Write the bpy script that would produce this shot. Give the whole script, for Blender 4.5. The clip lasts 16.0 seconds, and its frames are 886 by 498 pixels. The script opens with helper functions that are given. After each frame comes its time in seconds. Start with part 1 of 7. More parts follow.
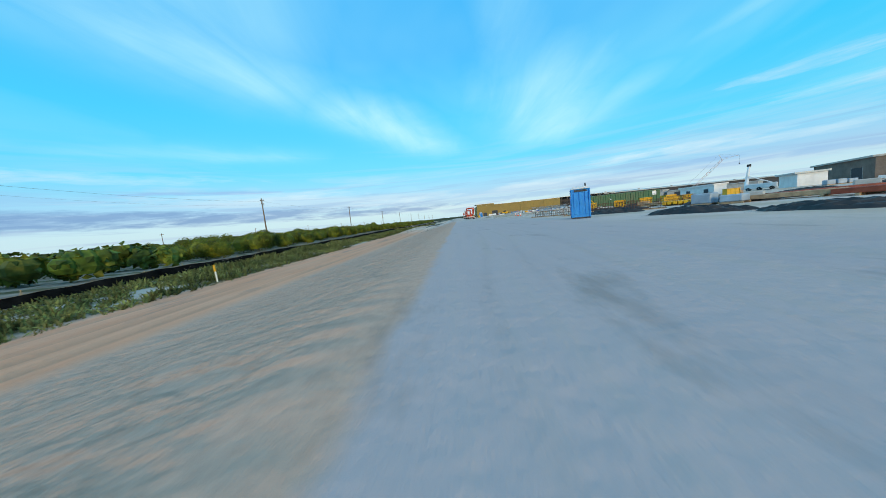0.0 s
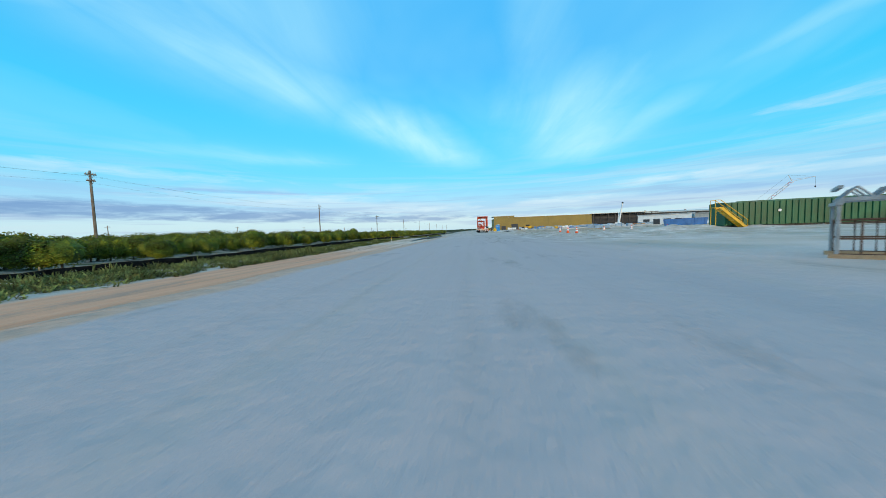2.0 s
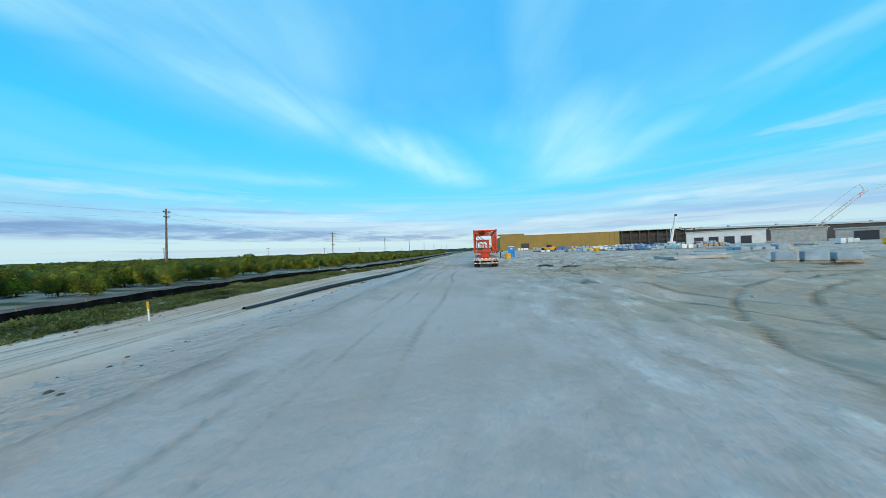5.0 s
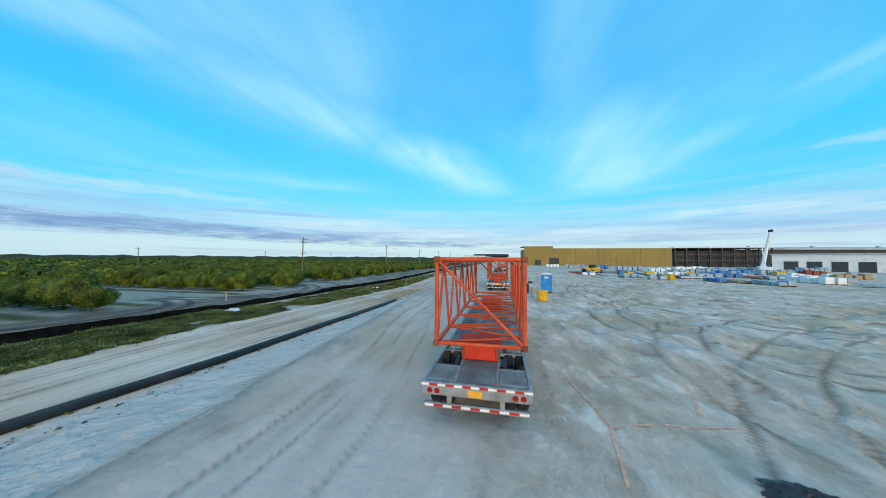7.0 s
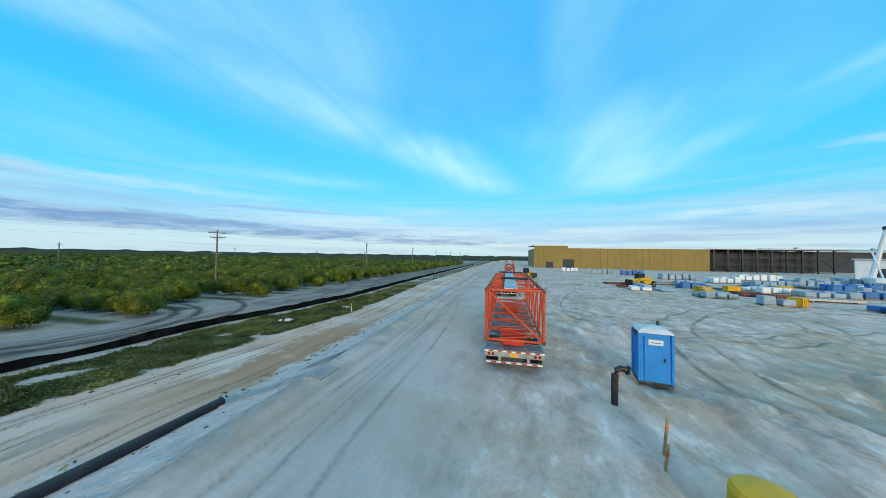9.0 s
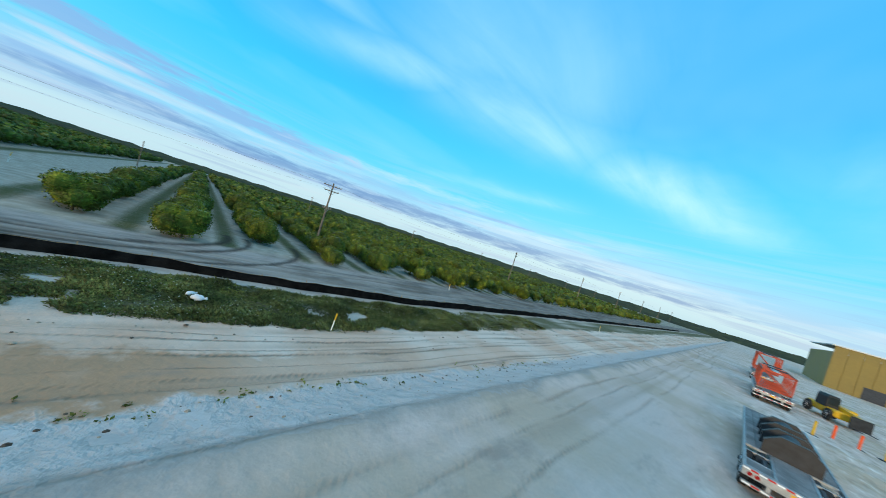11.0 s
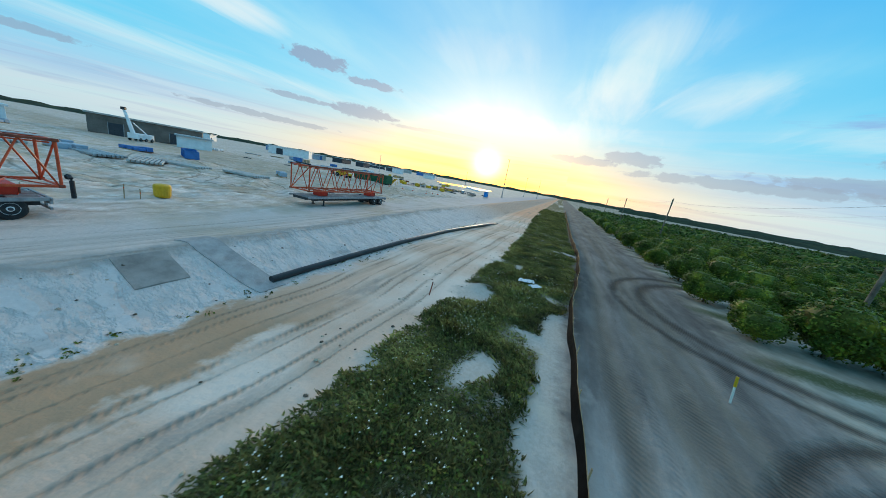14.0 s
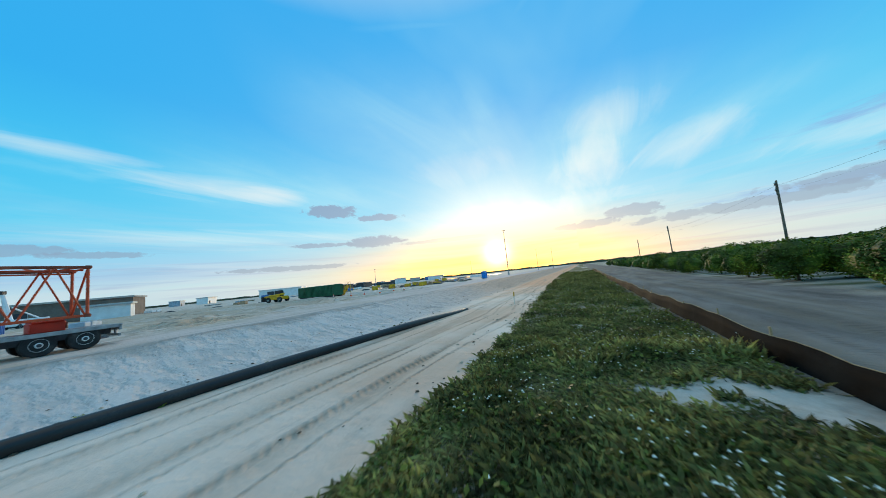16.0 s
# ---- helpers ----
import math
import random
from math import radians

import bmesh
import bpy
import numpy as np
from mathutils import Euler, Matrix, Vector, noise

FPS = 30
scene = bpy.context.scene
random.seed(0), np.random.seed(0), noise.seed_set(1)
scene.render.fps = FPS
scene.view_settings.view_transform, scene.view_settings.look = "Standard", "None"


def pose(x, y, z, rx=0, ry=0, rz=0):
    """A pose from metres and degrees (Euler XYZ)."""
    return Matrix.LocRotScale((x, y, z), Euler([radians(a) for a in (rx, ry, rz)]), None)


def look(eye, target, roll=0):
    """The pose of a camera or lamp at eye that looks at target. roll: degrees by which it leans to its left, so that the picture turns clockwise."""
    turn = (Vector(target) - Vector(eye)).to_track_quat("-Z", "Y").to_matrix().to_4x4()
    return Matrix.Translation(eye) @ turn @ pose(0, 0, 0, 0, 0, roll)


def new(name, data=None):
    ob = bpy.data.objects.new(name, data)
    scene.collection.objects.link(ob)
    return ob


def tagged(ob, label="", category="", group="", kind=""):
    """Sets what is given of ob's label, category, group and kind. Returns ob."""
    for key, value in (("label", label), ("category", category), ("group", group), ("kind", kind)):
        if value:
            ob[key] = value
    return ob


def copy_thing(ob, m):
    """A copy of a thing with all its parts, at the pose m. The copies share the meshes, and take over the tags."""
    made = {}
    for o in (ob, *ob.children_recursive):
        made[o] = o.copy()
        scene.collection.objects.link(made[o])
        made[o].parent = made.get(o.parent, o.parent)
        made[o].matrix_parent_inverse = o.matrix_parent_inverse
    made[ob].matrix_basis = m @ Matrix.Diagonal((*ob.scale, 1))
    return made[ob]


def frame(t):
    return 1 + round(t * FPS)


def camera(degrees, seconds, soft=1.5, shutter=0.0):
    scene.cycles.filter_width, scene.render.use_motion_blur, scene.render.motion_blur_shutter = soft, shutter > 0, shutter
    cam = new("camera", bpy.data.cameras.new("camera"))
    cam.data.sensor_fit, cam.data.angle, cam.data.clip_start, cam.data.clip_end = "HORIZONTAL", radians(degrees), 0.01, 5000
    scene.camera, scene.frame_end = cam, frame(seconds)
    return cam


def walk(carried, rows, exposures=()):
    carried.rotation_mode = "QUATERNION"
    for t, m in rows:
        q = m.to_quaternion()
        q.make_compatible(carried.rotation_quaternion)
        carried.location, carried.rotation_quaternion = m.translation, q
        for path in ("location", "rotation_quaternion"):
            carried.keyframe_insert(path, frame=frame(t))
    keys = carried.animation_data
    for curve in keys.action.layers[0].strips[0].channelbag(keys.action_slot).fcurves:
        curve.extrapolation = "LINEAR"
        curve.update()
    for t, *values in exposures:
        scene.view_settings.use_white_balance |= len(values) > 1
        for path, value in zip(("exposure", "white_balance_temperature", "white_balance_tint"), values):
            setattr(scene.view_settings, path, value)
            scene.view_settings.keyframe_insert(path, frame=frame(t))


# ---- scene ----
# The camera: a drone that flies low up a haul road, over two parked crane booms, turns left and comes back beside the road.
cam = camera(115.0, 16.0, soft=0.7, shutter=0.09)
PATH = [
    (0, (-2.52, -7.39, 0.92), (-3.18, 2.54, -0.12), -5.8),
    (0.5, (-2.03, 0.68, 0.87), (-2.68, 10.62, -0.05), -5.5),
    (1, (-1.97, 8.34, 1.01), (-2.60, 18.28, 0.15), -5.6),
    (1.5, (-0.78, 15.63, 0.76), (-1.71, 25.56, 0.02), -3.4),
    (2, (0.34, 22.76, 0.72), (-0.86, 32.66, 0.09), -2.1),
    (2.5, (0.73, 29.78, 0.90), (-0.50, 39.68, 0.37), -2.2),
    (3, (0.90, 36.56, 0.98), (-0.38, 46.47, 0.64), -2.2),
    (3.5, (1.00, 43.56, 1.19), (-0.31, 53.47, 0.95), -2.4),
    (4, (0.98, 50.15, 1.42), (-0.31, 60.07, 1.28), -2.3),
    (6.5, (2.31, 80.12, 3.34), (0.59, 89.96, 3.61), -0.8),
    (7, (2.49, 85.86, 3.98), (0.41, 95.64, 4.30), 0.3),
    (7.5, (2.33, 92.00, 4.77), (0.19, 101.76, 5.06), 0.8),
    (8, (1.89, 97.12, 5.22), (-0.16, 106.91, 5.47), 0.2),
    (10.5, (0.51, 124.55, 5.04), (-3.97, 133.49, 5.08), 11.4),
    (11, (-0.77, 129.44, 5.18), (-8.21, 136.12, 5.00), 17.7),
    (11.5, (-3.28, 133.66, 5.32), (-13.00, 135.84, 4.46), 19.5),
    (12, (-7.09, 136.23, 5.50), (-16.32, 132.90, 3.57), 19.6),
    (12.5, (-11.41, 136.87, 5.64), (-17.49, 129.42, 2.91), 15.0),
    (13, (-15.77, 135.46, 5.89), (-17.78, 126.13, 2.90), 13.1),
    (13.5, (-19.04, 131.59, 5.67), (-17.94, 122.05, 2.87), 11.7),
    (14, (-21.70, 126.38, 5.24), (-18.32, 117.30, 2.77), 10.2),
    (14.5, (-23.79, 120.10, 4.21), (-19.34, 111.38, 2.18), 6.9),
    (15, (-23.30, 113.35, 3.47), (-18.96, 104.41, 2.40), 3.0),
    (15.5, (-22.45, 106.34, 2.52), (-18.66, 97.09, 2.74), -3.1),
    (16, (-21.14, 98.54, 1.66), (-16.83, 89.57, 2.65), -5.9),
]
walk(cam, [(t, look(eye, target, roll)) for t, eye, target, roll in PATH], exposures=[(0.0, 0.0), (10.5, 0.0), (12.0, 0.22), (12.8, 0.0), (13.5, -0.12), (16.0, -0.15)])

# ---- world and sun ----
SUN_DIR = Vector((0.258, -0.963, 0.066)).normalized()


def nodes_of(tree):
    tree.nodes.clear()
    return tree.nodes, tree.links


def math_node(nt, op, a, b=None, c=None, clamp=False):
    n = nt.nodes.new("ShaderNodeMath")
    n.operation, n.use_clamp = op, clamp
    for i, v in enumerate((a, b, c)):
        if v is None:
            continue
        if isinstance(v, (int, float)):
            n.inputs[i].default_value = v
        else:
            nt.links.new(v, n.inputs[i])
    return n.outputs[0]


def mix_node(nt, fac, a, b, blend="MIX"):
    n = nt.nodes.new("ShaderNodeMix")
    n.data_type, n.blend_type, n.clamp_factor = "RGBA", blend, True
    for i, v in ((0, fac), (6, a), (7, b)):
        if isinstance(v, (int, float)):
            n.inputs[i].default_value = v
        elif isinstance(v, tuple):
            n.inputs[i].default_value = (*v[:3], 1.0)
        else:
            nt.links.new(v, n.inputs[i])
    return n.outputs[2]


def ramp_node(nt, fac, stops, interp="LINEAR"):
    n = nt.nodes.new("ShaderNodeValToRGB")
    r = n.color_ramp
    r.interpolation = interp
    while len(r.elements) < len(stops):
        r.elements.new(0.5)
    for e, (p, c) in zip(r.elements, stops):
        e.position = p
        e.color = (c, c, c, 1.0) if isinstance(c, (int, float)) else (*c, 1.0)
    nt.links.new(fac, n.inputs[0])
    return n.outputs[0]


def noise_node(nt, vec, scale, detail=4.0, rough=0.55, distortion=0.0, out=0):
    n = nt.nodes.new("ShaderNodeTexNoise")
    n.inputs["Scale"].default_value = scale
    n.inputs["Detail"].default_value = detail
    n.inputs["Roughness"].default_value = rough
    n.inputs["Distortion"].default_value = distortion
    if vec is not None:
        nt.links.new(vec, n.inputs["Vector"])
    return n.outputs[out]


def mapping_node(nt, vec, scale=(1, 1, 1), loc=(0, 0, 0), rot=(0, 0, 0)):
    n = nt.nodes.new("ShaderNodeMapping")
    n.inputs["Location"].default_value, n.inputs["Scale"].default_value = loc, scale
    n.inputs["Rotation"].default_value = [radians(a) for a in rot]
    nt.links.new(vec, n.inputs["Vector"])
    return n.outputs[0]


def build_world():
    w = bpy.data.worlds.new("evening_sky")
    scene.world = w
    w.use_nodes = True
    nt = w.node_tree
    nodes, links = nodes_of(nt)
    tc = nodes.new("ShaderNodeTexCoord").outputs["Generated"]
    sep = nodes.new("ShaderNodeSeparateXYZ")
    links.new(tc, sep.inputs[0])
    x, y, z = sep.outputs
    dot = nodes.new("ShaderNodeVectorMath")
    dot.operation = "DOT_PRODUCT"
    links.new(tc, dot.inputs[0])
    dot.inputs[1].default_value = SUN_DIR
    cosine = math_node(nt, "MAXIMUM", dot.outputs["Value"], 0.0)
    up = math_node(nt, "MAXIMUM", z, 0.0)
    sky = nodes.new("ShaderNodeTexSky")
    sky.sky_type, sky.sun_disc = "NISHITA", False
    sky.sun_elevation, sky.sun_rotation = radians(4.5), math.atan2(SUN_DIR.x, SUN_DIR.y)
    # the unseen zenith is made whitish and bright to light the ground neutrally
    clear = ramp_node(nt, up, [(0.0, (0.52, 0.78, 0.89)), (0.045, (0.46, 0.74, 0.90)), (0.075, (0.29, 0.56, 0.86)), (0.12, (0.22, 0.62, 0.92)), (0.18, (0.06, 0.63, 0.95)), (0.32, (0.01, 0.57, 0.96)), (0.48, (0.0, 0.45, 0.95)), (0.70, (0.02, 0.44, 0.95)), (0.85, (0.55, 0.76, 0.95)), (1.0, (0.80, 0.90, 0.95))])
    # high cirrus: a flat sheet of cloud far up
    den = math_node(nt, "ADD", up, 0.06)
    comb = nodes.new("ShaderNodeCombineXYZ")
    u, v = math_node(nt, "DIVIDE", x, den), math_node(nt, "DIVIDE", y, den)
    links.new(u, comb.inputs[0])
    links.new(v, comb.inputs[1])
    sheet = comb.outputs[0]
    curl = math_node(nt, "SUBTRACT", noise_node(nt, mapping_node(nt, sheet, (0.9, 0.9, 1), (1.3, 4.4, 0)), 1.0, 5.0, 0.6), 0.5)
    wisp = noise_node(nt, mapping_node(nt, sheet, (2.4, 0.55, 1), (0.3, 7.1, 0), (0, 0, -28)), 1.0, 6.0, 0.6, 0.8)
    veil = noise_node(nt, mapping_node(nt, sheet, (0.7, 0.35, 1), (6.1, 2.4, 0), (0, 0, -30)), 1.0, 4.0, 0.55, 0.6)

    def streak(a, b, width, amount, bend=0.5):
        """A band of ice cloud from a to b on the sheet, frayed by noise."""
        d = Vector((b[0] - a[0], b[1] - a[1]))
        length = d.length
        d.normalize()
        du, dv = math_node(nt, "SUBTRACT", u, a[0]), math_node(nt, "SUBTRACT", v, a[1])
        along = math_node(nt, "ADD", math_node(nt, "MULTIPLY", du, d.x), math_node(nt, "MULTIPLY", dv, d.y))
        across = math_node(nt, "SUBTRACT", math_node(nt, "MULTIPLY", du, d.y), math_node(nt, "MULTIPLY", dv, d.x))
        across = math_node(nt, "ADD", across, math_node(nt, "MULTIPLY", curl, bend))
        q = math_node(nt, "DIVIDE", across, width)
        bell = math_node(nt, "POWER", 2.718, math_node(nt, "MULTIPLY", math_node(nt, "MULTIPLY", q, q), -1.0))
        ends = math_node(nt, "MULTIPLY", math_node(nt, "MULTIPLY", math_node(nt, "ADD", along, 0.25), 1.6, clamp=True), math_node(nt, "MULTIPLY", math_node(nt, "SUBTRACT", length + 0.25, along), 1.6, clamp=True))
        frayed = math_node(nt, "SUBTRACT", math_node(nt, "MULTIPLY", wisp, 1.6), 0.0, clamp=True)
        return math_node(nt, "MULTIPLY", math_node(nt, "MULTIPLY", bell, ends), math_node(nt, "MULTIPLY", frayed, amount))

    bands = [
        ((-1.9, 0.1), (-1.3, 1.05), 0.18, 0.75, 0.3), ((-1.45, 0.85), (-0.8, 2.0), 0.36, 0.75, 0.4), ((-0.85, 1.8), (-0.1, 3.5), 0.27, 1.0, 0.35), ((-1.3, 0.5), (-0.5, 1.5), 0.50, 0.55, 0.6),
        ((-1.55, -0.5), (-1.4, 0.6), 0.11, 0.5, 0.25), ((0.25, 0.5), (0.42, 2.3), 0.19, 0.50, 0.2), ((0.45, 1.7), (1.25, 3.5), 0.52, 0.78, 0.6), ((1.30, 3.5), (1.35, 1.9), 0.20, 0.55, 0.2),
        ((1.35, 1.9), (1.78, 0.85), 0.11, 0.55, 0.2), ((-2.9, 2.0), (-1.5, 3.0), 0.22, 0.40, 0.5), ((2.05, 0.3), (2.42, -1.1), 0.12, 0.38, 1.1), ((2.5, -0.2), (2.5, -1.6), 0.10, 0.35, 1.0), ((2.0, -0.9), (2.3, -1.9), 0.12, 0.4, 1.0), ((2.35, -0.8), (1.9, -2.3), 0.40, 0.5, 0.9),
        ((-0.02, -2.9), (-0.3, -1.7), 0.34, 0.8, 0.9), ((-0.75, -2.9), (-1.05, -2.1), 0.20, 0.5, 0.7), ((0.45, -0.83), (0.27, -0.93), 0.02, 0.7, 0.03), ((0.17, -1.04), (0.0, -0.9), 0.03, 0.5, 0.1),
        ((1.2, -1.0), (0.3, -1.9), 0.40, 0.45, 0.7), ((0.33, -1.1), (0.38, -1.9), 0.11, 0.4, 0.3), ((-2.9, -2.2), (-1.4, -3.4), 0.40, 0.35, 0.7),
    ]
    cover = None
    for band in bands:
        k = streak(*band)
        cover = k if cover is None else math_node(nt, "MAXIMUM", cover, k)
    cover = math_node(nt, "MAXIMUM", cover, math_node(nt, "MULTIPLY", ramp_node(nt, veil, [(0.50, 0.0), (0.72, 0.26)]), ramp_node(nt, up, [(0.05, 0.4), (0.2, 1.0), (0.6, 1.0)])))
    col = mix_node(nt, cover, clear, (0.43, 0.85, 0.97))
    # low banks of cloud near the horizon, long and flat
    comb2 = nodes.new("ShaderNodeCombineXYZ")
    links.new(math_node(nt, "ARCTAN2", x, y), comb2.inputs[0])
    links.new(math_node(nt, "MULTIPLY", z, 9.0), comb2.inputs[1])
    bank = noise_node(nt, mapping_node(nt, comb2.outputs[0], (1.3, 2.3, 1), (1.7, 0.2, 0)), 1.4, 6.0, 0.58, 0.8)
    low = ramp_node(nt, up, [(0.0, 0.1), (0.03, 0.3), (0.10, 0.45), (0.19, 0.15), (0.27, 0.0)])
    col = mix_node(nt, math_node(nt, "MULTIPLY", ramp_node(nt, bank, [(0.47, 0.0), (0.62, 1.0)]), low), col, (0.56, 0.69, 0.86))
    dark = ramp_node(nt, noise_node(nt, mapping_node(nt, comb2.outputs[0], (1.5, 4.0, 1), (5.2, 1.1, 0)), 1.6, 5.0, 0.55, 0.6), [(0.52, 0.0), (0.64, 0.85)])
    lower = ramp_node(nt, up, [(0.0, 0.0), (0.02, 0.4), (0.06, 0.6), (0.12, 0.3), (0.2, 0.0)])
    col = mix_node(nt, math_node(nt, "MULTIPLY", dark, lower), col, (0.19, 0.34, 0.68))
    # pale haze low over the sunset side
    haze = math_node(nt, "MULTIPLY", math_node(nt, "POWER", cosine, 3.0), ramp_node(nt, up, [(0.0, 0.30), (0.13, 0.34), (0.30, 0.30), (0.50, 0.12), (0.70, 0.0)]))
    col = mix_node(nt, math_node(nt, "MULTIPLY", haze, math_node(nt, "ADD", math_node(nt, "MULTIPLY", wisp, 0.9), 0.45)), col, (0.84, 0.88, 0.86))
    # the sun behind thin cloud: white core, yellow towards the horizon
    wide = math_node(nt, "POWER", cosine, 20.0)
    core = math_node(nt, "POWER", cosine, 1600.0)
    white = math_node(nt, "MULTIPLY", wide, ramp_node(nt, up, [(0.0, 0.25), (0.16, 0.38), (0.34, 0.3), (0.55, 0.0)]))
    col = mix_node(nt, math_node(nt, "MULTIPLY", white, math_node(nt, "ADD", math_node(nt, "MULTIPLY", wisp, 1.0), 0.15)), col, (0.95, 0.96, 0.92))
    gold = math_node(nt, "MULTIPLY", math_node(nt, "POWER", cosine, 9.0), ramp_node(nt, up, [(0.0, 1.0), (0.065, 0.97), (0.115, 0.50), (0.19, 0.0)]))
    col = mix_node(nt, math_node(nt, "MULTIPLY", gold, ramp_node(nt, bank, [(0.30, 1.0), (0.75, 0.55)])), col, (1.0, 0.56, 0.0))
    halo = math_node(nt, "POWER", cosine, 800.0)
    col = mix_node(nt, math_node(nt, "MULTIPLY", halo, 0.9), col, (1.0, 0.95, 0.62))
    # single clouds: grey cumulus and bars towards the sunset, white puffs and lavender bars on the other side
    fluff = noise_node(nt, mapping_node(nt, comb2.outputs[0], (4.0, 3.0, 1), (0.9, 3.3, 0)), 2.6, 6.0, 0.62, 0.3)

    puffs = noise_node(nt, mapping_node(nt, comb2.outputs[0], (9.0, 1.7, 1), (0.4, 2.3, 0)), 2.6, 6.0, 0.62, 0.3)

    def cloud(base, bearing, az, h, wide_az, tall, amount, tone, soft, grain):
        p = math_node(nt, "DIVIDE", math_node(nt, "SUBTRACT", bearing, radians(az)), radians(wide_az))
        q = math_node(nt, "DIVIDE", math_node(nt, "SUBTRACT", z, h), tall)
        r2 = math_node(nt, "ADD", math_node(nt, "MULTIPLY", p, p), math_node(nt, "MULTIPLY", q, q))
        bell = math_node(nt, "SUBTRACT", 1.0, math_node(nt, "MULTIPLY", r2, 0.4), clamp=True)
        k = math_node(nt, "MULTIPLY", math_node(nt, "SUBTRACT", math_node(nt, "ADD", bell, math_node(nt, "MULTIPLY", grain, 1.6)), 1.35), soft, clamp=True)
        return mix_node(nt, math_node(nt, "MULTIPLY", k, amount), base, tone)

    north = math_node(nt, "ARCTAN2", x, y)
    south = math_node(nt, "ARCTAN2", math_node(nt, "MULTIPLY", x, -1.0), math_node(nt, "MULTIPLY", y, -1.0))
    for args in ((-132, 0.235, 20, 0.022, 0.8), (-108, 0.195, 19, 0.024, 0.85), (-86, 0.158, 18, 0.024, 0.85), (-65, 0.122, 16, 0.014, 0.4), (-112, 0.105, 24, 0.014, 0.7), (-150, 0.115, 14, 0.014, 0.7), (-42, 0.132, 10, 0.005, 0.8), (36, 0.082, 8, 0.007, 0.6), (14, 0.05, 16, 0.010, 0.5), (50, 0.065, 12, 0.008, 0.5)):
        col = cloud(col, north, *args, (0.20, 0.43, 0.80), 2.6, fluff)
    for args in ((50, 0.236, 9, 0.013, 0.6), (54, 0.182, 8, 0.013, 0.6), (34, 0.122, 11, 0.012, 0.9), (18, 0.088, 11, 0.011, 0.7), (47, 0.105, 8, 0.010, 0.7), (-60, 0.165, 22, 0.014, 0.6), (-36, 0.115, 18, 0.014, 0.65), (-12, 0.078, 13, 0.012, 0.7), (-102, 0.155, 6, 0.010, 0.8), (-95, 0.13, 26, 0.012, 0.6), (75, 0.16, 20, 0.03, 0.6)):
        col = cloud(col, north, *args, (0.66, 0.82, 0.94), 1.1, fluff)
    for args in ((-98, 0.092, 17, 0.013, 0.6), (-78, 0.082, 17, 0.019, 0.8), (-58, 0.076, 17, 0.023, 0.85), (-36, 0.064, 16, 0.020, 0.85), (-15, 0.048, 14, 0.013, 0.75)):
        col = cloud(col, north, *args, (0.07, 0.25, 0.60), 2.2, fluff)
    for args in ((2, 0.30, 8, 0.07, 0.75), (9, 0.40, 9, 0.06, 0.55), (-4, 0.19, 13, 0.035, 0.5), (18, 0.28, 8, 0.05, 0.6), (38, 0.20, 14, 0.03, 0.5), (-66, 0.30, 13, 0.035, 0.7), (-80, 0.34, 9, 0.022, 0.7), (-57, 0.29, 6, 0.03, 0.7), (-62, 0.17, 20, 0.02, 0.5), (-20, 0.36, 10, 0.05, 0.35)):
        col = cloud(col, south, *args, (0.90, 0.94, 0.93), 1.1, wisp)
    for args in ((-47, 0.249, 5, 0.020, 0.9), (-38, 0.225, 4.5, 0.012, 0.85), (-39, 0.146, 5.5, 0.019, 0.9), (-49, 0.143, 5, 0.008, 0.8), (-54, 0.075, 10, 0.008, 0.7), (2, 0.118, 5, 0.013, 0.7), (9, 0.138, 4.5, 0.020, 0.75), (23, 0.10, 15, 0.014, 0.7), (38, 0.118, 14, 0.018, 0.7), (48, 0.16, 14, 0.026, 0.6), (-84, 0.137, 6, 0.012, 0.7), (-77, 0.128, 5, 0.008, 0.7), (-25, 0.13, 10, 0.007, 0.5)):
        col = cloud(col, south, *args, (0.20, 0.32, 0.52), 5.5, puffs)
    col = mix_node(nt, core, col, (2.4, 2.2, 1.6))
    air = nodes.new("ShaderNodeBackground")
    air.inputs["Strength"].default_value = 0.05
    links.new(sky.outputs[0], air.inputs[0])
    paint = nodes.new("ShaderNodeBackground")
    paint.inputs["Strength"].default_value = 0.95
    links.new(col, paint.inputs[0])
    add = nodes.new("ShaderNodeAddShader")
    links.new(air.outputs[0], add.inputs[0])
    links.new(paint.outputs[0], add.inputs[1])
    out = nodes.new("ShaderNodeOutputWorld")
    links.new(add.outputs[0], out.inputs[0])


build_world()
sun = new("sun", bpy.data.lights.new("sun", "SUN"))
sun.data.energy, sun.data.angle, sun.data.color = 1.9, radians(9), (1.0, 0.80, 0.52)
sun.matrix_world = look((0, 0, 60), Vector((0, 0, 60)) - (SUN_DIR + Vector((0, 0, 0.10))))

# ---- materials ----


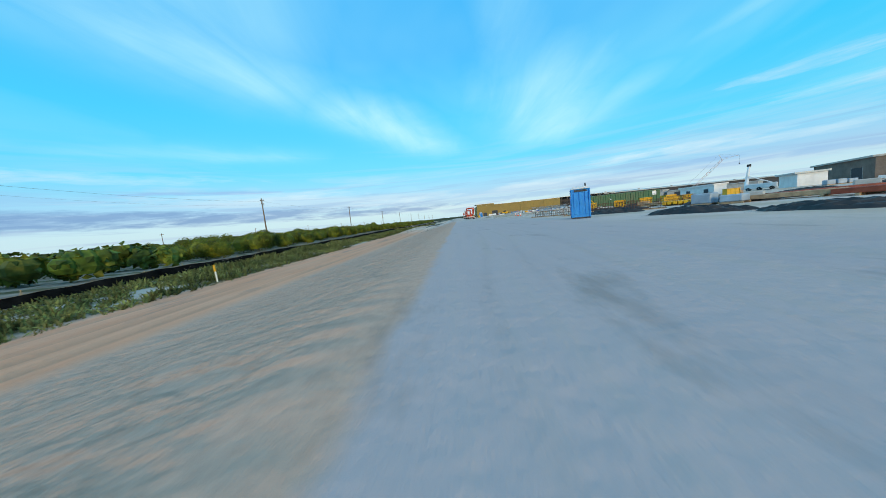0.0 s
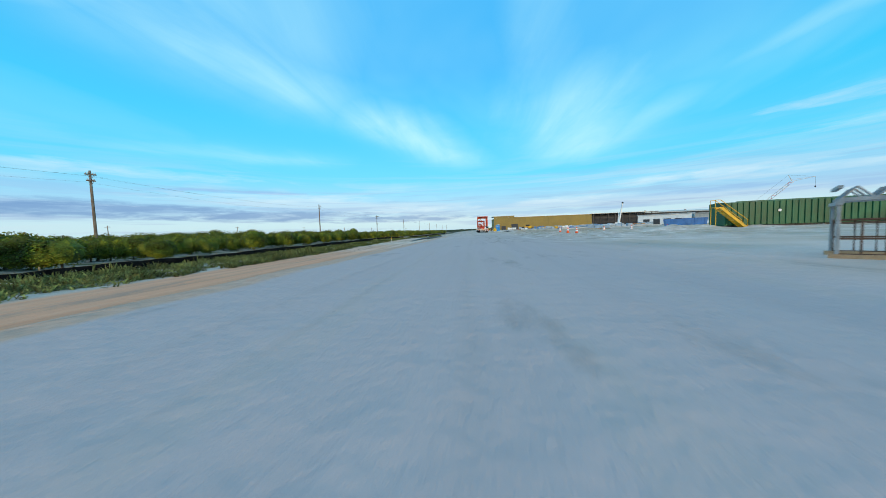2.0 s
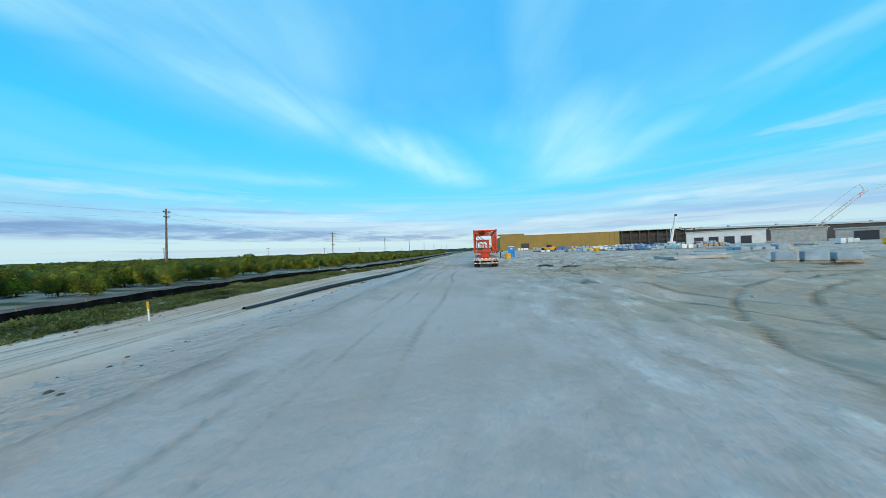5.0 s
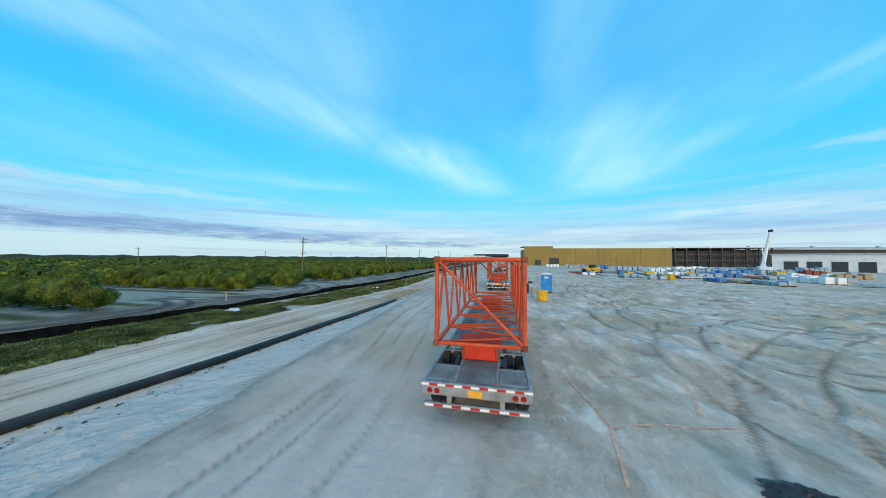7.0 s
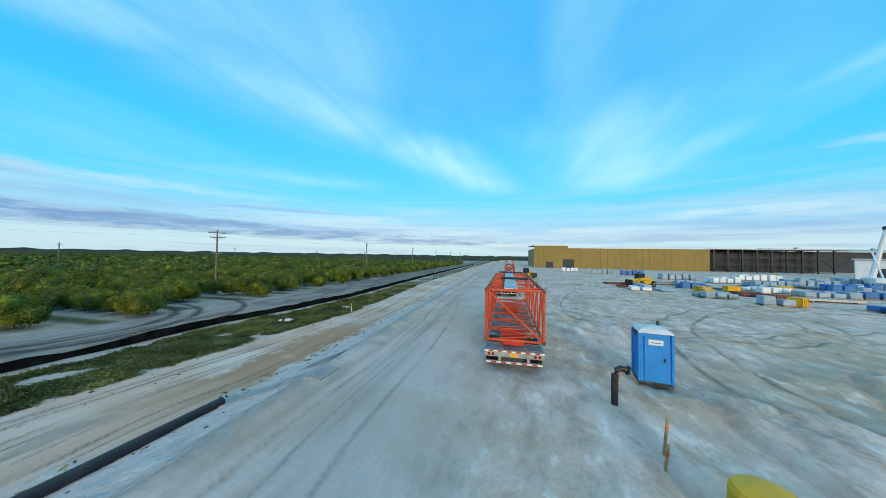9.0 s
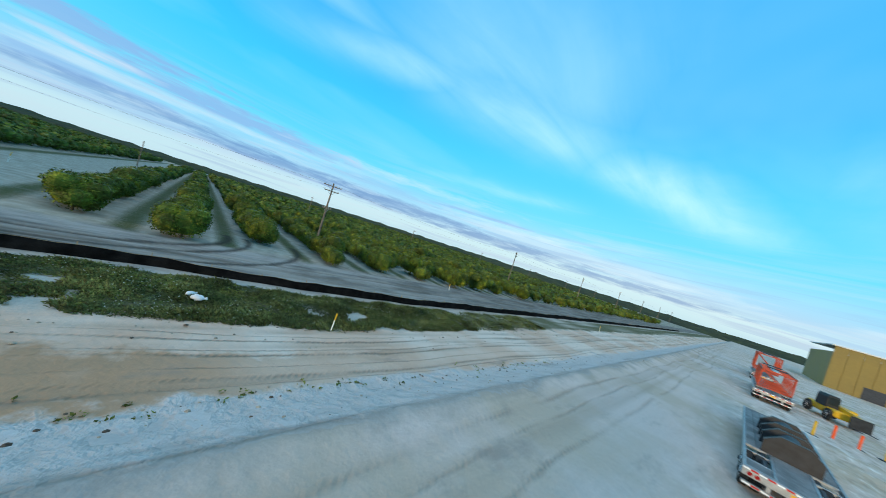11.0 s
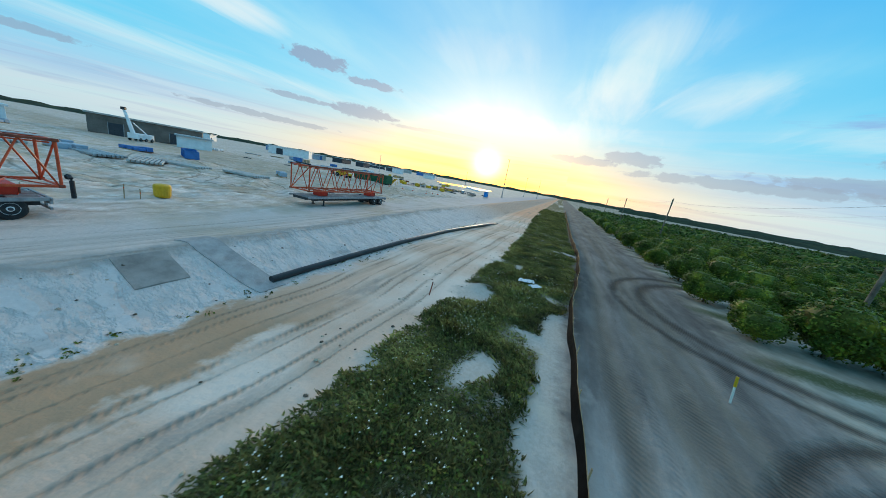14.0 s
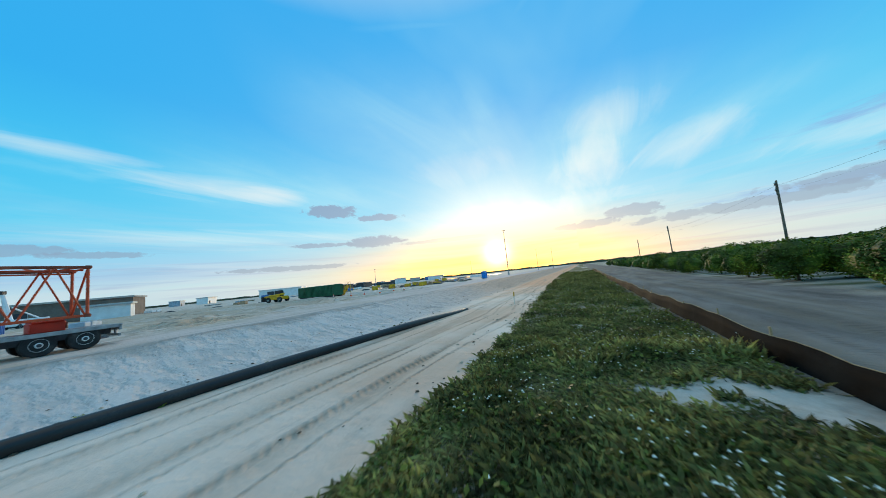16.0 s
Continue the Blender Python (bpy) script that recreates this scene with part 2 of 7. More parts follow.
def material(name, color, rough=0.7, metal=0.0, var=0.12, scale=3.0, bump=0.0, bump_scale=30.0, fine=40.0, spec=0.4, random_obj=0.0, island=0.0, tint=None):
    """A surface with variation at two scales: broad patches and fine grain."""
    m = bpy.data.materials.new(name)
    m.use_nodes = True
    nt = m.node_tree
    bsdf = nt.nodes["Principled BSDF"]
    co = nt.nodes.new("ShaderNodeTexCoord").outputs["Object"]
    broad = noise_node(nt, co, scale, 4.0)
    grain = noise_node(nt, co, fine, 3.0)
    both = math_node(nt, "ADD", math_node(nt, "MULTIPLY", broad, 0.7), math_node(nt, "MULTIPLY", grain, 0.3))
    dark = tuple(max(0.0, c * (1 - var * 1.6)) for c in color)
    light = tuple(min(1.0, c * (1 + var * 1.3)) for c in color) if tint is None else tint
    col = ramp_node(nt, both, [(0.32, dark), (0.52, color), (0.70, light)])
    if random_obj or island:
        src = nt.nodes.new("ShaderNodeObjectInfo").outputs["Random"] if random_obj else nt.nodes.new("ShaderNodeNewGeometry").outputs["Random Per Island"]
        k = random_obj or island
        hsv = nt.nodes.new("ShaderNodeHueSaturation")
        nt.links.new(col, hsv.inputs["Color"])
        nt.links.new(math_node(nt, "ADD", math_node(nt, "MULTIPLY", src, 2 * k), 1.0 - k), hsv.inputs["Value"])
        nt.links.new(math_node(nt, "ADD", math_node(nt, "MULTIPLY", src, 0.10 * k), 0.5 - 0.05 * k), hsv.inputs["Hue"])
        col = hsv.outputs[0]
    nt.links.new(col, bsdf.inputs["Base Color"])
    bsdf.inputs["Metallic"].default_value = metal
    bsdf.inputs["Specular IOR Level"].default_value = spec
    nt.links.new(math_node(nt, "ADD", math_node(nt, "MULTIPLY", broad, 0.25), rough - 0.12, clamp=True), bsdf.inputs["Roughness"])
    if bump:
        b = nt.nodes.new("ShaderNodeBump")
        b.inputs["Strength"].default_value, b.inputs["Distance"].default_value = bump, 0.03
        nt.links.new(noise_node(nt, co, bump_scale, 4.0), b.inputs["Height"])
        nt.links.new(b.outputs[0], bsdf.inputs["Normal"])
    return m


def ground_material():
    m = bpy.data.materials.new("ground_sand_and_marl")
    m.use_nodes = True
    nt = m.node_tree
    bsdf = nt.nodes["Principled BSDF"]
    co = nt.nodes.new("ShaderNodeTexCoord").outputs["Object"]
    lat = nt.nodes.new("ShaderNodeAttribute")
    lat.attribute_name = "lat"
    along = nt.nodes.new("ShaderNodeSeparateXYZ")
    nt.links.new(co, along.inputs[0])
    warp = math_node(nt, "MULTIPLY", math_node(nt, "SUBTRACT", noise_node(nt, co, 0.55, 5.0, 0.65), 0.5), 4.2)
    y_of = math_node(nt, "DIVIDE", along.outputs[1], 200.0)
    warp = math_node(nt, "MULTIPLY", warp, ramp_node(nt, y_of, [(0.22, 0.16), (0.36, 1.0)]))
    l = math_node(nt, "ADD", lat.outputs["Fac"], warp)
    fine = noise_node(nt, co, 7.0, 6.0, 0.7)
    broad = noise_node(nt, co, 0.16, 4.0)
    stretch = noise_node(nt, mapping_node(nt, co, (1.3, 0.10, 1.0)), 1.0, 5.0, 0.6)
    # white marl of the yard and road, greyer on the packed haul road
    marl = mix_node(nt, fine, (0.53, 0.425, 0.365), (0.80, 0.68, 0.60))
    marl = mix_node(nt, ramp_node(nt, broad, [(0.44, 0.0), (0.60, 0.75)]), marl, (0.50, 0.395, 0.275))
    packed = mix_node(nt, stretch, (0.43, 0.36, 0.355), (0.57, 0.485, 0.478))
    on_road = ramp_node(nt, math_node(nt, "DIVIDE", lat.outputs["Fac"], 40.0), [(0.0, 1.0), (0.16, 1.0), (0.27, 0.25), (0.6, 0.1)])
    early = ramp_node(nt, y_of, [(0.0, 1.0), (0.20, 0.95), (0.36, 0.45), (0.55, 0.25)])
    yard = mix_node(nt, math_node(nt, "MULTIPLY", on_road, early), marl, packed)
    yard = mix_node(nt, math_node(nt, "MULTIPLY", ramp_node(nt, stretch, [(0.52, 0.0), (0.66, 0.55)]), 0.45), yard, (0.41, 0.345, 0.275))
    slope = mix_node(nt, fine, (0.49, 0.435, 0.41), (0.73, 0.665, 0.63))
    # shade painted into the low spots between the slope's bump lumps
    hollow_shade = noise_node(nt, mapping_node(nt, co, (1.0, 1.7, 1.0), (2.0, 5.0, 0), (0, 0, 30)), 0.9, 5.0, 0.55)
    slope = mix_node(nt, ramp_node(nt, hollow_shade, [(0.36, 0.26), (0.48, 0.0)]), slope, (0.33, 0.295, 0.27))
    tan = mix_node(nt, fine, (0.42, 0.27, 0.20), (0.70, 0.48, 0.37))
    slope = mix_node(nt, ramp_node(nt, y_of, [(0.25, 1.0), (0.42, 0.0)]), slope, tan)
    track = mix_node(nt, stretch, (0.54, 0.335, 0.235), (0.74, 0.55, 0.435))
    track = mix_node(nt, ramp_node(nt, broad, [(0.42, 0.0), (0.60, 0.75)]), track, (0.76, 0.64, 0.55))
    turf = mix_node(nt, fine, (0.34, 0.295, 0.24), (0.62, 0.56, 0.50))
    turf = mix_node(nt, ramp_node(nt, noise_node(nt, co, 0.35, 4.0), [(0.57, 0.0), (0.66, 0.8)]), turf, (0.54, 0.48, 0.40))
    weed = nt.nodes.new("ShaderNodeAttribute")
    weed.attribute_name = "weed"
    # dark humus under thick weeds, with the shade beneath them in its colour
    shaded_humus = mix_node(nt, fine, (0.055, 0.06, 0.025), (0.15, 0.14, 0.06))
    turf = mix_node(nt, math_node(nt, "MULTIPLY", weed.outputs["Fac"], math_node(nt, "ADD", math_node(nt, "MULTIPLY", fine, 1.2), 0.3), clamp=True), turf, shaded_humus)
    worn_track = noise_node(nt, mapping_node(nt, co, (0.55, 0.16, 1.0)), 1.0, 6.0, 0.62)
    dirt = mix_node(nt, ramp_node(nt, worn_track, [(0.35, 0.0), (0.68, 1.0)]), (0.115, 0.103, 0.094), (0.24, 0.218, 0.20))
    soil = mix_node(nt, noise_node(nt, co, 0.9, 5.0), (0.17, 0.15, 0.10), (0.58, 0.53, 0.46))
    pale = mix_node(nt, ramp_node(nt, worn_track, [(0.40, 0.0), (0.58, 1.0)]), (0.21, 0.19, 0.175), (0.40, 0.37, 0.34))
    dirt = mix_node(nt, ramp_node(nt, y_of, [(0.555, 0.0), (0.60, 0.85), (0.72, 0.85), (0.85, 0.3)]), dirt, pale)
    north_block = math_node(nt, "GREATER_THAN", along.outputs[1], 113.5)
    first_row = math_node(nt, "ADD", 104.6, math_node(nt, "MULTIPLY", north_block, 17.8))
    lane = math_node(nt, "COSINE", math_node(nt, "MULTIPLY", math_node(nt, "SUBTRACT", along.outputs[1], first_row), math_node(nt, "ADD", 6.28319 / 6.9, math_node(nt, "MULTIPLY", north_block, 6.28319 / 6.95 - 6.28319 / 6.9))))
    lane = ramp_node(nt, math_node(nt, "ADD", math_node(nt, "MULTIPLY", math_node(nt, "ADD", lane, math_node(nt, "MULTIPLY", fine, 0.7)), 0.4), 0.35), [(0.10, 0.9), (0.28, 0.0)])
    soil = mix_node(nt, lane, soil, (0.07, 0.085, 0.03))
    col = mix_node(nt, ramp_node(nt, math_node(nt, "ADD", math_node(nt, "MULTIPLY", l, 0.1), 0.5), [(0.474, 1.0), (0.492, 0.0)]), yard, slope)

    def below(limit, soft):
        return math_node(nt, "MULTIPLY", math_node(nt, "SUBTRACT", limit, l), 1.0 / soft, clamp=True)

    orange = mix_node(nt, stretch, (0.62, 0.26, 0.14), (0.80, 0.44, 0.28))
    track = mix_node(nt, ramp_node(nt, y_of, [(0.22, 0.9), (0.36, 0.0)]), track, orange)
    col = mix_node(nt, below(-7.4, 1.0), col, track)
    damp = math_node(nt, "SUBTRACT", 1.0, math_node(nt, "ABSOLUTE", math_node(nt, "MULTIPLY", math_node(nt, "ADD", l, 9.3), 0.55)), clamp=True)
    damp = math_node(nt, "MULTIPLY", math_node(nt, "MULTIPLY", damp, 3.0, clamp=True), ramp_node(nt, y_of, [(0.575, 0.0), (0.60, 1.0), (0.645, 1.0), (0.675, 0.35), (0.74, 0.0)]))
    col = mix_node(nt, math_node(nt, "MULTIPLY", damp, ramp_node(nt, noise_node(nt, co, 0.22, 4.0), [(0.18, 0.2), (0.36, 0.95)])), col, (0.46, 0.275, 0.165))
    col = mix_node(nt, below(-13.6, 0.8), col, turf)
    col = mix_node(nt, below(-21.0, 1.2), col, dirt)
    col = mix_node(nt, below(-30.5, 2.0), col, soil)
    edge = math_node(nt, "SUBTRACT", 1.0, math_node(nt, "ABSOLUTE", math_node(nt, "MULTIPLY", math_node(nt, "ADD", l, 0.6), 0.8)), clamp=True)
    col = mix_node(nt, math_node(nt, "MULTIPLY", edge, ramp_node(nt, y_of, [(0.30, 0.0), (0.42, 0.75)])), col, (0.27, 0.245, 0.21))
    rut = nt.nodes.new("ShaderNodeAttribute")
    rut.attribute_name = "rut"
    # ruts darkened as packed sand and as shade that their relief barely shows
    worn_shade = math_node(nt, "MULTIPLY", rut.outputs["Fac"], math_node(nt, "ADD", math_node(nt, "MULTIPLY", fine, 0.9), 0.25), clamp=True)
    col = mix_node(nt, math_node(nt, "MULTIPLY", worn_shade, 0.68), col, (0.25, 0.20, 0.145))
    clumps = noise_node(nt, mapping_node(nt, co, (1.0, 0.55, 1.0), (0, 0, 0), (0, 0, 25)), 1.1, 6.0, 0.65)
    in_yard = ramp_node(nt, math_node(nt, "DIVIDE", lat.outputs["Fac"], 40.0), [(0.10, 0.0), (0.21, 1.0)])
    in_yard = math_node(nt, "MULTIPLY", in_yard, ramp_node(nt, y_of, [(0.165, 0.0), (0.21, 1.0)]))
    # relief shading in colour: the bump's lows painted darker, its highs paler
    col = mix_node(nt, math_node(nt, "MULTIPLY", in_yard, ramp_node(nt, clumps, [(0.38, 0.62), (0.50, 0.0)])), col, (0.36, 0.285, 0.215))
    col = mix_node(nt, math_node(nt, "MULTIPLY", in_yard, ramp_node(nt, clumps, [(0.55, 0.0), (0.66, 0.65)])), col, (0.84, 0.78, 0.72))
    # tan churned ground where crawlers turned, pressed into a washboard
    px, py = math_node(nt, "SUBTRACT", along.outputs[0], 9.5), math_node(nt, "SUBTRACT", along.outputs[1], 85.6)
    spread = math_node(nt, "ADD", math_node(nt, "MULTIPLY", math_node(nt, "MULTIPLY", px, px), 0.016), math_node(nt, "MULTIPLY", math_node(nt, "MULTIPLY", py, py), 0.075))
    turned = math_node(nt, "SUBTRACT", 1.0, math_node(nt, "ADD", spread, math_node(nt, "MULTIPLY", math_node(nt, "SUBTRACT", noise_node(nt, co, 0.35, 4.0), 0.5), 1.1)), clamp=True)
    turned = math_node(nt, "MULTIPLY", turned, math_node(nt, "MULTIPLY", math_node(nt, "SUBTRACT", along.outputs[0], 2.8), 0.8, clamp=True))
    pads = math_node(nt, "SINE", math_node(nt, "ADD", math_node(nt, "MULTIPLY", math_node(nt, "ADD", math_node(nt, "MULTIPLY", along.outputs[0], 0.93), math_node(nt, "MULTIPLY", along.outputs[1], 0.36)), 15.0), math_node(nt, "MULTIPLY", noise_node(nt, co, 0.5, 2.0), 14.0)))
    pads = math_node(nt, "MULTIPLY", pads, math_node(nt, "MULTIPLY", turned, ramp_node(nt, noise_node(nt, co, 0.45, 3.0), [(0.42, 0.0), (0.55, 1.0)])))
    col = mix_node(nt, math_node(nt, "MULTIPLY", turned, 1.0, clamp=True), col, mix_node(nt, fine, (0.56, 0.37, 0.25), (0.84, 0.61, 0.44)))
    # shade painted into the troughs of the washboard
    col = mix_node(nt, math_node(nt, "MULTIPLY", pads, -0.7, clamp=True), col, (0.25, 0.185, 0.13))
    # brown damp sand across the open yard
    open_yard = math_node(nt, "MULTIPLY", ramp_node(nt, math_node(nt, "DIVIDE", lat.outputs["Fac"], 40.0), [(0.20, 0.0), (0.34, 1.0)]), ramp_node(nt, y_of, [(0.265, 0.0), (0.32, 1.0), (0.43, 1.0), (0.50, 0.0)]))
    col = mix_node(nt, math_node(nt, "MULTIPLY", open_yard, ramp_node(nt, noise_node(nt, co, 0.12, 5.0, 0.6), [(0.34, 0.15), (0.55, 0.75)])), col, mix_node(nt, fine, (0.36, 0.27, 0.19), (0.52, 0.41, 0.31)))
    qx, qy = math_node(nt, "SUBTRACT", along.outputs[0], 11.2), math_node(nt, "SUBTRACT", along.outputs[1], 105.8)
    spread = math_node(nt, "ADD", math_node(nt, "MULTIPLY", math_node(nt, "MULTIPLY", qx, qx), 0.10), math_node(nt, "MULTIPLY", math_node(nt, "MULTIPLY", qy, qy), 0.09))
    brown = math_node(nt, "MULTIPLY", math_node(nt, "SUBTRACT", 1.0, math_node(nt, "ADD", spread, math_node(nt, "MULTIPLY", math_node(nt, "SUBTRACT", noise_node(nt, co, 0.7, 4.0), 0.5), 1.4))), 0.9, clamp=True)
    col = mix_node(nt, brown, col, mix_node(nt, fine, (0.33, 0.26, 0.19), (0.50, 0.40, 0.30)))
    # damp churned smears where trucks leave the road
    sx = math_node(nt, "SUBTRACT", 1.0, math_node(nt, "ABSOLUTE", math_node(nt, "MULTIPLY", math_node(nt, "SUBTRACT", along.outputs[0], 2.0), 0.55)), clamp=True)
    sy = ramp_node(nt, y_of, [(0.182, 0.0), (0.190, 1.0), (0.27, 1.0), (0.34, 0.0)])
    smear = ramp_node(nt, noise_node(nt, mapping_node(nt, co, (1.0, 0.5, 1.0), (4.0, 2.0, 0), (0, 0, 12)), 2.6, 4.0, 0.55), [(0.52, 0.0), (0.62, 1.0)])
    col = mix_node(nt, math_node(nt, "MULTIPLY", math_node(nt, "MULTIPLY", sx, sy), math_node(nt, "MULTIPLY", smear, 0.75)), col, (0.29, 0.245, 0.20))
    # wheel lines: long ones down the track and the road edge, curved ones in the yard
    drift = math_node(nt, "MULTIPLY", math_node(nt, "SUBTRACT", noise_node(nt, mapping_node(nt, co, (0.05, 0.045, 1.0)), 1.0, 2.0), 0.5), 3.0)
    nervous = math_node(nt, "MULTIPLY", math_node(nt, "SUBTRACT", noise_node(nt, co, 3.0, 3.0), 0.5), 0.16)
    patchy = ramp_node(nt, noise_node(nt, co, 0.25, 4.0, 0.6), [(0.36, 0.1), (0.56, 1.0)])
    lat_d = math_node(nt, "ADD", math_node(nt, "ADD", lat.outputs["Fac"], drift), nervous)
    lines = None
    for centre, half, k in ((-8.7, 0.07, 0.7), (-9.1, 0.12, 0.8), (-9.9, 0.06, 0.6), (-10.9, 0.12, 0.9), (-11.35, 0.07, 0.7), (-12.3, 0.12, 0.9), (-12.9, 0.06, 0.6), (1.1, 0.12, 0.55), (1.9, 0.08, 0.5), (3.2, 0.12, 0.5), (-0.9, 0.15, 0.5), (-23.4, 0.45, 0.5), (-24.3, 0.2, 0.35), (-26.0, 0.6, 0.6), (-27.2, 0.25, 0.35), (-28.2, 0.45, 0.5)):
        far_from = math_node(nt, "ABSOLUTE", math_node(nt, "SUBTRACT", lat_d, centre))
        mark = math_node(nt, "MULTIPLY", math_node(nt, "SUBTRACT", 1.0, math_node(nt, "DIVIDE", far_from, half * 1.25), clamp=True), k)
        lines = mark if lines is None else math_node(nt, "MAXIMUM", lines, mark)
    lines = math_node(nt, "MULTIPLY", lines, ramp_node(nt, y_of, [(0.22, 0.2), (0.40, 1.0)]))
    arcs = None
    for cx, cy, radius in ((19.5, 107.0, 9.0), (19.5, 107.0, 10.9), (24.0, 96.0, 13.5), (24.0, 96.0, 15.3), (30.0, 84.0, 22.0), (30.0, 84.0, 23.9), (34.0, 122.0, 22.0), (34.0, 122.0, 23.9), (16.0, 140.0, 9.0), (16.0, 140.0, 10.9), (26.0, 60.0, 19.0), (26.0, 60.0, 20.9), (22.0, 150.0, 16.0), (22.0, 150.0, 17.9)):
        dx, dy = math_node(nt, "SUBTRACT", along.outputs[0], cx), math_node(nt, "SUBTRACT", along.outputs[1], cy)
        dist = math_node(nt, "SQRT", math_node(nt, "ADD", math_node(nt, "MULTIPLY", dx, dx), math_node(nt, "MULTIPLY", dy, dy)))
        far_from = math_node(nt, "ABSOLUTE", math_node(nt, "ADD", math_node(nt, "SUBTRACT", dist, radius), math_node(nt, "ADD", drift, nervous)))
        mark = math_node(nt, "SUBTRACT", 1.0, math_node(nt, "DIVIDE", far_from, 0.22), clamp=True)
        arcs = mark if arcs is None else math_node(nt, "MAXIMUM", arcs, mark)
    arcs = math_node(nt, "MULTIPLY", arcs, math_node(nt, "MULTIPLY", ramp_node(nt, math_node(nt, "DIVIDE", lat.outputs["Fac"], 40.0), [(0.14, 0.0), (0.24, 1.0)]), ramp_node(nt, y_of, [(0.18, 0.0), (0.26, 1.0)])))
    bends = None
    for cx, cy, radius, half in ((-38.5, 123.5, 9.5, 0.6), (-38.5, 123.5, 11.4, 0.5), (-37.5, 102.5, 8.6, 0.7), (-37.5, 102.5, 10.4, 0.5), (-38.5, 127.0, 12.8, 0.5)):
        dx, dy = math_node(nt, "SUBTRACT", along.outputs[0], cx), math_node(nt, "SUBTRACT", along.outputs[1], cy)
        dist = math_node(nt, "SQRT", math_node(nt, "ADD", math_node(nt, "MULTIPLY", dx, dx), math_node(nt, "MULTIPLY", dy, dy)))
        far_from = math_node(nt, "ABSOLUTE", math_node(nt, "ADD", math_node(nt, "SUBTRACT", dist, radius), math_node(nt, "MULTIPLY", nervous, 3.0)))
        mark = math_node(nt, "SUBTRACT", 1.15, math_node(nt, "DIVIDE", far_from, half), clamp=True)
        bends = mark if bends is None else math_node(nt, "MAXIMUM", bends, mark)
    bends = math_node(nt, "MULTIPLY", math_node(nt, "MULTIPLY", bends, below(-22.3, 0.6)), math_node(nt, "GREATER_THAN", along.outputs[0], -40.0))
    wheel = math_node(nt, "MAXIMUM", math_node(nt, "MULTIPLY", math_node(nt, "MAXIMUM", lines, arcs), patchy), bends)
    # the wheel lines' dark also stands for shade in their grooves
    col = mix_node(nt, math_node(nt, "MULTIPLY", wheel, 0.78), col, mix_node(nt, below(-21.0, 1.2), (0.21, 0.165, 0.12), (0.055, 0.048, 0.042)))
    scuff = ramp_node(nt, noise_node(nt, mapping_node(nt, co, (0.9, 0.32, 1.0), (3.0, 1.0, 0)), 0.7, 6.0, 0.65), [(0.58, 0.0), (0.70, 0.5)])
    col = mix_node(nt, scuff, col, (0.25, 0.225, 0.20))
    nt.links.new(col, bsdf.inputs["Base Color"])
    bsdf.inputs["Roughness"].default_value = 0.92
    bsdf.inputs["Specular IOR Level"].default_value = 0.05
    b = nt.nodes.new("ShaderNodeBump")
    b.inputs["Strength"].default_value, b.inputs["Distance"].default_value = 0.85, 0.07
    h = math_node(nt, "ADD", math_node(nt, "MULTIPLY", noise_node(nt, co, 2.2, 7.0, 0.65), 1.0), math_node(nt, "MULTIPLY", stretch, 0.8))
    h = math_node(nt, "ADD", h, math_node(nt, "MULTIPLY", pads, 2.2))
    # ripples raked down the sandy slope, and tread marks in the ruts
    wob = math_node(nt, "MULTIPLY", noise_node(nt, co, 0.8, 3.0), 9.0)
    rip = math_node(nt, "SINE", math_node(nt, "ADD", math_node(nt, "MULTIPLY", along.outputs[1], 11.0), wob))
    on_slope = math_node(nt, "MULTIPLY", math_node(nt, "MULTIPLY", below(-0.3, 0.5), math_node(nt, "MULTIPLY", math_node(nt, "ADD", l, 7.0), 1.0, clamp=True)), ramp_node(nt, broad, [(0.40, 0.1), (0.60, 0.8)]))
    on_slope = math_node(nt, "MULTIPLY", on_slope, ramp_node(nt, y_of, [(0.28, 1.0), (0.38, 0.2)]))
    h = math_node(nt, "ADD", h, math_node(nt, "MULTIPLY", math_node(nt, "MULTIPLY", rip, on_slope), 0.7))
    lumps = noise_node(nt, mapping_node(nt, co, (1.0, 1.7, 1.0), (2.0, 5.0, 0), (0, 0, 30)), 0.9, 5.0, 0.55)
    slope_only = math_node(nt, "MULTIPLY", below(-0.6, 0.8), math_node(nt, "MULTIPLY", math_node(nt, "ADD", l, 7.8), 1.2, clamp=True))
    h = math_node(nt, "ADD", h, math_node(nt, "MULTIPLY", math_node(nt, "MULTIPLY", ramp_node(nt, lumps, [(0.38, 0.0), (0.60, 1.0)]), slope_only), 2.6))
    tread = math_node(nt, "SINE", math_node(nt, "MULTIPLY", math_node(nt, "ADD", along.outputs[1], math_node(nt, "MULTIPLY", along.outputs[0], 0.7)), 26.0))
    h = math_node(nt, "ADD", h, math_node(nt, "MULTIPLY", math_node(nt, "MULTIPLY", tread, wheel), 0.35))
    h = math_node(nt, "SUBTRACT", h, math_node(nt, "MULTIPLY", wheel, 0.9))
    h = math_node(nt, "ADD", h, math_node(nt, "MULTIPLY", math_node(nt, "MULTIPLY", clumps, in_yard), 2.6))
    nt.links.new(h, b.inputs["Height"])
    nt.links.new(b.outputs[0], bsdf.inputs["Normal"])
    return m


M_GROUND = ground_material()
M_LEAF = material("citrus_leaves", (0.092, 0.124, 0.012), 0.6, var=0.5, scale=0.9, fine=9.0, island=0.40, spec=0.2, tint=(0.36, 0.33, 0.02))
M_LEAF_FAR = material("grove_leaves", (0.070, 0.108, 0.014), 0.65, var=0.5, scale=0.25, fine=2.0, island=0.35, spec=0.2, tint=(0.23, 0.23, 0.03))
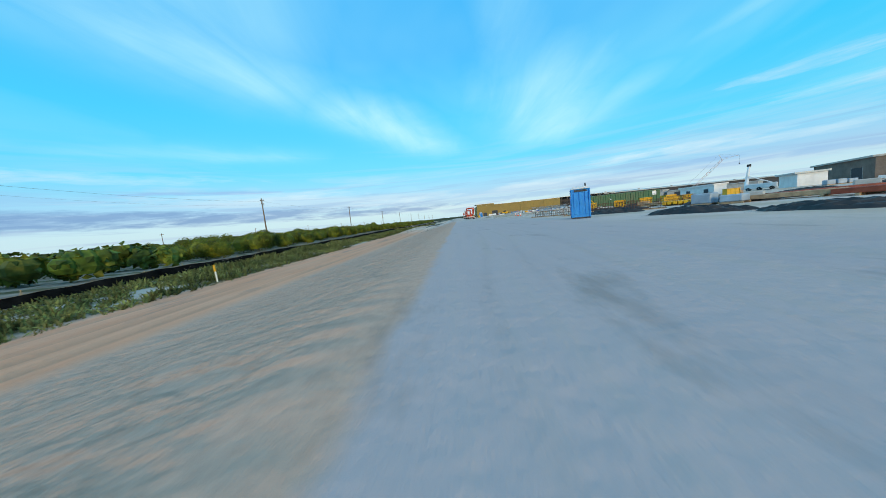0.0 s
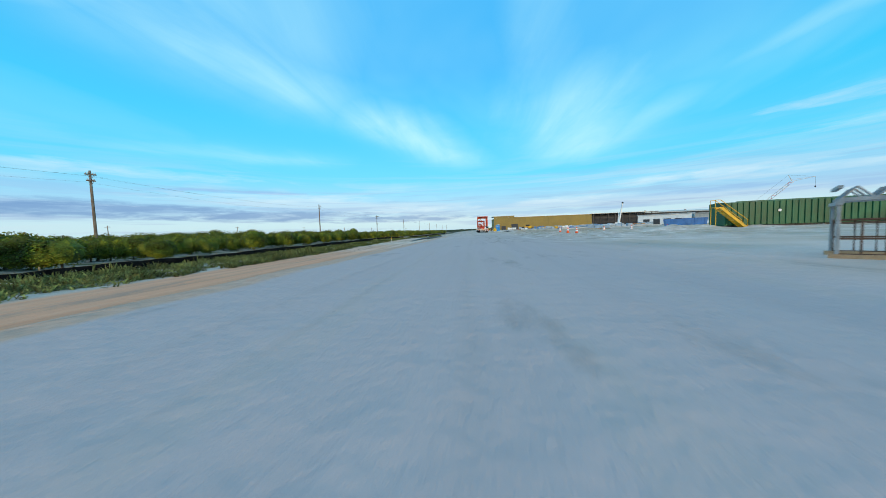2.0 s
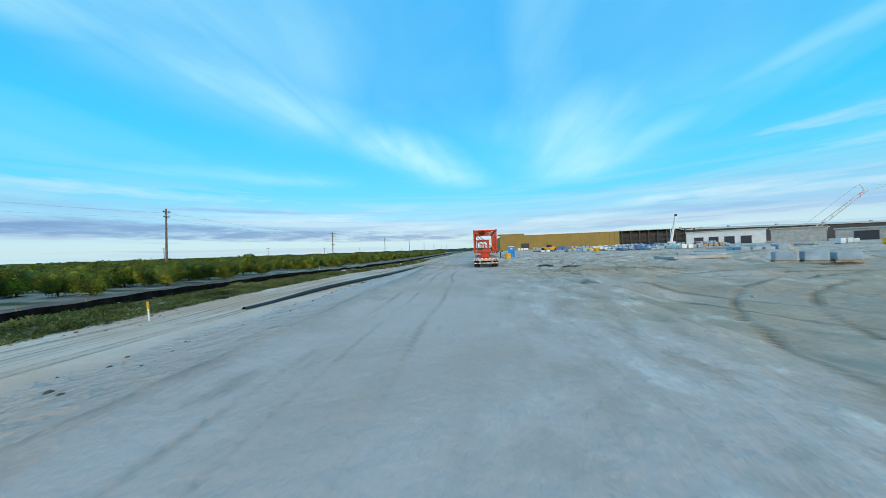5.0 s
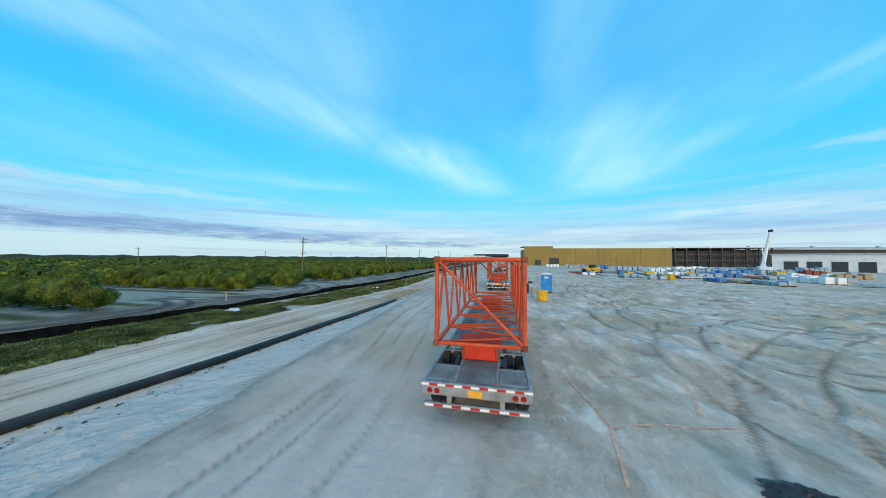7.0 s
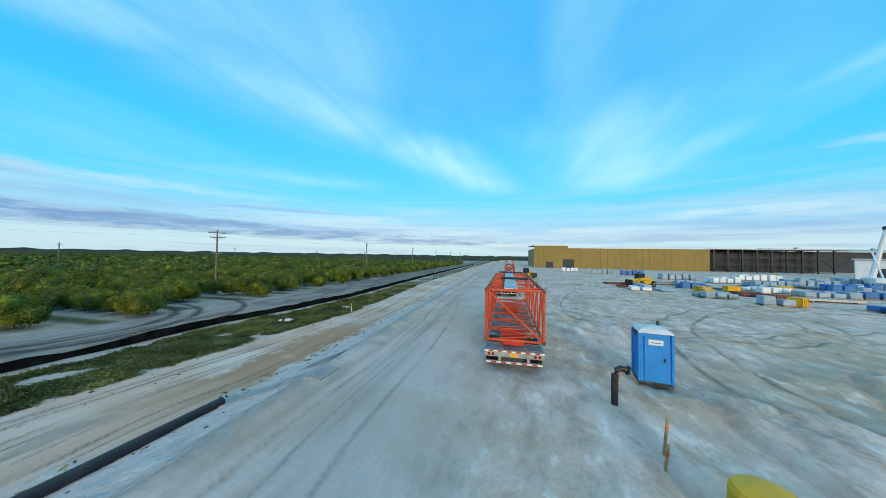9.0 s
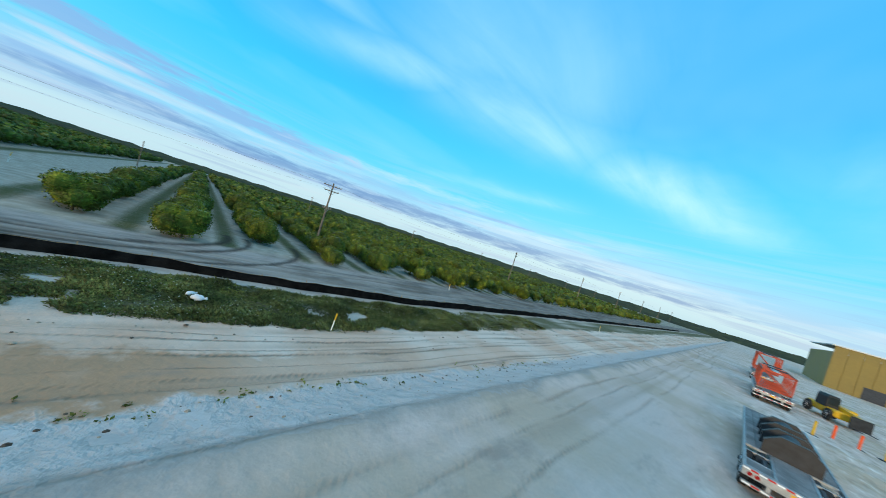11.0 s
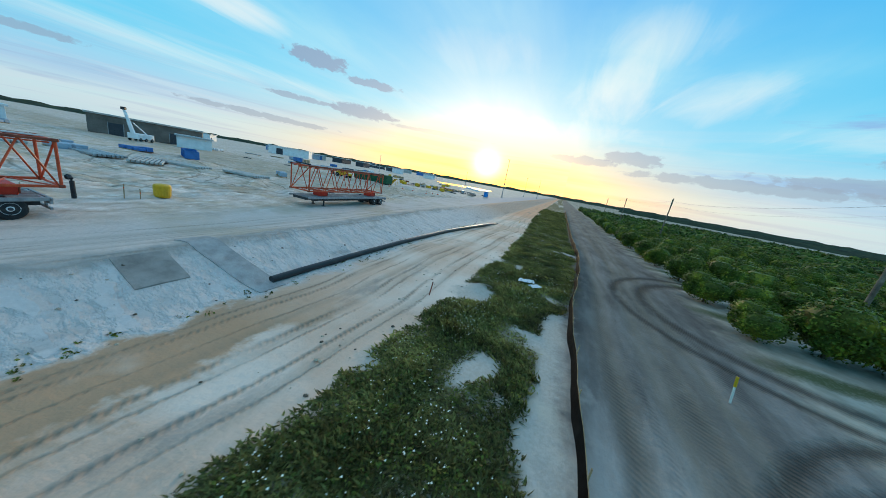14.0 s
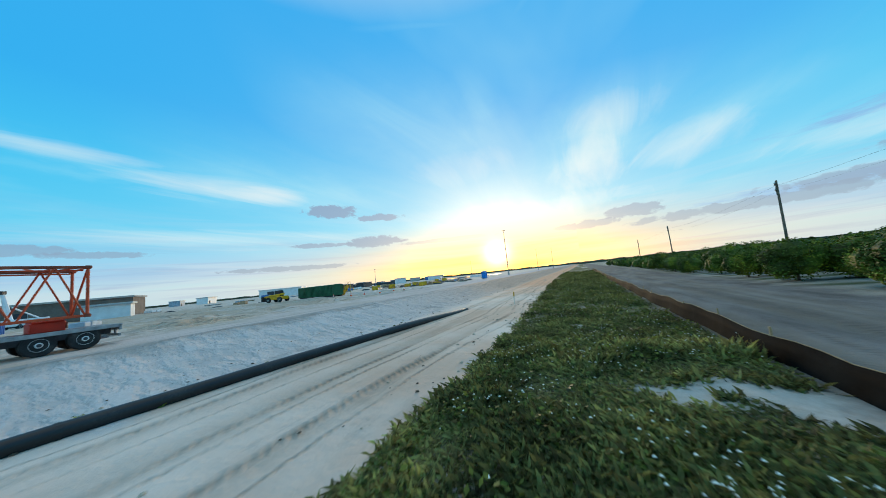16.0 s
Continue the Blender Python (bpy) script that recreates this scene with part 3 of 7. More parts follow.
M_GRASS = material("roadside_weeds", (0.165, 0.170, 0.055), 0.7, var=0.5, scale=0.5, fine=6.0, island=0.55, spec=0.2, tint=(0.40, 0.37, 0.12))
M_BROADLEAF = material("broadleaf_weeds", (0.115, 0.145, 0.026), 0.6, var=0.5, scale=0.4, fine=5.0, island=0.5, spec=0.2, tint=(0.36, 0.34, 0.06))


def let_light_through(m, share):
    """Thin leaves: part of the light passes through."""
    nt = m.node_tree
    bsdf = nt.nodes["Principled BSDF"]
    thin = nt.nodes.new("ShaderNodeBsdfTranslucent")
    nt.links.new(bsdf.inputs["Base Color"].links[0].from_socket, thin.inputs["Color"])
    blend = nt.nodes.new("ShaderNodeMixShader")
    blend.inputs[0].default_value = share
    nt.links.new(bsdf.outputs[0], blend.inputs[1])
    nt.links.new(thin.outputs[0], blend.inputs[2])
    nt.links.new(blend.outputs[0], nt.nodes["Material Output"].inputs["Surface"])


let_light_through(M_GRASS, 0.45)
let_light_through(M_BROADLEAF, 0.35)
M_FLOWER = material("white_flowers", (0.75, 0.74, 0.62), 0.7, var=0.1)
M_BARK = material("bark", (0.12, 0.09, 0.065), 0.9, var=0.4, scale=4, bump=0.6)
M_POLE = material("weathered_pole_timber", (0.20, 0.15, 0.11), 0.9, var=0.35, scale=2, bump=0.4, tint=(0.34, 0.29, 0.23))
M_INSUL = material("grey_porcelain", (0.55, 0.55, 0.55), 0.3)
M_WIRE = material("aluminium_wire", (0.22, 0.23, 0.25), 0.5, 0.6)
M_HDPE = material("black_polyethylene", (0.014, 0.015, 0.017), 0.42, var=0.4, scale=0.8, fine=20, spec=0.5, tint=(0.045, 0.043, 0.04))
M_SILT = material("black_silt_fabric", (0.010, 0.0095, 0.009), 0.8, var=0.5, scale=1.5, bump=0.3, bump_scale=3, spec=0.02, tint=(0.02, 0.018, 0.016))
M_SUNLIT_EDGE = material("sunlit_fence_edge", (0.30, 0.22, 0.12), 0.8, var=0.3)
M_STAKE = material("stake_wood", (0.42, 0.28, 0.15), 0.85, var=0.3)
M_ORANGE = material("orange_red_boom_paint", (0.62, 0.075, 0.02), 0.5, var=0.25, scale=1.2, fine=25, tint=(0.72, 0.14, 0.05))
M_RUST = material("rusty_rail", (0.27, 0.06, 0.03), 0.7, var=0.35, scale=2.0, tint=(0.40, 0.10, 0.05))
M_RED = material("red_cradle_paint", (0.62, 0.035, 0.012), 0.55, var=0.2, scale=1.5)
M_ALU = material("ribbed_aluminium", (0.56, 0.57, 0.57), 0.45, 0.75, var=0.2, scale=1.5, fine=12)
M_DECK = material("worn_deck_boards", (0.20, 0.20, 0.20), 0.8, var=0.35, scale=1.2, fine=14, random_obj=0.18, tint=(0.34, 0.33, 0.32))
M_STEEL = material("grey_trailer_steel", (0.34, 0.35, 0.36), 0.5, 0.6, var=0.25)
M_CHASSIS = material("dark_chassis_steel", (0.06, 0.062, 0.068), 0.65, 0.3, var=0.4)
M_TYRE = material("tyre_rubber", (0.022, 0.022, 0.023), 0.85, var=0.4, tint=(0.07, 0.065, 0.06))
M_RIM = material("polished_rim", (0.74, 0.75, 0.76), 0.4, 0.35, var=0.1)
M_TAPE_RED = material("red_reflective_tape", (0.55, 0.02, 0.02), 0.4)
M_TAPE_WHITE = material("white_reflective_tape", (0.82, 0.82, 0.82), 0.4)
M_LAMP_RED = material("red_tail_lens", (0.35, 0.01, 0.01), 0.2)
M_AMBER = material("amber_plate", (0.80, 0.38, 0.03), 0.45)
M_BLUE = material("blue_toilet_plastic", (0.012, 0.24, 0.66), 0.45, var=0.12, scale=1.5, fine=10, tint=(0.03, 0.29, 0.72))
M_BLUE_ROOF = material("pale_toilet_roof", (0.62, 0.66, 0.68), 0.5)
M_WHITE = material("white_sheet_metal", (0.74, 0.75, 0.76), 0.5, var=0.1, scale=0.6)
M_GREEN = material("dark_green_tank_paint", (0.012, 0.105, 0.045), 0.5, var=0.3, scale=0.7, tint=(0.03, 0.15, 0.07))
M_YELLOW = material("yellow_machine_paint", (0.72, 0.40, 0.015), 0.5, var=0.2, scale=1.2)
M_OCHRE = material("ochre_wall_panels", (0.25, 0.175, 0.04), 0.6, var=0.12, scale=0.15, fine=2)
M_DARKBLD = material("unfinished_dark_bay", (0.05, 0.055, 0.065), 0.8, var=0.3)
M_RAWBLD = material("raw_brown_blockwork", (0.17, 0.14, 0.12), 0.85, var=0.25, scale=0.4, fine=3)
M_ROOF = material("pale_roof_sheet", (0.42, 0.46, 0.48), 0.45, 0.2, var=0.15, scale=0.1)
M_CONC = material("raw_concrete", (0.44, 0.43, 0.41), 0.85, var=0.2, scale=0.8, bump=0.3)
M_CONE = material("orange_cone_plastic", (0.88, 0.10, 0.010), 0.5, var=0.12)
M_REBAR = material("rusty_rebar", (0.13, 0.075, 0.05), 0.8, 0.3, var=0.4)
M_LINER = material("black_plastic_liner", (0.012, 0.012, 0.014), 0.45, var=0.5, spec=0.6)
M_PAINTLINE = material("orange_marking_paint", (0.75, 0.40, 0.29), 0.9, var=0.3, scale=3)
M_BLUEBOX = material("blue_container_paint", (0.04, 0.16, 0.42), 0.55, var=0.2, scale=0.8)
M_GREYBOX = material("blue_grey_pallet_wrap", (0.30, 0.38, 0.46), 0.5, var=0.25, scale=0.8)
M_CRANE = material("white_red_crane_steel", (0.66, 0.62, 0.60), 0.5, var=0.15)
M_GLASS = material("dark_window_glass", (0.02, 0.03, 0.035), 0.08, spec=0.8)
M_MOUND = material("spoil_sand", (0.44, 0.36, 0.27), 0.95, var=0.3, scale=1.0, bump=0.8, bump_scale=8)
M_WOOD = material("pallet_timber", (0.40, 0.28, 0.17), 0.85, var=0.3)
M_BAG = material("pale_plastic_sheet", (0.72, 0.74, 0.76), 0.5, var=0.1)
M_MARKER = material("white_marker_post", (0.80, 0.78, 0.70), 0.6)
M_FARWOOD = material("far_woodland", (0.030, 0.045, 0.022), 0.9, var=0.4, scale=0.05, fine=0.6, tint=(0.06, 0.075, 0.03))
M_WATER = material("pond_water", (0.05, 0.06, 0.06), 0.08, var=0.1, spec=0.8)
M_CAB = material("dark_machine_steel", (0.035, 0.037, 0.042), 0.5, 0.4, var=0.3)
M_HOSE = material("dark_rubber_roller", (0.03, 0.04, 0.05), 0.55, var=0.3)

# ---- mesh helpers ----


class Shape:
    """Collects vertices and faces; every box, tube or sheet is added to one mesh."""

    def __init__(self):
        self.v, self.f = [], []

    def add(self, verts, faces):
        n = len(self.v)
        self.v += [tuple(p) for p in verts]
        self.f += [tuple(n + i for i in f) for f in faces]
        return self

    def box(self, x0, y0, z0, x1, y1, z1, c=0.0, m=None):
        """A box with its long edges cut by c."""
        x0, x1, y0, y1, z0, z1 = min(x0, x1), max(x0, x1), min(y0, y1), max(y0, y1), min(z0, z1), max(z0, z1)
        c = min(c, 0.45 * min(x1 - x0, y1 - y0, z1 - z0))
        if c <= 0:
            v = [(x, y, z) for z in (z0, z1) for x, y in ((x0, y0), (x1, y0), (x1, y1), (x0, y1))]
            f = [(3, 2, 1, 0), (4, 5, 6, 7), (0, 1, 5, 4), (1, 2, 6, 5), (2, 3, 7, 6), (3, 0, 4, 7)]
        else:
            def ring(z, k):
                return [(x0 + c, y0 + k, z), (x1 - c, y0 + k, z), (x1 - k, y0 + c, z), (x1 - k, y1 - c, z), (x1 - c, y1 - k, z), (x0 + c, y1 - k, z), (x0 + k, y1 - c, z), (x0 + k, y0 + c, z)]
            v = ring(z0, c) + ring(z0 + c, 0) + ring(z1 - c, 0) + ring(z1, c)
            f = [tuple(range(7, -1, -1)), tuple(range(24, 32))]
            for r in (0, 8, 16):
                f += [(r + i, r + (i + 1) % 8, r + 8 + (i + 1) % 8, r + 8 + i) for i in range(8)]
        if m is not None:
            v = [m @ Vector(p) for p in v]
        return self.add(v, f)

    def tube(self, a, b, r, n=8, r2=None, caps=True):
        a, b = Vector(a), Vector(b)
        d = (b - a).normalized()
        s = d.cross(Vector((0, 0, 1)) if abs(d.z) < 0.95 else Vector((1, 0, 0))).normalized()
        t = d.cross(s)
        r2 = r if r2 is None else r2
        ring = [(math.cos(2 * math.pi * i / n), math.sin(2 * math.pi * i / n)) for i in range(n)]
        v = [a + r * (c * s + q * t) for c, q in ring] + [b + r2 * (c * s + q * t) for c, q in ring]
        f = [(i, (i + 1) % n, n + (i + 1) % n, n + i) for i in range(n)]
        if caps:
            f += [tuple(range(n - 1, -1, -1)), tuple(range(n, 2 * n))]
        return self.add(v, f)

    def path(self, pts, r, n=8, caps=True):
        """A round bar along a row of points."""
        pts = [Vector(p) for p in pts]
        v, f = [], []
        for k, p in enumerate(pts):
            d = (pts[min(k + 1, len(pts) - 1)] - pts[max(k - 1, 0)]).normalized()
            s = d.cross(Vector((0, 0, 1)) if abs(d.z) < 0.95 else Vector((1, 0, 0))).normalized()
            t = d.cross(s)
            v += [p + r * (math.cos(2 * math.pi * i / n) * s + math.sin(2 * math.pi * i / n) * t) for i in range(n)]
        for k in range(len(pts) - 1):
            f += [(k * n + i, k * n + (i + 1) % n, (k + 1) * n + (i + 1) % n, (k + 1) * n + i) for i in range(n)]
        if caps:
            f += [tuple(range(n - 1, -1, -1)), tuple(range((len(pts) - 1) * n, len(pts) * n))]
        return self.add(v, f)

    def lathe(self, prof, n=14, center=(0, 0, 0), axis="z"):
        """Rings of (radius, height) turned round an axis."""
        v, f = [], []
        for r, h in prof:
            for i in range(n):
                a = 2 * math.pi * i / n
                p = (r * math.cos(a), r * math.sin(a), h)
                p = p if axis == "z" else (p[2], p[0], p[1])
                v.append((p[0] + center[0], p[1] + center[1], p[2] + center[2]))
        for k in range(len(prof) - 1):
            f += [(k * n + i, k * n + (i + 1) % n, (k + 1) * n + (i + 1) % n, (k + 1) * n + i) for i in range(n)]
        f += [tuple(range(n - 1, -1, -1)), tuple(range((len(prof) - 1) * n, len(prof) * n))]
        return self.add(v, f)

    def prism(self, poly, y0, y1):
        """A side outline of (x, z) drawn out along y."""
        n = len(poly)
        v = [(x, y0, z) for x, z in poly] + [(x, y1, z) for x, z in poly]
        f = [tuple(range(n)), tuple(range(2 * n - 1, n - 1, -1))] + [(i, n + i, n + (i + 1) % n, (i + 1) % n) for i in range(n)]
        return self.add(v, f)


def mesh_of(name, shape, mat, smooth=False):
    me = bpy.data.meshes.new(name)
    me.from_pydata(shape.v, [], shape.f)
    me.materials.append(mat)
    if smooth:
        me.shade_smooth()
    me.update()
    return me


def part(name, shape, mat, parent, label="", smooth=False):
    ob = new(name, shape if isinstance(shape, bpy.types.Mesh) else mesh_of(name, shape, mat, smooth))
    ob.parent = parent
    return tagged(ob, label) if label else ob


def thing(name, m, label, category, group="", kind=""):
    ob = new(name)
    ob.empty_display_size = 0.3
    ob.matrix_world = m
    return tagged(ob, label, category, group, kind)


def solo(name, shape, mat, m, label, category, group="", kind="", smooth=False):
    ob = new(name, mesh_of(name, shape, mat, smooth))
    ob.matrix_world = m
    return tagged(ob, label, category, group, kind)


# ---- ground ----


def value_noise(x, y, seed=0):
    """Smooth noise in -1..1 over arrays."""
    xi, yi = np.floor(x), np.floor(y)
    u, w = x - xi, y - yi
    u, w = u * u * (3 - 2 * u), w * w * (3 - 2 * w)

    def h(a, b):
        s = np.sin(a * 127.1 + b * 311.7 + seed * 74.7) * 43758.5453
        return s - np.floor(s)

    top = h(xi, yi) * (1 - u) + h(xi + 1, yi) * u
    low = h(xi, yi + 1) * (1 - u) + h(xi + 1, yi + 1) * u
    return 2 * (top * (1 - w) + low * w) - 1


def crest_x(y):
    return np.interp(y, (-20, 55, 90, 115, 140, 400), (-3.0, -3.0, -4.0, -6.0, -6.5, -7.5))


TOE_X, GROVE_X = -10.6, -32.6
LOW = -1.3


def fence_x(y):
    """The silt fence wanders along the farm track."""
    return np.interp(y, (-20, 40, 60, 80, 92, 101, 110, 120, 128, 137, 146, 158, 182, 260, 400), (-24.6, -24.6, -24.6, -24.6, -24.9, -24.5, -23.7, -23.8, -23.9, -22.4, -21.7, -21.9, -22.6, -23.4, -24.0))


def low_of(y):
    """The low ground beside the road lies a little higher towards the south."""
    return np.interp(y, (50, 92, 104, 122), (-1.25, -0.95, -1.0, LOW))


def weeds_x(y):
    return np.interp(y, (-20, 20, 60, 86, 100, 112, 121, 128, 136, 146, 170, 400), (-15.6, -15.8, -16.8, -18.3, -18.1, -17.6, -17.0, -16.6, -15.6, -16.0, -17.4, -17.4))


def lateral(x, y):
    """Distance across the road's strips: 0 at the crest, -8 at the toe, -14 at the weeds, -22 at the silt fence, -31 at the grove."""
    c = crest_x(y)
    return np.where(x > c, x - c, np.where(x > TOE_X, -8 * (c - x) / (c - TOE_X), np.where(x > weeds_x(y), -8 - 6 * (TOE_X - x) / (TOE_X - weeds_x(y)), np.where(x > fence_x(y), -14 - 8 * (weeds_x(y) - x) / (weeds_x(y) - fence_x(y)), -22 + np.where(x > GROVE_X, (x - fence_x(y)) * 9 / (fence_x(y) - GROVE_X), -9 + (x - GROVE_X))))))


def ruts(x, y, l):
    """Wheel ruts and churned sand: the height they add, and where wear and painted groove shade darken the sand."""
    z, worn_shade = np.zeros_like(l), np.zeros_like(l)

    def groove(d, where, depth, width):
        nonlocal z, worn_shade
        bell = np.exp(-((d / width) ** 2))
        z = z + where * (-depth * bell + 0.65 * depth * np.exp(-(((np.abs(d) - 2.0 * width) / (0.8 * width)) ** 2)))
        worn_shade = np.maximum(worn_shade, where * bell)

    wander = value_noise(y * 0.15, y * 0 + 0.5, 5)
    for k, c in enumerate((-9.0, -10.6, -11.3, -12.7)):
        groove(l - c - 0.4 * np.sin(y / 17.0 + k) - 0.3 * wander, np.where(l < -7.5, 0.8, 0.0), 0.06, 0.17)
    for k, c in enumerate((-23.2, -25.2, -26.6, -28.0)):
        groove(l - c - 0.5 * np.sin(y / 23.0 + k), np.where(l < -21.8, 0.9, 0.0), 0.05, 0.45)
    for k, c in enumerate((0.9, 1.7, 2.6)):
        groove(l - c - 0.25 * np.sin(y / 21.0 + 2 * k), np.clip((y - 75) / 20, 0, 1) * 0.7, 0.035, 0.18)
    inside = np.clip((l - 6.5) / 2, 0, 1) * np.clip((y - 36) / 10, 0, 1)
    for cx, cy, r in ((24.0, 52.0, 17.5), (24.0, 52.0, 19.3), (27.0, 45.0, 21.5), (30.0, 96.0, 19.0), (30.0, 96.0, 21.0), (16.0, 128.0, 9.0), (16.0, 128.0, 10.8), (36.0, 120.0, 27.5), (36.0, 120.0, 29.4), (22.0, 118.0, 8.0), (22.0, 118.0, 9.8), (28.0, 80.0, 20.0), (28.0, 80.0, 22.0), (20.0, 104.0, 12.5), (20.0, 104.0, 14.3), (44.0, 84.0, 31.0), (44.0, 84.0, 33.0), (40.0, 140.0, 30.0), (40.0, 140.0, 32.0)):
        groove(np.hypot(x - cx, y - cy) - r - 0.6 * value_noise(x * 0.3, y * 0.3, 9), inside * (0.45 + 0.5 * value_noise(x * 0.12, y * 0.12, int(cx + r))).clip(0, 1), 0.18, 0.26)
    for base, k in ((8.6, -0.012), (10.2, 0.02), (12.0, 0.02), (13.4, 0.05), (15.5, -0.02)):
        groove(l - base - k * (y - 60) - 0.7 * np.sin(y / 13 + base), inside * np.clip((155 - y) / 30, 0, 1) * (0.5 + 0.5 * value_noise(x * 0.1, y * 0.1, int(base))).clip(0, 1), 0.07, 0.22)
    yard = np.clip((l - 7) / 5, 0, 1) * np.clip((y - 40) / 14, 0, 1) * np.clip(1 - np.abs(y - 90) / 150, 0, 1)
    churn = value_noise(x * 0.35 + 0.12 * y, y * 0.22, 7)
    z = z + yard * (churn * 0.22 + value_noise(x * 1.0 + 0.3 * y, y * 0.7, 8) * 0.16 + value_noise(x * 2.4, y * 1.6, 15) * 0.04)
    worn_shade = np.maximum(worn_shade, yard * 0.35 * np.clip(churn * 1.6 - 0.2, 0, 1))
    # washboard left by crawler tracks
    for cx, cy, rad in ((7.5, 77.0, 4.5), (11.0, 82.0, 5.0), (16.0, 74.0, 6.0), (-12.8, 138.0, 2.0)):
        mask = np.clip(1 - np.hypot(x - cx, (y - cy) * 1.4) / rad, 0, 1)
        z = z + mask * 0.09 * np.sin((x * 0.9 + y * 0.35) * 5.2)
        worn_shade = np.maximum(worn_shade, 0.5 * np.clip(mask * 2, 0, 1) * np.clip(np.sin((x * 0.9 + y * 0.35) * 5.2 + 2.6), 0, 1))
    return z, worn_shade


def ground_z(x, y):
    x, y = np.asarray(x, float), np.asarray(y, float)
    l = lateral(x, y)
    s = np.clip(-l / 8, 0, 1)
    s = s * s * (3 - 2 * s)
    z = low_of(y) * s
    slope = np.clip(1 - np.abs(l + 4) / 4.5, 0, 1)
    lump = value_noise(x * 0.9, y * 0.9, 1) * 0.5 + value_noise(x * 2.3, y * 2.3, 2) * 0.3
    z = z + slope * 0.10 * lump
    z = z + 0.05 * np.exp(-((l + 0.6) / 0.5) ** 2) + 0.22 * np.exp(-((l + 0.2) / 1.1) ** 2) * np.clip((y - 70) / 25, 0, 1)
    z = z + ruts(x, y, l)[0]
    # weeds strip a little raised, grove floor gently uneven
    z = z + 0.12 * np.clip(1 - np.abs(l + 17.5) / 4, 0, 1) * (0.6 + 0.6 * value_noise(x * 0.5, y * 0.5, 3))
    z = z + np.clip((-30 - l) / 3, 0, 1) * np.clip(1 - np.abs(l) / 160, 0, 1) * 0.08 * value_noise(x * 0.7, y * 0.7, 4)
    # low spoil heaps in the yard
    for hx, hy, r, h in ((19.0, 52.6, 3.0, 0.38), (22.5, 53.5, 2.2, 0.30), (14.5, 52.0, 2.6, 0.28), (26.5, 53.0, 2.6, 0.25), (33.0, 98.0, 5.0, 0.6), (-18.6, 109.6, 1.0, 0.38)):
        q = np.hypot(x - hx, (y - hy) * 1.2) / r
        z = z + h * np.exp(-2.2 * q * q) * (1 + 0.25 * value_noise(x * 1.3, y * 1.3, 6))
    return z


def weed_cover(x, y):
    """How thick the weeds stand: below 0 the sand is bare."""
    l = lateral(x, y)
    thick = value_noise(x * 0.35, y * 0.35, 12) + 0.6 * value_noise(x * 1.2, y * 1.2, 13)
    bare = 2.6 * np.clip(1 - np.hypot((x + 18.9) / 2.6, (y - 110.6) / 2.4), 0, 1) + np.clip(-20.1 - l, 0, 9) * 1.7 * np.clip((y - 109) / 4, 0, 1) + 0.9 * np.clip((y - 109) / 2, 0, 1) * np.clip((120 - y) / 3, 0, 1) * np.clip((-16.9 - l) / 0.8, 0, 1) + np.clip(l + 14.6, 0, 9) * 0.9
    return thick + 0.92 - bare


GRID_X, GRID_Y = np.arange(-60.0, 60.01, 0.4), np.arange(-30.0, 340.01, 0.5)
GRID_Z = ground_z(*np.meshgrid(GRID_X, GRID_Y))


def ground_at(x, y):
    """The ground's height, read off a fine grid."""
    if not (-60 < x < 59.5 and -30 < y < 339):
        return float(low_of(y)) if x < -11 else 0.0
    u, w = (x + 60.0) / 0.4, (y + 30.0) / 0.5
    i, j = int(u), int(w)
    u, w = u - i, w - j
    a, b = GRID_Z[j], GRID_Z[j + 1]
    return float((a[i] * (1 - u) + a[i + 1] * u) * (1 - w) + (b[i] * (1 - u) + b[i + 1] * u) * w)


def build_ground():
    far = [3600, 1800, 900, 500, 320, 220, 160, 120, 95, 78]
    xs = np.array([-v for v in far] + [-68, -62, -57, -53, -49] + list(np.arange(-46, 40, 0.36)) + [41, 43, 46, 50, 55, 61, 68] + far[::-1], float)
    ys = np.array([-3600, -1800, -900, -500, -300, -200, -140, -100, -75, -58, -46, -38, -32, -27, -23, -20] + list(np.arange(-18, 166, 0.42)) + [167, 169, 172, 176, 181, 188, 196, 206, 218, 232, 250, 275, 310, 360, 430, 550, 900, 1800, 3600], float)
    gx, gy = np.meshgrid(xs, ys)
    gz = ground_z(gx, gy)
    nx, ny = len(xs), len(ys)
    co = np.stack([gx, gy, gz], -1).reshape(-1, 3)
    i = (np.arange(ny - 1)[:, None] * nx + np.arange(nx - 1)).ravel()
    quads = np.stack([i, i + 1, i + nx + 1, i + nx], -1)
    me = bpy.data.meshes.new("ground")
    me.vertices.add(len(co))
    me.vertices.foreach_set("co", co.ravel())
    me.loops.add(quads.size)
    me.loops.foreach_set("vertex_index", quads.ravel())
    me.polygons.add(len(quads))
    me.polygons.foreach_set("loop_start", np.arange(0, quads.size, 4))
    att = me.attributes.new("lat", "FLOAT", "POINT")
    att.data.foreach_set("value", lateral(co[:, 0], co[:, 1]).astype(np.float32))
    lat = lateral(co[:, 0], co[:, 1])
    att = me.attributes.new("rut", "FLOAT", "POINT")
    att.data.foreach_set("value", ruts(co[:, 0], co[:, 1], lat)[1].astype(np.float32))
    att = me.attributes.new("weed", "FLOAT", "POINT")
    att.data.foreach_set("value", np.clip(0.1 + 1.5 * weed_cover(co[:, 0], co[:, 1]), 0, 1).astype(np.float32))
    me.materials.append(M_GROUND)
    me.update()
    me.validate()
    me.shade_smooth()
    tagged(new("ground", me), "pale sand and marl ground with haul road, embankment and farm track", "ground", kind="structure")


build_ground()

# ---- citrus grove ----


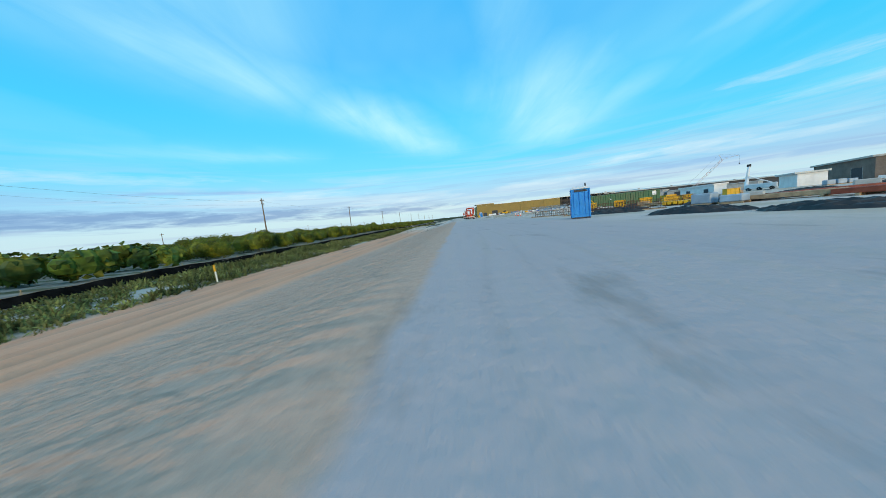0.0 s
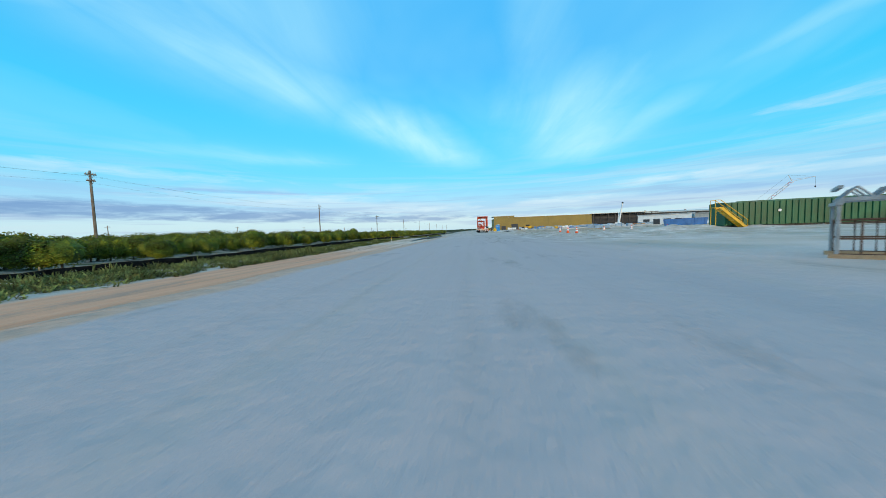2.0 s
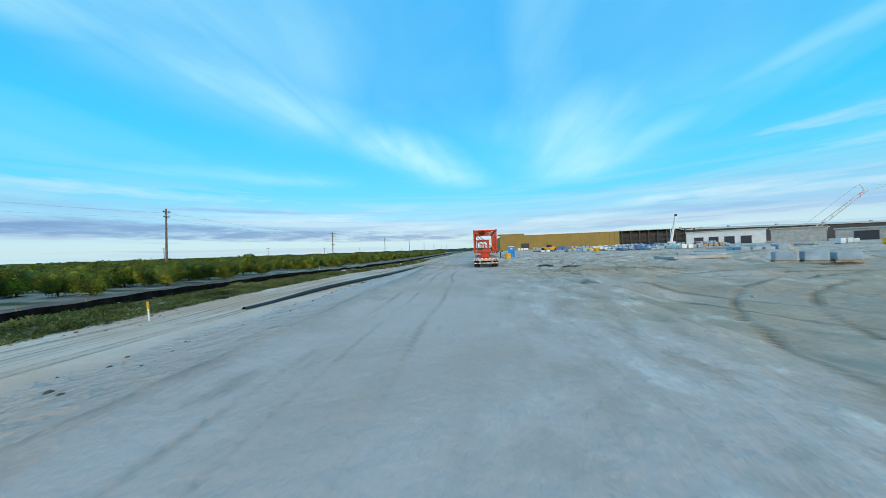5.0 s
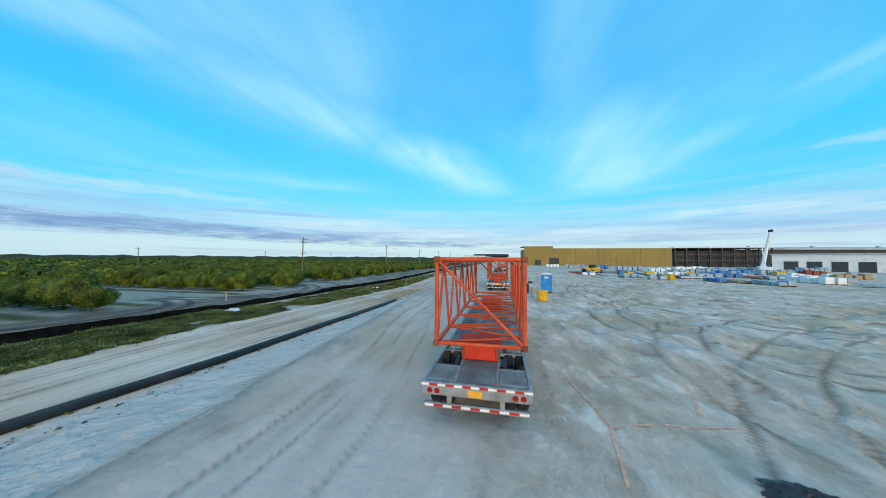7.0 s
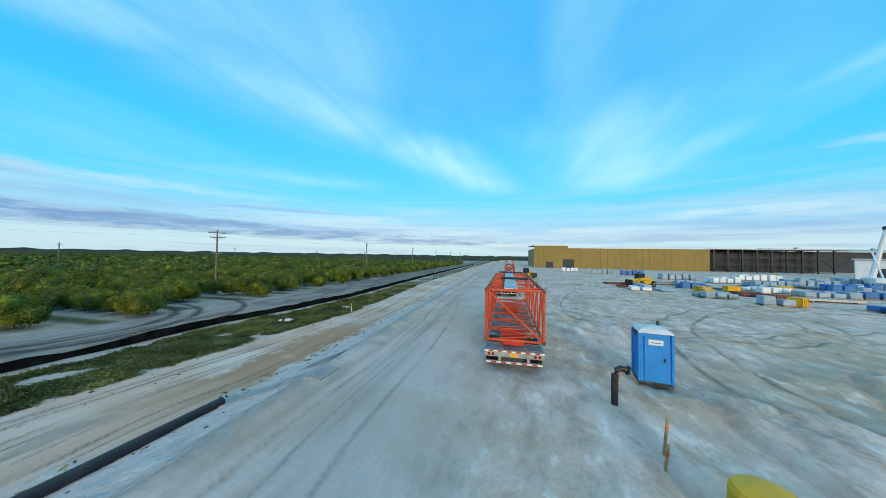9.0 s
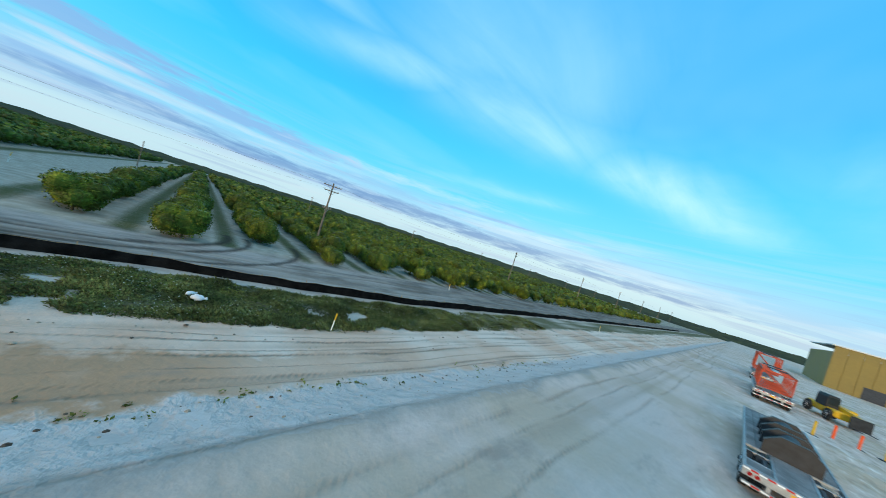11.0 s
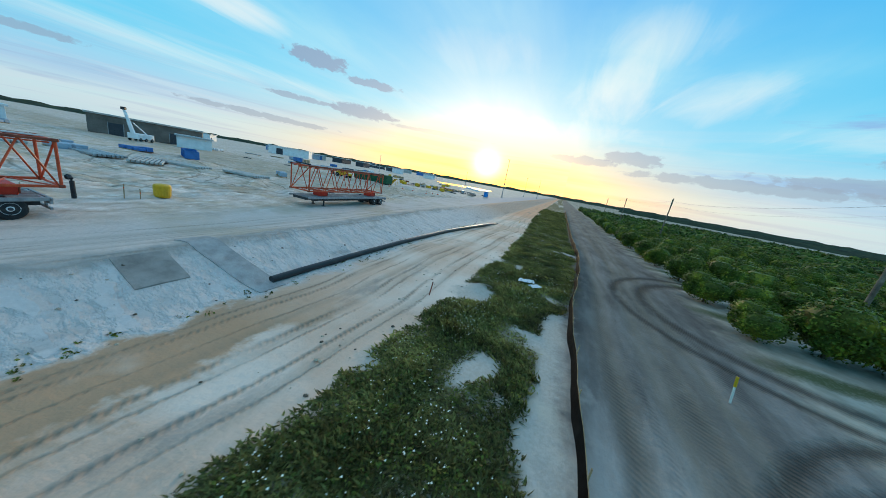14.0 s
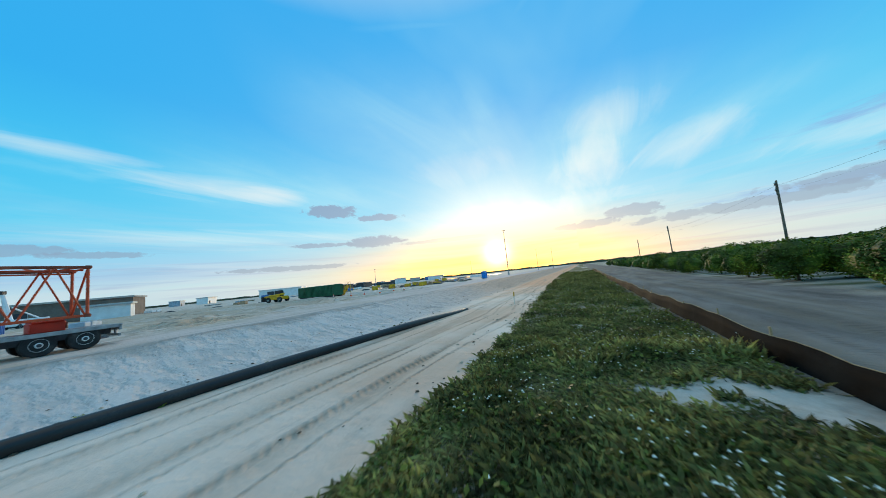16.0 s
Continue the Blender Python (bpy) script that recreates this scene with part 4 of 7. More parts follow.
def leaf_cloud(rng, count, rx, ry, rz, zc, size, lumps=7):
    """Leaf sprays on an uneven crown: a core of overlapping lobes, leaves set on and just under their skin."""
    lobes = [(0.0, 0.0, 0.0, 0.80)]
    for _ in range(lumps):
        a, b = rng.uniform(0, 6.283), rng.uniform(-0.5, 0.75)
        lobes.append((0.55 * math.cos(a) * math.sqrt(1 - b * b), 0.55 * math.sin(a) * math.sqrt(1 - b * b), 0.55 * b, rng.uniform(0.34, 0.58)))
    sh = Shape()
    made = 0
    while made < count:
        lx, ly, lz, lr = lobes[rng.randrange(len(lobes))]
        d = Vector((rng.gauss(0, 1), rng.gauss(0, 1), rng.gauss(0, 1))).normalized()
        p = Vector((lx, ly, lz)) + d * lr * rng.uniform(0.82, 1.06)
        if any((p - Vector(q[:3])).length < 0.80 * q[3] for q in lobes):
            continue
        n = (d + Vector((0, 0, 0.35)) + 0.7 * Vector((rng.gauss(0, 1), rng.gauss(0, 1), rng.gauss(0, 1)))).normalized()
        s = n.cross(Vector((rng.gauss(0, 1), rng.gauss(0, 1), rng.gauss(0, 1)))).normalized()
        t = n.cross(s)
        w, h = size * rng.uniform(0.55, 1.1), size * rng.uniform(0.8, 1.5)
        c = Vector((p.x * rx, p.y * ry, zc + p.z * rz))
        droop = n * (-0.22 * h)
        sh.add([c - s * w * 0.5, c - t * h * 0.5 + droop * 0.5, c + s * w * 0.5, c + t * h * 0.5 + droop], [(0, 1, 2, 3)])
        made += 1
    core = Shape()
    for lx, ly, lz, lr in lobes:
        n = 8
        rings = []
        for k in range(1, 5):
            th = math.pi * k / 5
            rings += [((lx + 0.84 * lr * math.sin(th) * math.cos(2 * math.pi * i / n)) * rx, (ly + 0.84 * lr * math.sin(th) * math.sin(2 * math.pi * i / n)) * ry, zc + (lz + 0.84 * lr * math.cos(th)) * rz) for i in range(n)]
        f = [(k * n + i, (k + 1) * n + i, (k + 1) * n + (i + 1) % n, k * n + (i + 1) % n) for k in range(3) for i in range(n)]
        f += [tuple(range(n)), tuple(range(4 * n - 1, 3 * n - 1, -1))]
        core.add(rings, f)
    return sh, core


def tree_trunk(rng):
    sh = Shape()
    sh.tube((0, 0, -0.1), (0.03, 0.02, 0.75), 0.085, 7, 0.065)
    for k in range(4):
        a = 1.57 * k + rng.uniform(-0.5, 0.5)
        sh.tube((0.03, 0.02, 0.65), (0.55 * math.cos(a), 0.55 * math.sin(a), 1.6), 0.05, 6, 0.02)
    return sh


LEAF_RNG = random.Random(5)
CROWNS, TRUNKS = [], []
for k in range(5):
    leaves, core = leaf_cloud(LEAF_RNG, 2300, 1.85, 1.85, 1.66, 1.32, 0.135, 10)
    both = Shape().add(core.v, core.f).add(leaves.v, leaves.f)
    CROWNS.append(mesh_of("crown", both, M_LEAF))
    TRUNKS.append(mesh_of("trunk", tree_trunk(LEAF_RNG), M_BARK))

ROW_STEP, TREE_STEP = 6.9, 2.9
ROWS_SOUTH = [104.6 - ROW_STEP * k for k in range(26)]
ROWS_NORTH = [122.4 + 6.95 * k for k in range(31)]


def tree_spots(x_from, x_to, rng):
    for row in ROWS_SOUTH + ROWS_NORTH:
        start = x_from + (0.3 if row > 113 else 0.0) - (4.5 if 135 < row < 138 else 0.0) + rng.uniform(-0.5, 0.5)
        n = int((start - x_to) / TREE_STEP)
        for k in range(n):
            if rng.random() < 0.035:
                continue
            yield start - TREE_STEP * k + rng.uniform(-0.35, 0.35), row + rng.uniform(-0.3, 0.3)


def build_grove():
    rng = random.Random(11)
    spots = list(tree_spots(GROVE_X - 2.0, -330.0, rng))
    spots.sort(key=lambda p: (p[0] - GROVE_X) ** 2 * 0.55 + max(0, abs(p[1] - 108) - 45) ** 2)
    near, rest = spots[:300], spots[300:]
    for x, y in near:
        k = rng.randrange(5)
        s = rng.uniform(0.82, 1.22)
        t = thing("orange_tree", pose(x, y, ground_at(x, y), 0, 0, rng.uniform(0, 360)) @ Matrix.Diagonal((s, s, s * rng.uniform(0.9, 1.12), 1)), "rounded dark green orange tree in a grove row", "tree", "orange trees in rows")
        part("trunk", TRUNKS[k], M_BARK, t)
        part("crown", CROWNS[k], M_LEAF, t)
    rough = []
    for k in range(6):
        a, b = leaf_cloud(rng, 62, 1.9, 1.85, 1.62, 1.42, 0.66, 4)
        v = np.array(a.v + b.v)
        rough.append((v, [f for f in a.f] + [tuple(i + len(a.v) for i in f) for f in b.f]))
    sh = Shape()
    for x, y in rest:
        if x < -150 and rng.random() < 0.45:
            continue
        v, f = rough[rng.randrange(6)]
        s, a = rng.uniform(0.85, 1.25) * (1.0 if x > -150 else 1.25), rng.uniform(0, 6.283)
        c, d = math.cos(a) * s, math.sin(a) * s
        z = float(low_of(y))
        sh.add(np.stack([x + v[:, 0] * c - v[:, 1] * d, y + v[:, 0] * d + v[:, 1] * c, z + v[:, 2] * s], -1), f)
    solo("orange_grove", sh, M_LEAF_FAR, Matrix(), "long rows of green orange trees reaching to the horizon", "grove", kind="stuff")
    # the grove and woods beyond: rounded ridges of crowns, row behind row
    sh = Shape()
    for ring, (dist, top) in enumerate(((430, 2.2), (520, 2.6), (660, 3.0), (850, 4.2), (1200, 6.0), (1700, 9.0), (2300, 13.0))):
        n = 420
        pts = []
        for i in range(n + 1):
            a = math.pi * ((0.02 + 1.42 * i / n) if dist < 800 else 2.0 * i / n)
            r = dist * (1 + 0.04 * math.sin(9 * a + ring))
            h = top * (0.72 + 0.28 * math.sin(i * 1.7 + ring) * math.sin(i * 0.37) + rng.uniform(-0.16, 0.16))
            pts.append((math.cos(a) * r - 20, math.sin(a) * r + 70, h))
        v = [(x, y, LOW) for x, y, _ in pts] + [(x * 1.012, y * 1.012, z) for x, y, z in pts] + [(x * 1.05, y * 1.05, z * 0.5 + LOW * 0.5) for x, y, z in pts]
        n += 1
        f = [(i, i + 1, n + i + 1, n + i) for i in range(n - 1)] + [(n + i, n + i + 1, 2 * n + i + 1, 2 * n + i) for i in range(n - 1)]
        sh.add(v, f)
    solo("far_woodland", sh, M_FARWOOD, Matrix(), "distant dark green woodland along the horizon", "woodland", kind="stuff")


build_grove()

# ---- weeds along the track ----


def build_weeds():
    rng = random.Random(21)
    sh, fl = Shape(), Shape()
    n = 0
    gx, gy = np.meshgrid(np.arange(-30, -10, 0.25), np.arange(-6, 167, 0.25))
    cover = weed_cover(gx, gy)
    tuft = 0.95 + 0.75 * value_noise(gx * 0.9, gy * 0.9, 31)
    while n < 60000:
        y = rng.uniform(-5, 165) if rng.random() < 0.34 else rng.uniform(84, 150)
        l = rng.uniform(-21.6, -13.7)
        wx = float(weeds_x(y))
        x = wx + (l + 14) * (wx - float(fence_x(y))) / 8
        g = cover[int((y + 6) / 0.25), int((x + 30) / 0.25)]
        if g < 0.0:
            n += 0.2
            continue
        g -= 0.92
        n += 1
        h = rng.uniform(0.07, 0.24) * (1.35 if g > 0.3 else 0.85) * (1.9 if y < 62 else 1.0) * tuft[int((y + 6) / 0.25), int((x + 30) / 0.25)]
        z = ground_at(x, y) - 0.02
        for _ in range(5):
            a = rng.uniform(0, 6.283)
            dx, dy = math.cos(a), math.sin(a)
            lean, w, k = rng.uniform(0.03, 0.15), rng.uniform(0.014, 0.040), rng.uniform(0.5, 1.0)
            px, py = x + rng.uniform(-0.17, 0.17), y + rng.uniform(-0.17, 0.17)
            sh.add([(px - dy * w, py + dx * w, z), (px + dy * w, py - dx * w, z), (px + dx * lean + dy * w * 1.2, py + dy * lean - dx * w * 1.2, z + h * k * 0.75), (px + dx * lean * 2.0, py + dy * lean * 2.0, z + h * k)], [(0, 1, 2, 3)])
        if g > -0.2 and rng.random() < 0.13:
            s = rng.uniform(0.015, 0.034)
            fl.add([(x - s, y, z + h), (x, y - s, z + h + 0.015), (x + s, y, z + h), (x, y + s, z + h + 0.015)], [(0, 1, 2, 3)])
    leafy = Shape()

    def clump(x, y, size, count):
        z = ground_at(x, y)
        for _ in range(count):
            a, r = rng.uniform(0, 6.283), size * math.sqrt(rng.random())
            p = Vector((x + r * math.cos(a), y + r * math.sin(a), z + rng.uniform(0.03, 0.9) * size * (1.1 - r / size)))
            n = Vector((rng.gauss(0, 0.6), rng.gauss(0, 0.6), 1.0)).normalized()
            u = n.cross(Vector((math.cos(a * 3), math.sin(a * 3), 0.2))).normalized()
            w = n.cross(u)
            k = rng.uniform(0.03, 0.07)
            leafy.add([p - u * k * 0.6, p - w * k, p + u * k * 0.6, p + w * k], [(0, 1, 2, 3)])

    for _ in range(5200):
        y = rng.uniform(60, 150)
        l = rng.uniform(-21.6, -14.0)
        wx = float(weeds_x(y))
        x = wx + (l + 14) * (wx - float(fence_x(y))) / 8
        g = cover[int((y + 6) / 0.25), int((x + 30) / 0.25)]
        if g > 0.35 and rng.random() < 0.35 + 0.8 * tuft[int((y + 6) / 0.25), int((x + 30) / 0.25)] - 0.5:
            clump(x, y, rng.uniform(0.16, 0.42), rng.randint(14, 34))
    for _ in range(150):
        y = rng.uniform(84, 152)
        clump(TOE_X + rng.gauss(0.35, 0.35), y, rng.uniform(0.05, 0.20), rng.randint(5, 12))
    solo("leafy_weeds", leafy, M_BROADLEAF, Matrix(), "low clumps of dark green leafy weeds on sand", "weeds", kind="stuff")
    solo("roadside_weeds", sh, M_GRASS, Matrix(), "uneven green weeds and grass along the sandy track", "weeds", kind="stuff")
    solo("weed_flowers", fl, M_FLOWER, Matrix(), "small white flowers scattered among the weeds", "flowers", kind="stuff")


build_weeds()

# ---- poles, pipe, fence, markers ----


def wood_pole(arms, label):
    t = thing("utility_pole", Matrix(), label, "utility pole", "power line beside the grove")
    part("shaft", Shape().lathe([(0.15, 0.0), (0.14, 3.0), (0.12, 7.0), (0.10, 9.6), (0.08, 9.68)], 10), M_POLE, t)
    for z, w in arms:
        arm = part("crossarm", Shape().box(-w, -0.2, z - 0.06, w, -0.1, z + 0.06, 0.015), M_POLE, t)
        for x in (-w + 0.1, -w * 0.4, w * 0.4, w - 0.1):
            part("insulator", Shape().lathe([(0.02, 0.0), (0.05, 0.03), (0.03, 0.07), (0.055, 0.10), (0.02, 0.16)], 8, (x, -0.15, z + 0.06)), M_INSUL, arm)
        for s in (-1, 1):
            part("brace", Shape().tube((s * w * 0.55, -0.12, z - 0.05), (0, -0.13, z - 0.55), 0.02, 5), M_STEEL, t)
    return t


POLES = [(-43.3, -43.0), (-43.3, 3.6), (-43.3, 50.4), (-43.1, 97.3), (-43.3, 143.5), (-44.4, 194.5), (-44.2, 241.0), (-43.9, 288.0), (-43.6, 335.0), (-43.2, 382.0), (-42.8, 429.0)]


def build_poles():
    first = wood_pole(((9.25, 0.45), (8.6, 0.36)), "weathered timber utility pole with two short crossarms")
    tall = wood_pole(((9.25, 1.25), (8.55, 1.0), (6.1, 0.65)), "weathered timber utility pole with three crossarms")
    rng = random.Random(3)
    tops = []
    for k, (x, y) in enumerate(POLES):
        m = pose(x, y, float(low_of(y)) - 0.1, rng.uniform(-1.2, 1.2), rng.uniform(-1.2, 1.2), 72 + rng.uniform(-4, 4)) @ Matrix.Diagonal((1, 1, 1.04, 1))
        if k == 4:
            tall.matrix_world = m
        elif k:
            copy_thing(first, m)
        else:
            first.matrix_world = m
        tops.append(m)
    for a, b in zip(tops, tops[1:]):
        for x, z, sag in ((-0.35, 9.45, 0.7), (0.35, 9.45, 0.75), (-0.26, 8.75, 0.9)):
            p, q = a @ Vector((x, -0.15, z)), b @ Vector((x, -0.15, z))
            pts = [p.lerp(q, i / 10) - Vector((0, 0, sag * 4 * (i / 10) * (1 - i / 10))) for i in range(11)]
            solo("overhead_wire", Shape().path(pts, 0.005, 4), M_WIRE, Matrix(), "thin sagging aluminium wire between timber poles", "wire", "overhead wires")
    # a second, far line across the grove
    second = None
    for k in range(9):
        x, y = -150.0 + k * 6, 10.0 + k * 52
        m = pose(x, y, LOW, 0, 0, 20)
        if second is None:
            second = thing("far_utility_pole", m, "slim timber pole standing far out in the grove", "utility pole", "far power line")
            part("shaft", Shape().lathe([(0.15, 0.0), (0.12, 8.6), (0.08, 8.7)], 8), M_POLE, second)
            part("crossarm", Shape().box(-0.9, -0.08, 8.1, 0.9, 0.08, 8.25), M_POLE, second)
        else:
            copy_thing(second, m)


build_poles()


def build_pipe():
    pts, rng = [], random.Random(2)
    for k in range(22):
        y = 117.4 - k * 1.9
        x = float(np.interp(y, (45, 60, 70, 78, 86, 92, 97, 104, 111, 117), (-15.2, -14.0, -13.2, -12.5, -11.9, -11.0, -10.3, -10.1, -10.0, -9.9))) + 0.10 * math.sin(k * 0.45)
        pts.append((x, y, ground_at(x, y) + 0.15 - 0.045 * max(0, k - 17)))
    t = thing("drain_pipe", Matrix(), "long black polyethylene pipe lying along the embankment foot", "pipe")
    body = part("pipe_body", Shape().path(pts, 0.18, 14, caps=False), M_HDPE, t, smooth=True)
    p, q = Vector(pts[0]), Vector(pts[1])
    # a dark plug fills the pipe end in place of its shaded inside
    part("open_end", Shape().path([p, p + (q - p).normalized() * 0.6], 0.155, 14), M_CHASSIS, t, "dark plug standing for shade in the pipe's open mouth")
    for k in range(6, 22, 5):
        a, b = Vector(pts[k]), Vector(pts[k]).lerp(Vector(pts[k - 1]), 0.05)
        part("weld_bead", Shape().path([a, b], 0.192, 14, caps=False), M_HDPE, body)


build_pipe()


def build_fence():
    rng = random.Random(8)
    t = thing("silt_fence", Matrix(), "sagging black silt fence fabric on wooden stakes", "silt fence", kind="structure")
    pts = []
    y = -20.0
    while y < 330:
        pts.append((float(fence_x(y)) + 0.05 * math.sin(y * 1.3) + rng.uniform(-0.02, 0.02), y))
        y += 0.7
    sh = Shape()
    v, f, tops = [], [], []
    for k, (x, y) in enumerate(pts):
        z = ground_at(x, y)
        h = 0.56 + 0.05 * math.sin(k * 0.31) + 0.03 * math.sin(k * 1.571) + rng.uniform(-0.015, 0.015)
        if 108 < y < 122:
            h *= 0.85 + 0.15 * math.cos(k * 0.8)
        tops.append((x - 0.035, y, z + h + 0.004))
        b = 0.03 * math.sin(k * 0.5)
        v += [(x + 0.10, y, z - 0.05), (x + b, y, z + h * 0.5), (x - 0.02, y, z + h), (x - 0.05, y, z + h - 0.01), (x + b - 0.03, y, z + h * 0.5), (x + 0.06, y, z - 0.05)]
    for k in range(len(pts) - 1):
        f += [(6 * k + i, 6 * k + 6 + i, 6 * k + 7 + i, 6 * k + 1 + i) for i in range(5)]
    sh.add(v, f)
    fabric = part("fabric", sh, M_SILT, t, smooth=True)
    # added tan strip: stands for low sunlight caught on the fabric's top edge
    part("sunlit_edge", Shape().path(tops, 0.012, 5), M_SUNLIT_EDGE, fabric, "tan strip painted as sunlight on the fabric's top edge")
    for k in range(0, len(pts), 4):
        x, y = pts[k]
        z = ground_at(x, y)
        part("stake", Shape().box(x - 0.075, y - 0.02, z - 0.05, x - 0.04, y + 0.02, z + 0.70 + rng.uniform(-0.08, 0.08)), M_STAKE, t)
    return pts


build_fence()


def build_markers():
    t = None
    rng = random.Random(4)
    for x, y, s in ((-15.9, 7.0, 1.0), (-15.8, 75.1, 1.0), (-15.3, 136.4, 1.0), (-29.5, 113.3, 1.1), (-30.7, 160.0, 1.0), (-17.4, 186.0, 1.0), (-59.0, 113.2, 1.3)):
        m = pose(x, y, ground_at(x, y) - 0.02, rng.uniform(-6, 6), rng.uniform(-6, 6), 10) @ Matrix.Diagonal((1.0, 1.0, s, 1))
        if t is None:
            t = thing("marker_post", m, "slim white marker post with a yellow cap", "marker post", "marker posts along the track")
            part("post", Shape().box(-0.035, -0.02, 0, 0.035, 0.02, 0.62, 0.006), M_MARKER, t)
            part("cap", Shape().box(-0.045, -0.03, 0.62, 0.045, 0.03, 1.0, 0.01), M_YELLOW, t, "yellow cap")
        else:
            copy_thing(t, m)


build_markers()

# ---- crane booms on trailers ----


def lattice_boom(length, w, h, bays, parent_m, label):
    """A lattice boom section: four chords, zigzag lacing on each side, end frames, a ribbed walkway and rollers on top."""
    t = thing("crane_boom_section", parent_m, label, "crane boom", "lattice booms on trailers")
    r = 0.055
    for x in (0, w):
        for z in (0, h):
            part("chord", Shape().box(x - 0.06, 0, z - 0.06, x + 0.06, length, z + 0.06, 0.02), M_ORANGE if z == 0 else M_RUST, t)
    for x in (0.24, w - 0.24):
        part("guide_rail", Shape().box(x - 0.035, 0.1, h - 0.17, x + 0.035, length - 0.1, h - 0.10, 0.012), M_ORANGE, t)
    step = length / bays
    for k in range(bays):
        y0, y1, ym = k * step, (k + 1) * step, (k + 0.5) * step
        for x in (0, w):
            part("side_lacing", Shape().tube((x, y0 + 0.06, 0), (x, ym, h), 0.04, 7), M_ORANGE, t)
            part("side_lacing", Shape().tube((x, ym, h), (x, y1 - 0.06, 0), 0.04, 7), M_ORANGE, t)
        part("bottom_lacing", Shape().tube((0, y0 + 0.05, 0), (w, ym, 0), 0.035, 7), M_ORANGE, t)
        part("bottom_lacing", Shape().tube((w, ym, 0), (0, y1 - 0.05, 0), 0.035, 7), M_ORANGE, t)
        part("top_lacing", Shape().tube((0, y0 + 0.05, h), (w, ym, h), 0.035, 7), M_ORANGE, t)
        part("top_lacing", Shape().tube((w, ym, h), (0, y1 - 0.05, h), 0.035, 7), M_ORANGE, t)
        part("top_strut", Shape().tube((0, ym, h), (w, ym, h), 0.045, 7), M_ORANGE, t)
        part("bottom_strut", Shape().tube((0, y1, 0), (w, y1, 0), 0.04, 7), M_ORANGE, t)
    for y in (0.0, length):
        for x in (0, w):
            part("end_post", Shape().tube((x, y, 0), (x, y, h), 0.06, 8), M_ORANGE, t)
            for z in (0, h):
                part("pin_lug", Shape().box(x - 0.08, y - 0.12, z - 0.08, x + 0.08, y + 0.12, z + 0.08, 0.03), M_RUST, t)
        for z in (0, h):
            part("end_strut", Shape().tube((0, y, z), (w, y, z), 0.055, 8), M_ORANGE, t)
        part("end_diagonal", Shape().tube((0, y, h), (w, y, 0), 0.045, 8), M_ORANGE, t)
    x0, n, z = 0.31 * w, 8, h + 0.062
    pw = 0.25 * w / n
    plank = part("walkway", Shape().box(x0, 0.1, z, x0 + n * pw, length - 0.1, z + 0.02), M_ALU, t, "ribbed aluminium walkway")
    for k in range(n):
        part("walkway_rib", Shape().box(x0 + (k + 0.1) * pw, 0.1, z + 0.02, x0 + (k + 0.6) * pw, length - 0.1, z + 0.045, 0.006), M_ALU, plank)
    for k, y in enumerate((0.42 * length, length - 0.25)):
        part("roller", Shape().tube(((0.22 if k == 0 else 0.10) * w, y + (0.30 if k == 0 else 0.0), h + 0.16), (0.86 * w, y - (0.20 if k == 0 else 0.0), h + 0.15), 0.065, 12), M_HOSE, t, "dark rubber roller")
    return t


def road_wheel(parent, x, y, r=0.5, side=-1):
    wheel = part("wheel", Shape().lathe([(r * 0.62, -0.13), (r * 0.9, -0.14), (r, -0.10), (r, 0.10), (r * 0.9, 0.14), (r * 0.62, 0.13)], 20, (x, y, r), "x"), M_TYRE, parent, "black tyre", smooth=False)
    s = side * 0.10
    part("rim", Shape().lathe([(r * 0.60, s), (r * 0.55, s * 1.35), (r * 0.30, s * 0.6), (r * 0.22, s * 1.5), (r * 0.08, s * 1.55)] if s > 0 else [(r * 0.08, s * 1.55), (r * 0.22, s * 1.5), (r * 0.30, s * 0.6), (r * 0.55, s * 1.35), (r * 0.60, s)], 16, (x, y, r), "x"), M_RIM, wheel, "bright metal rim")
    part("hub", Shape().lathe([(r * 0.16, s * 1.6), (r * 0.12, s * 2.1)] if s > 0 else [(r * 0.12, s * 2.1), (r * 0.16, s * 1.6)], 10, (x, y, r), "x"), M_CHASSIS, wheel)


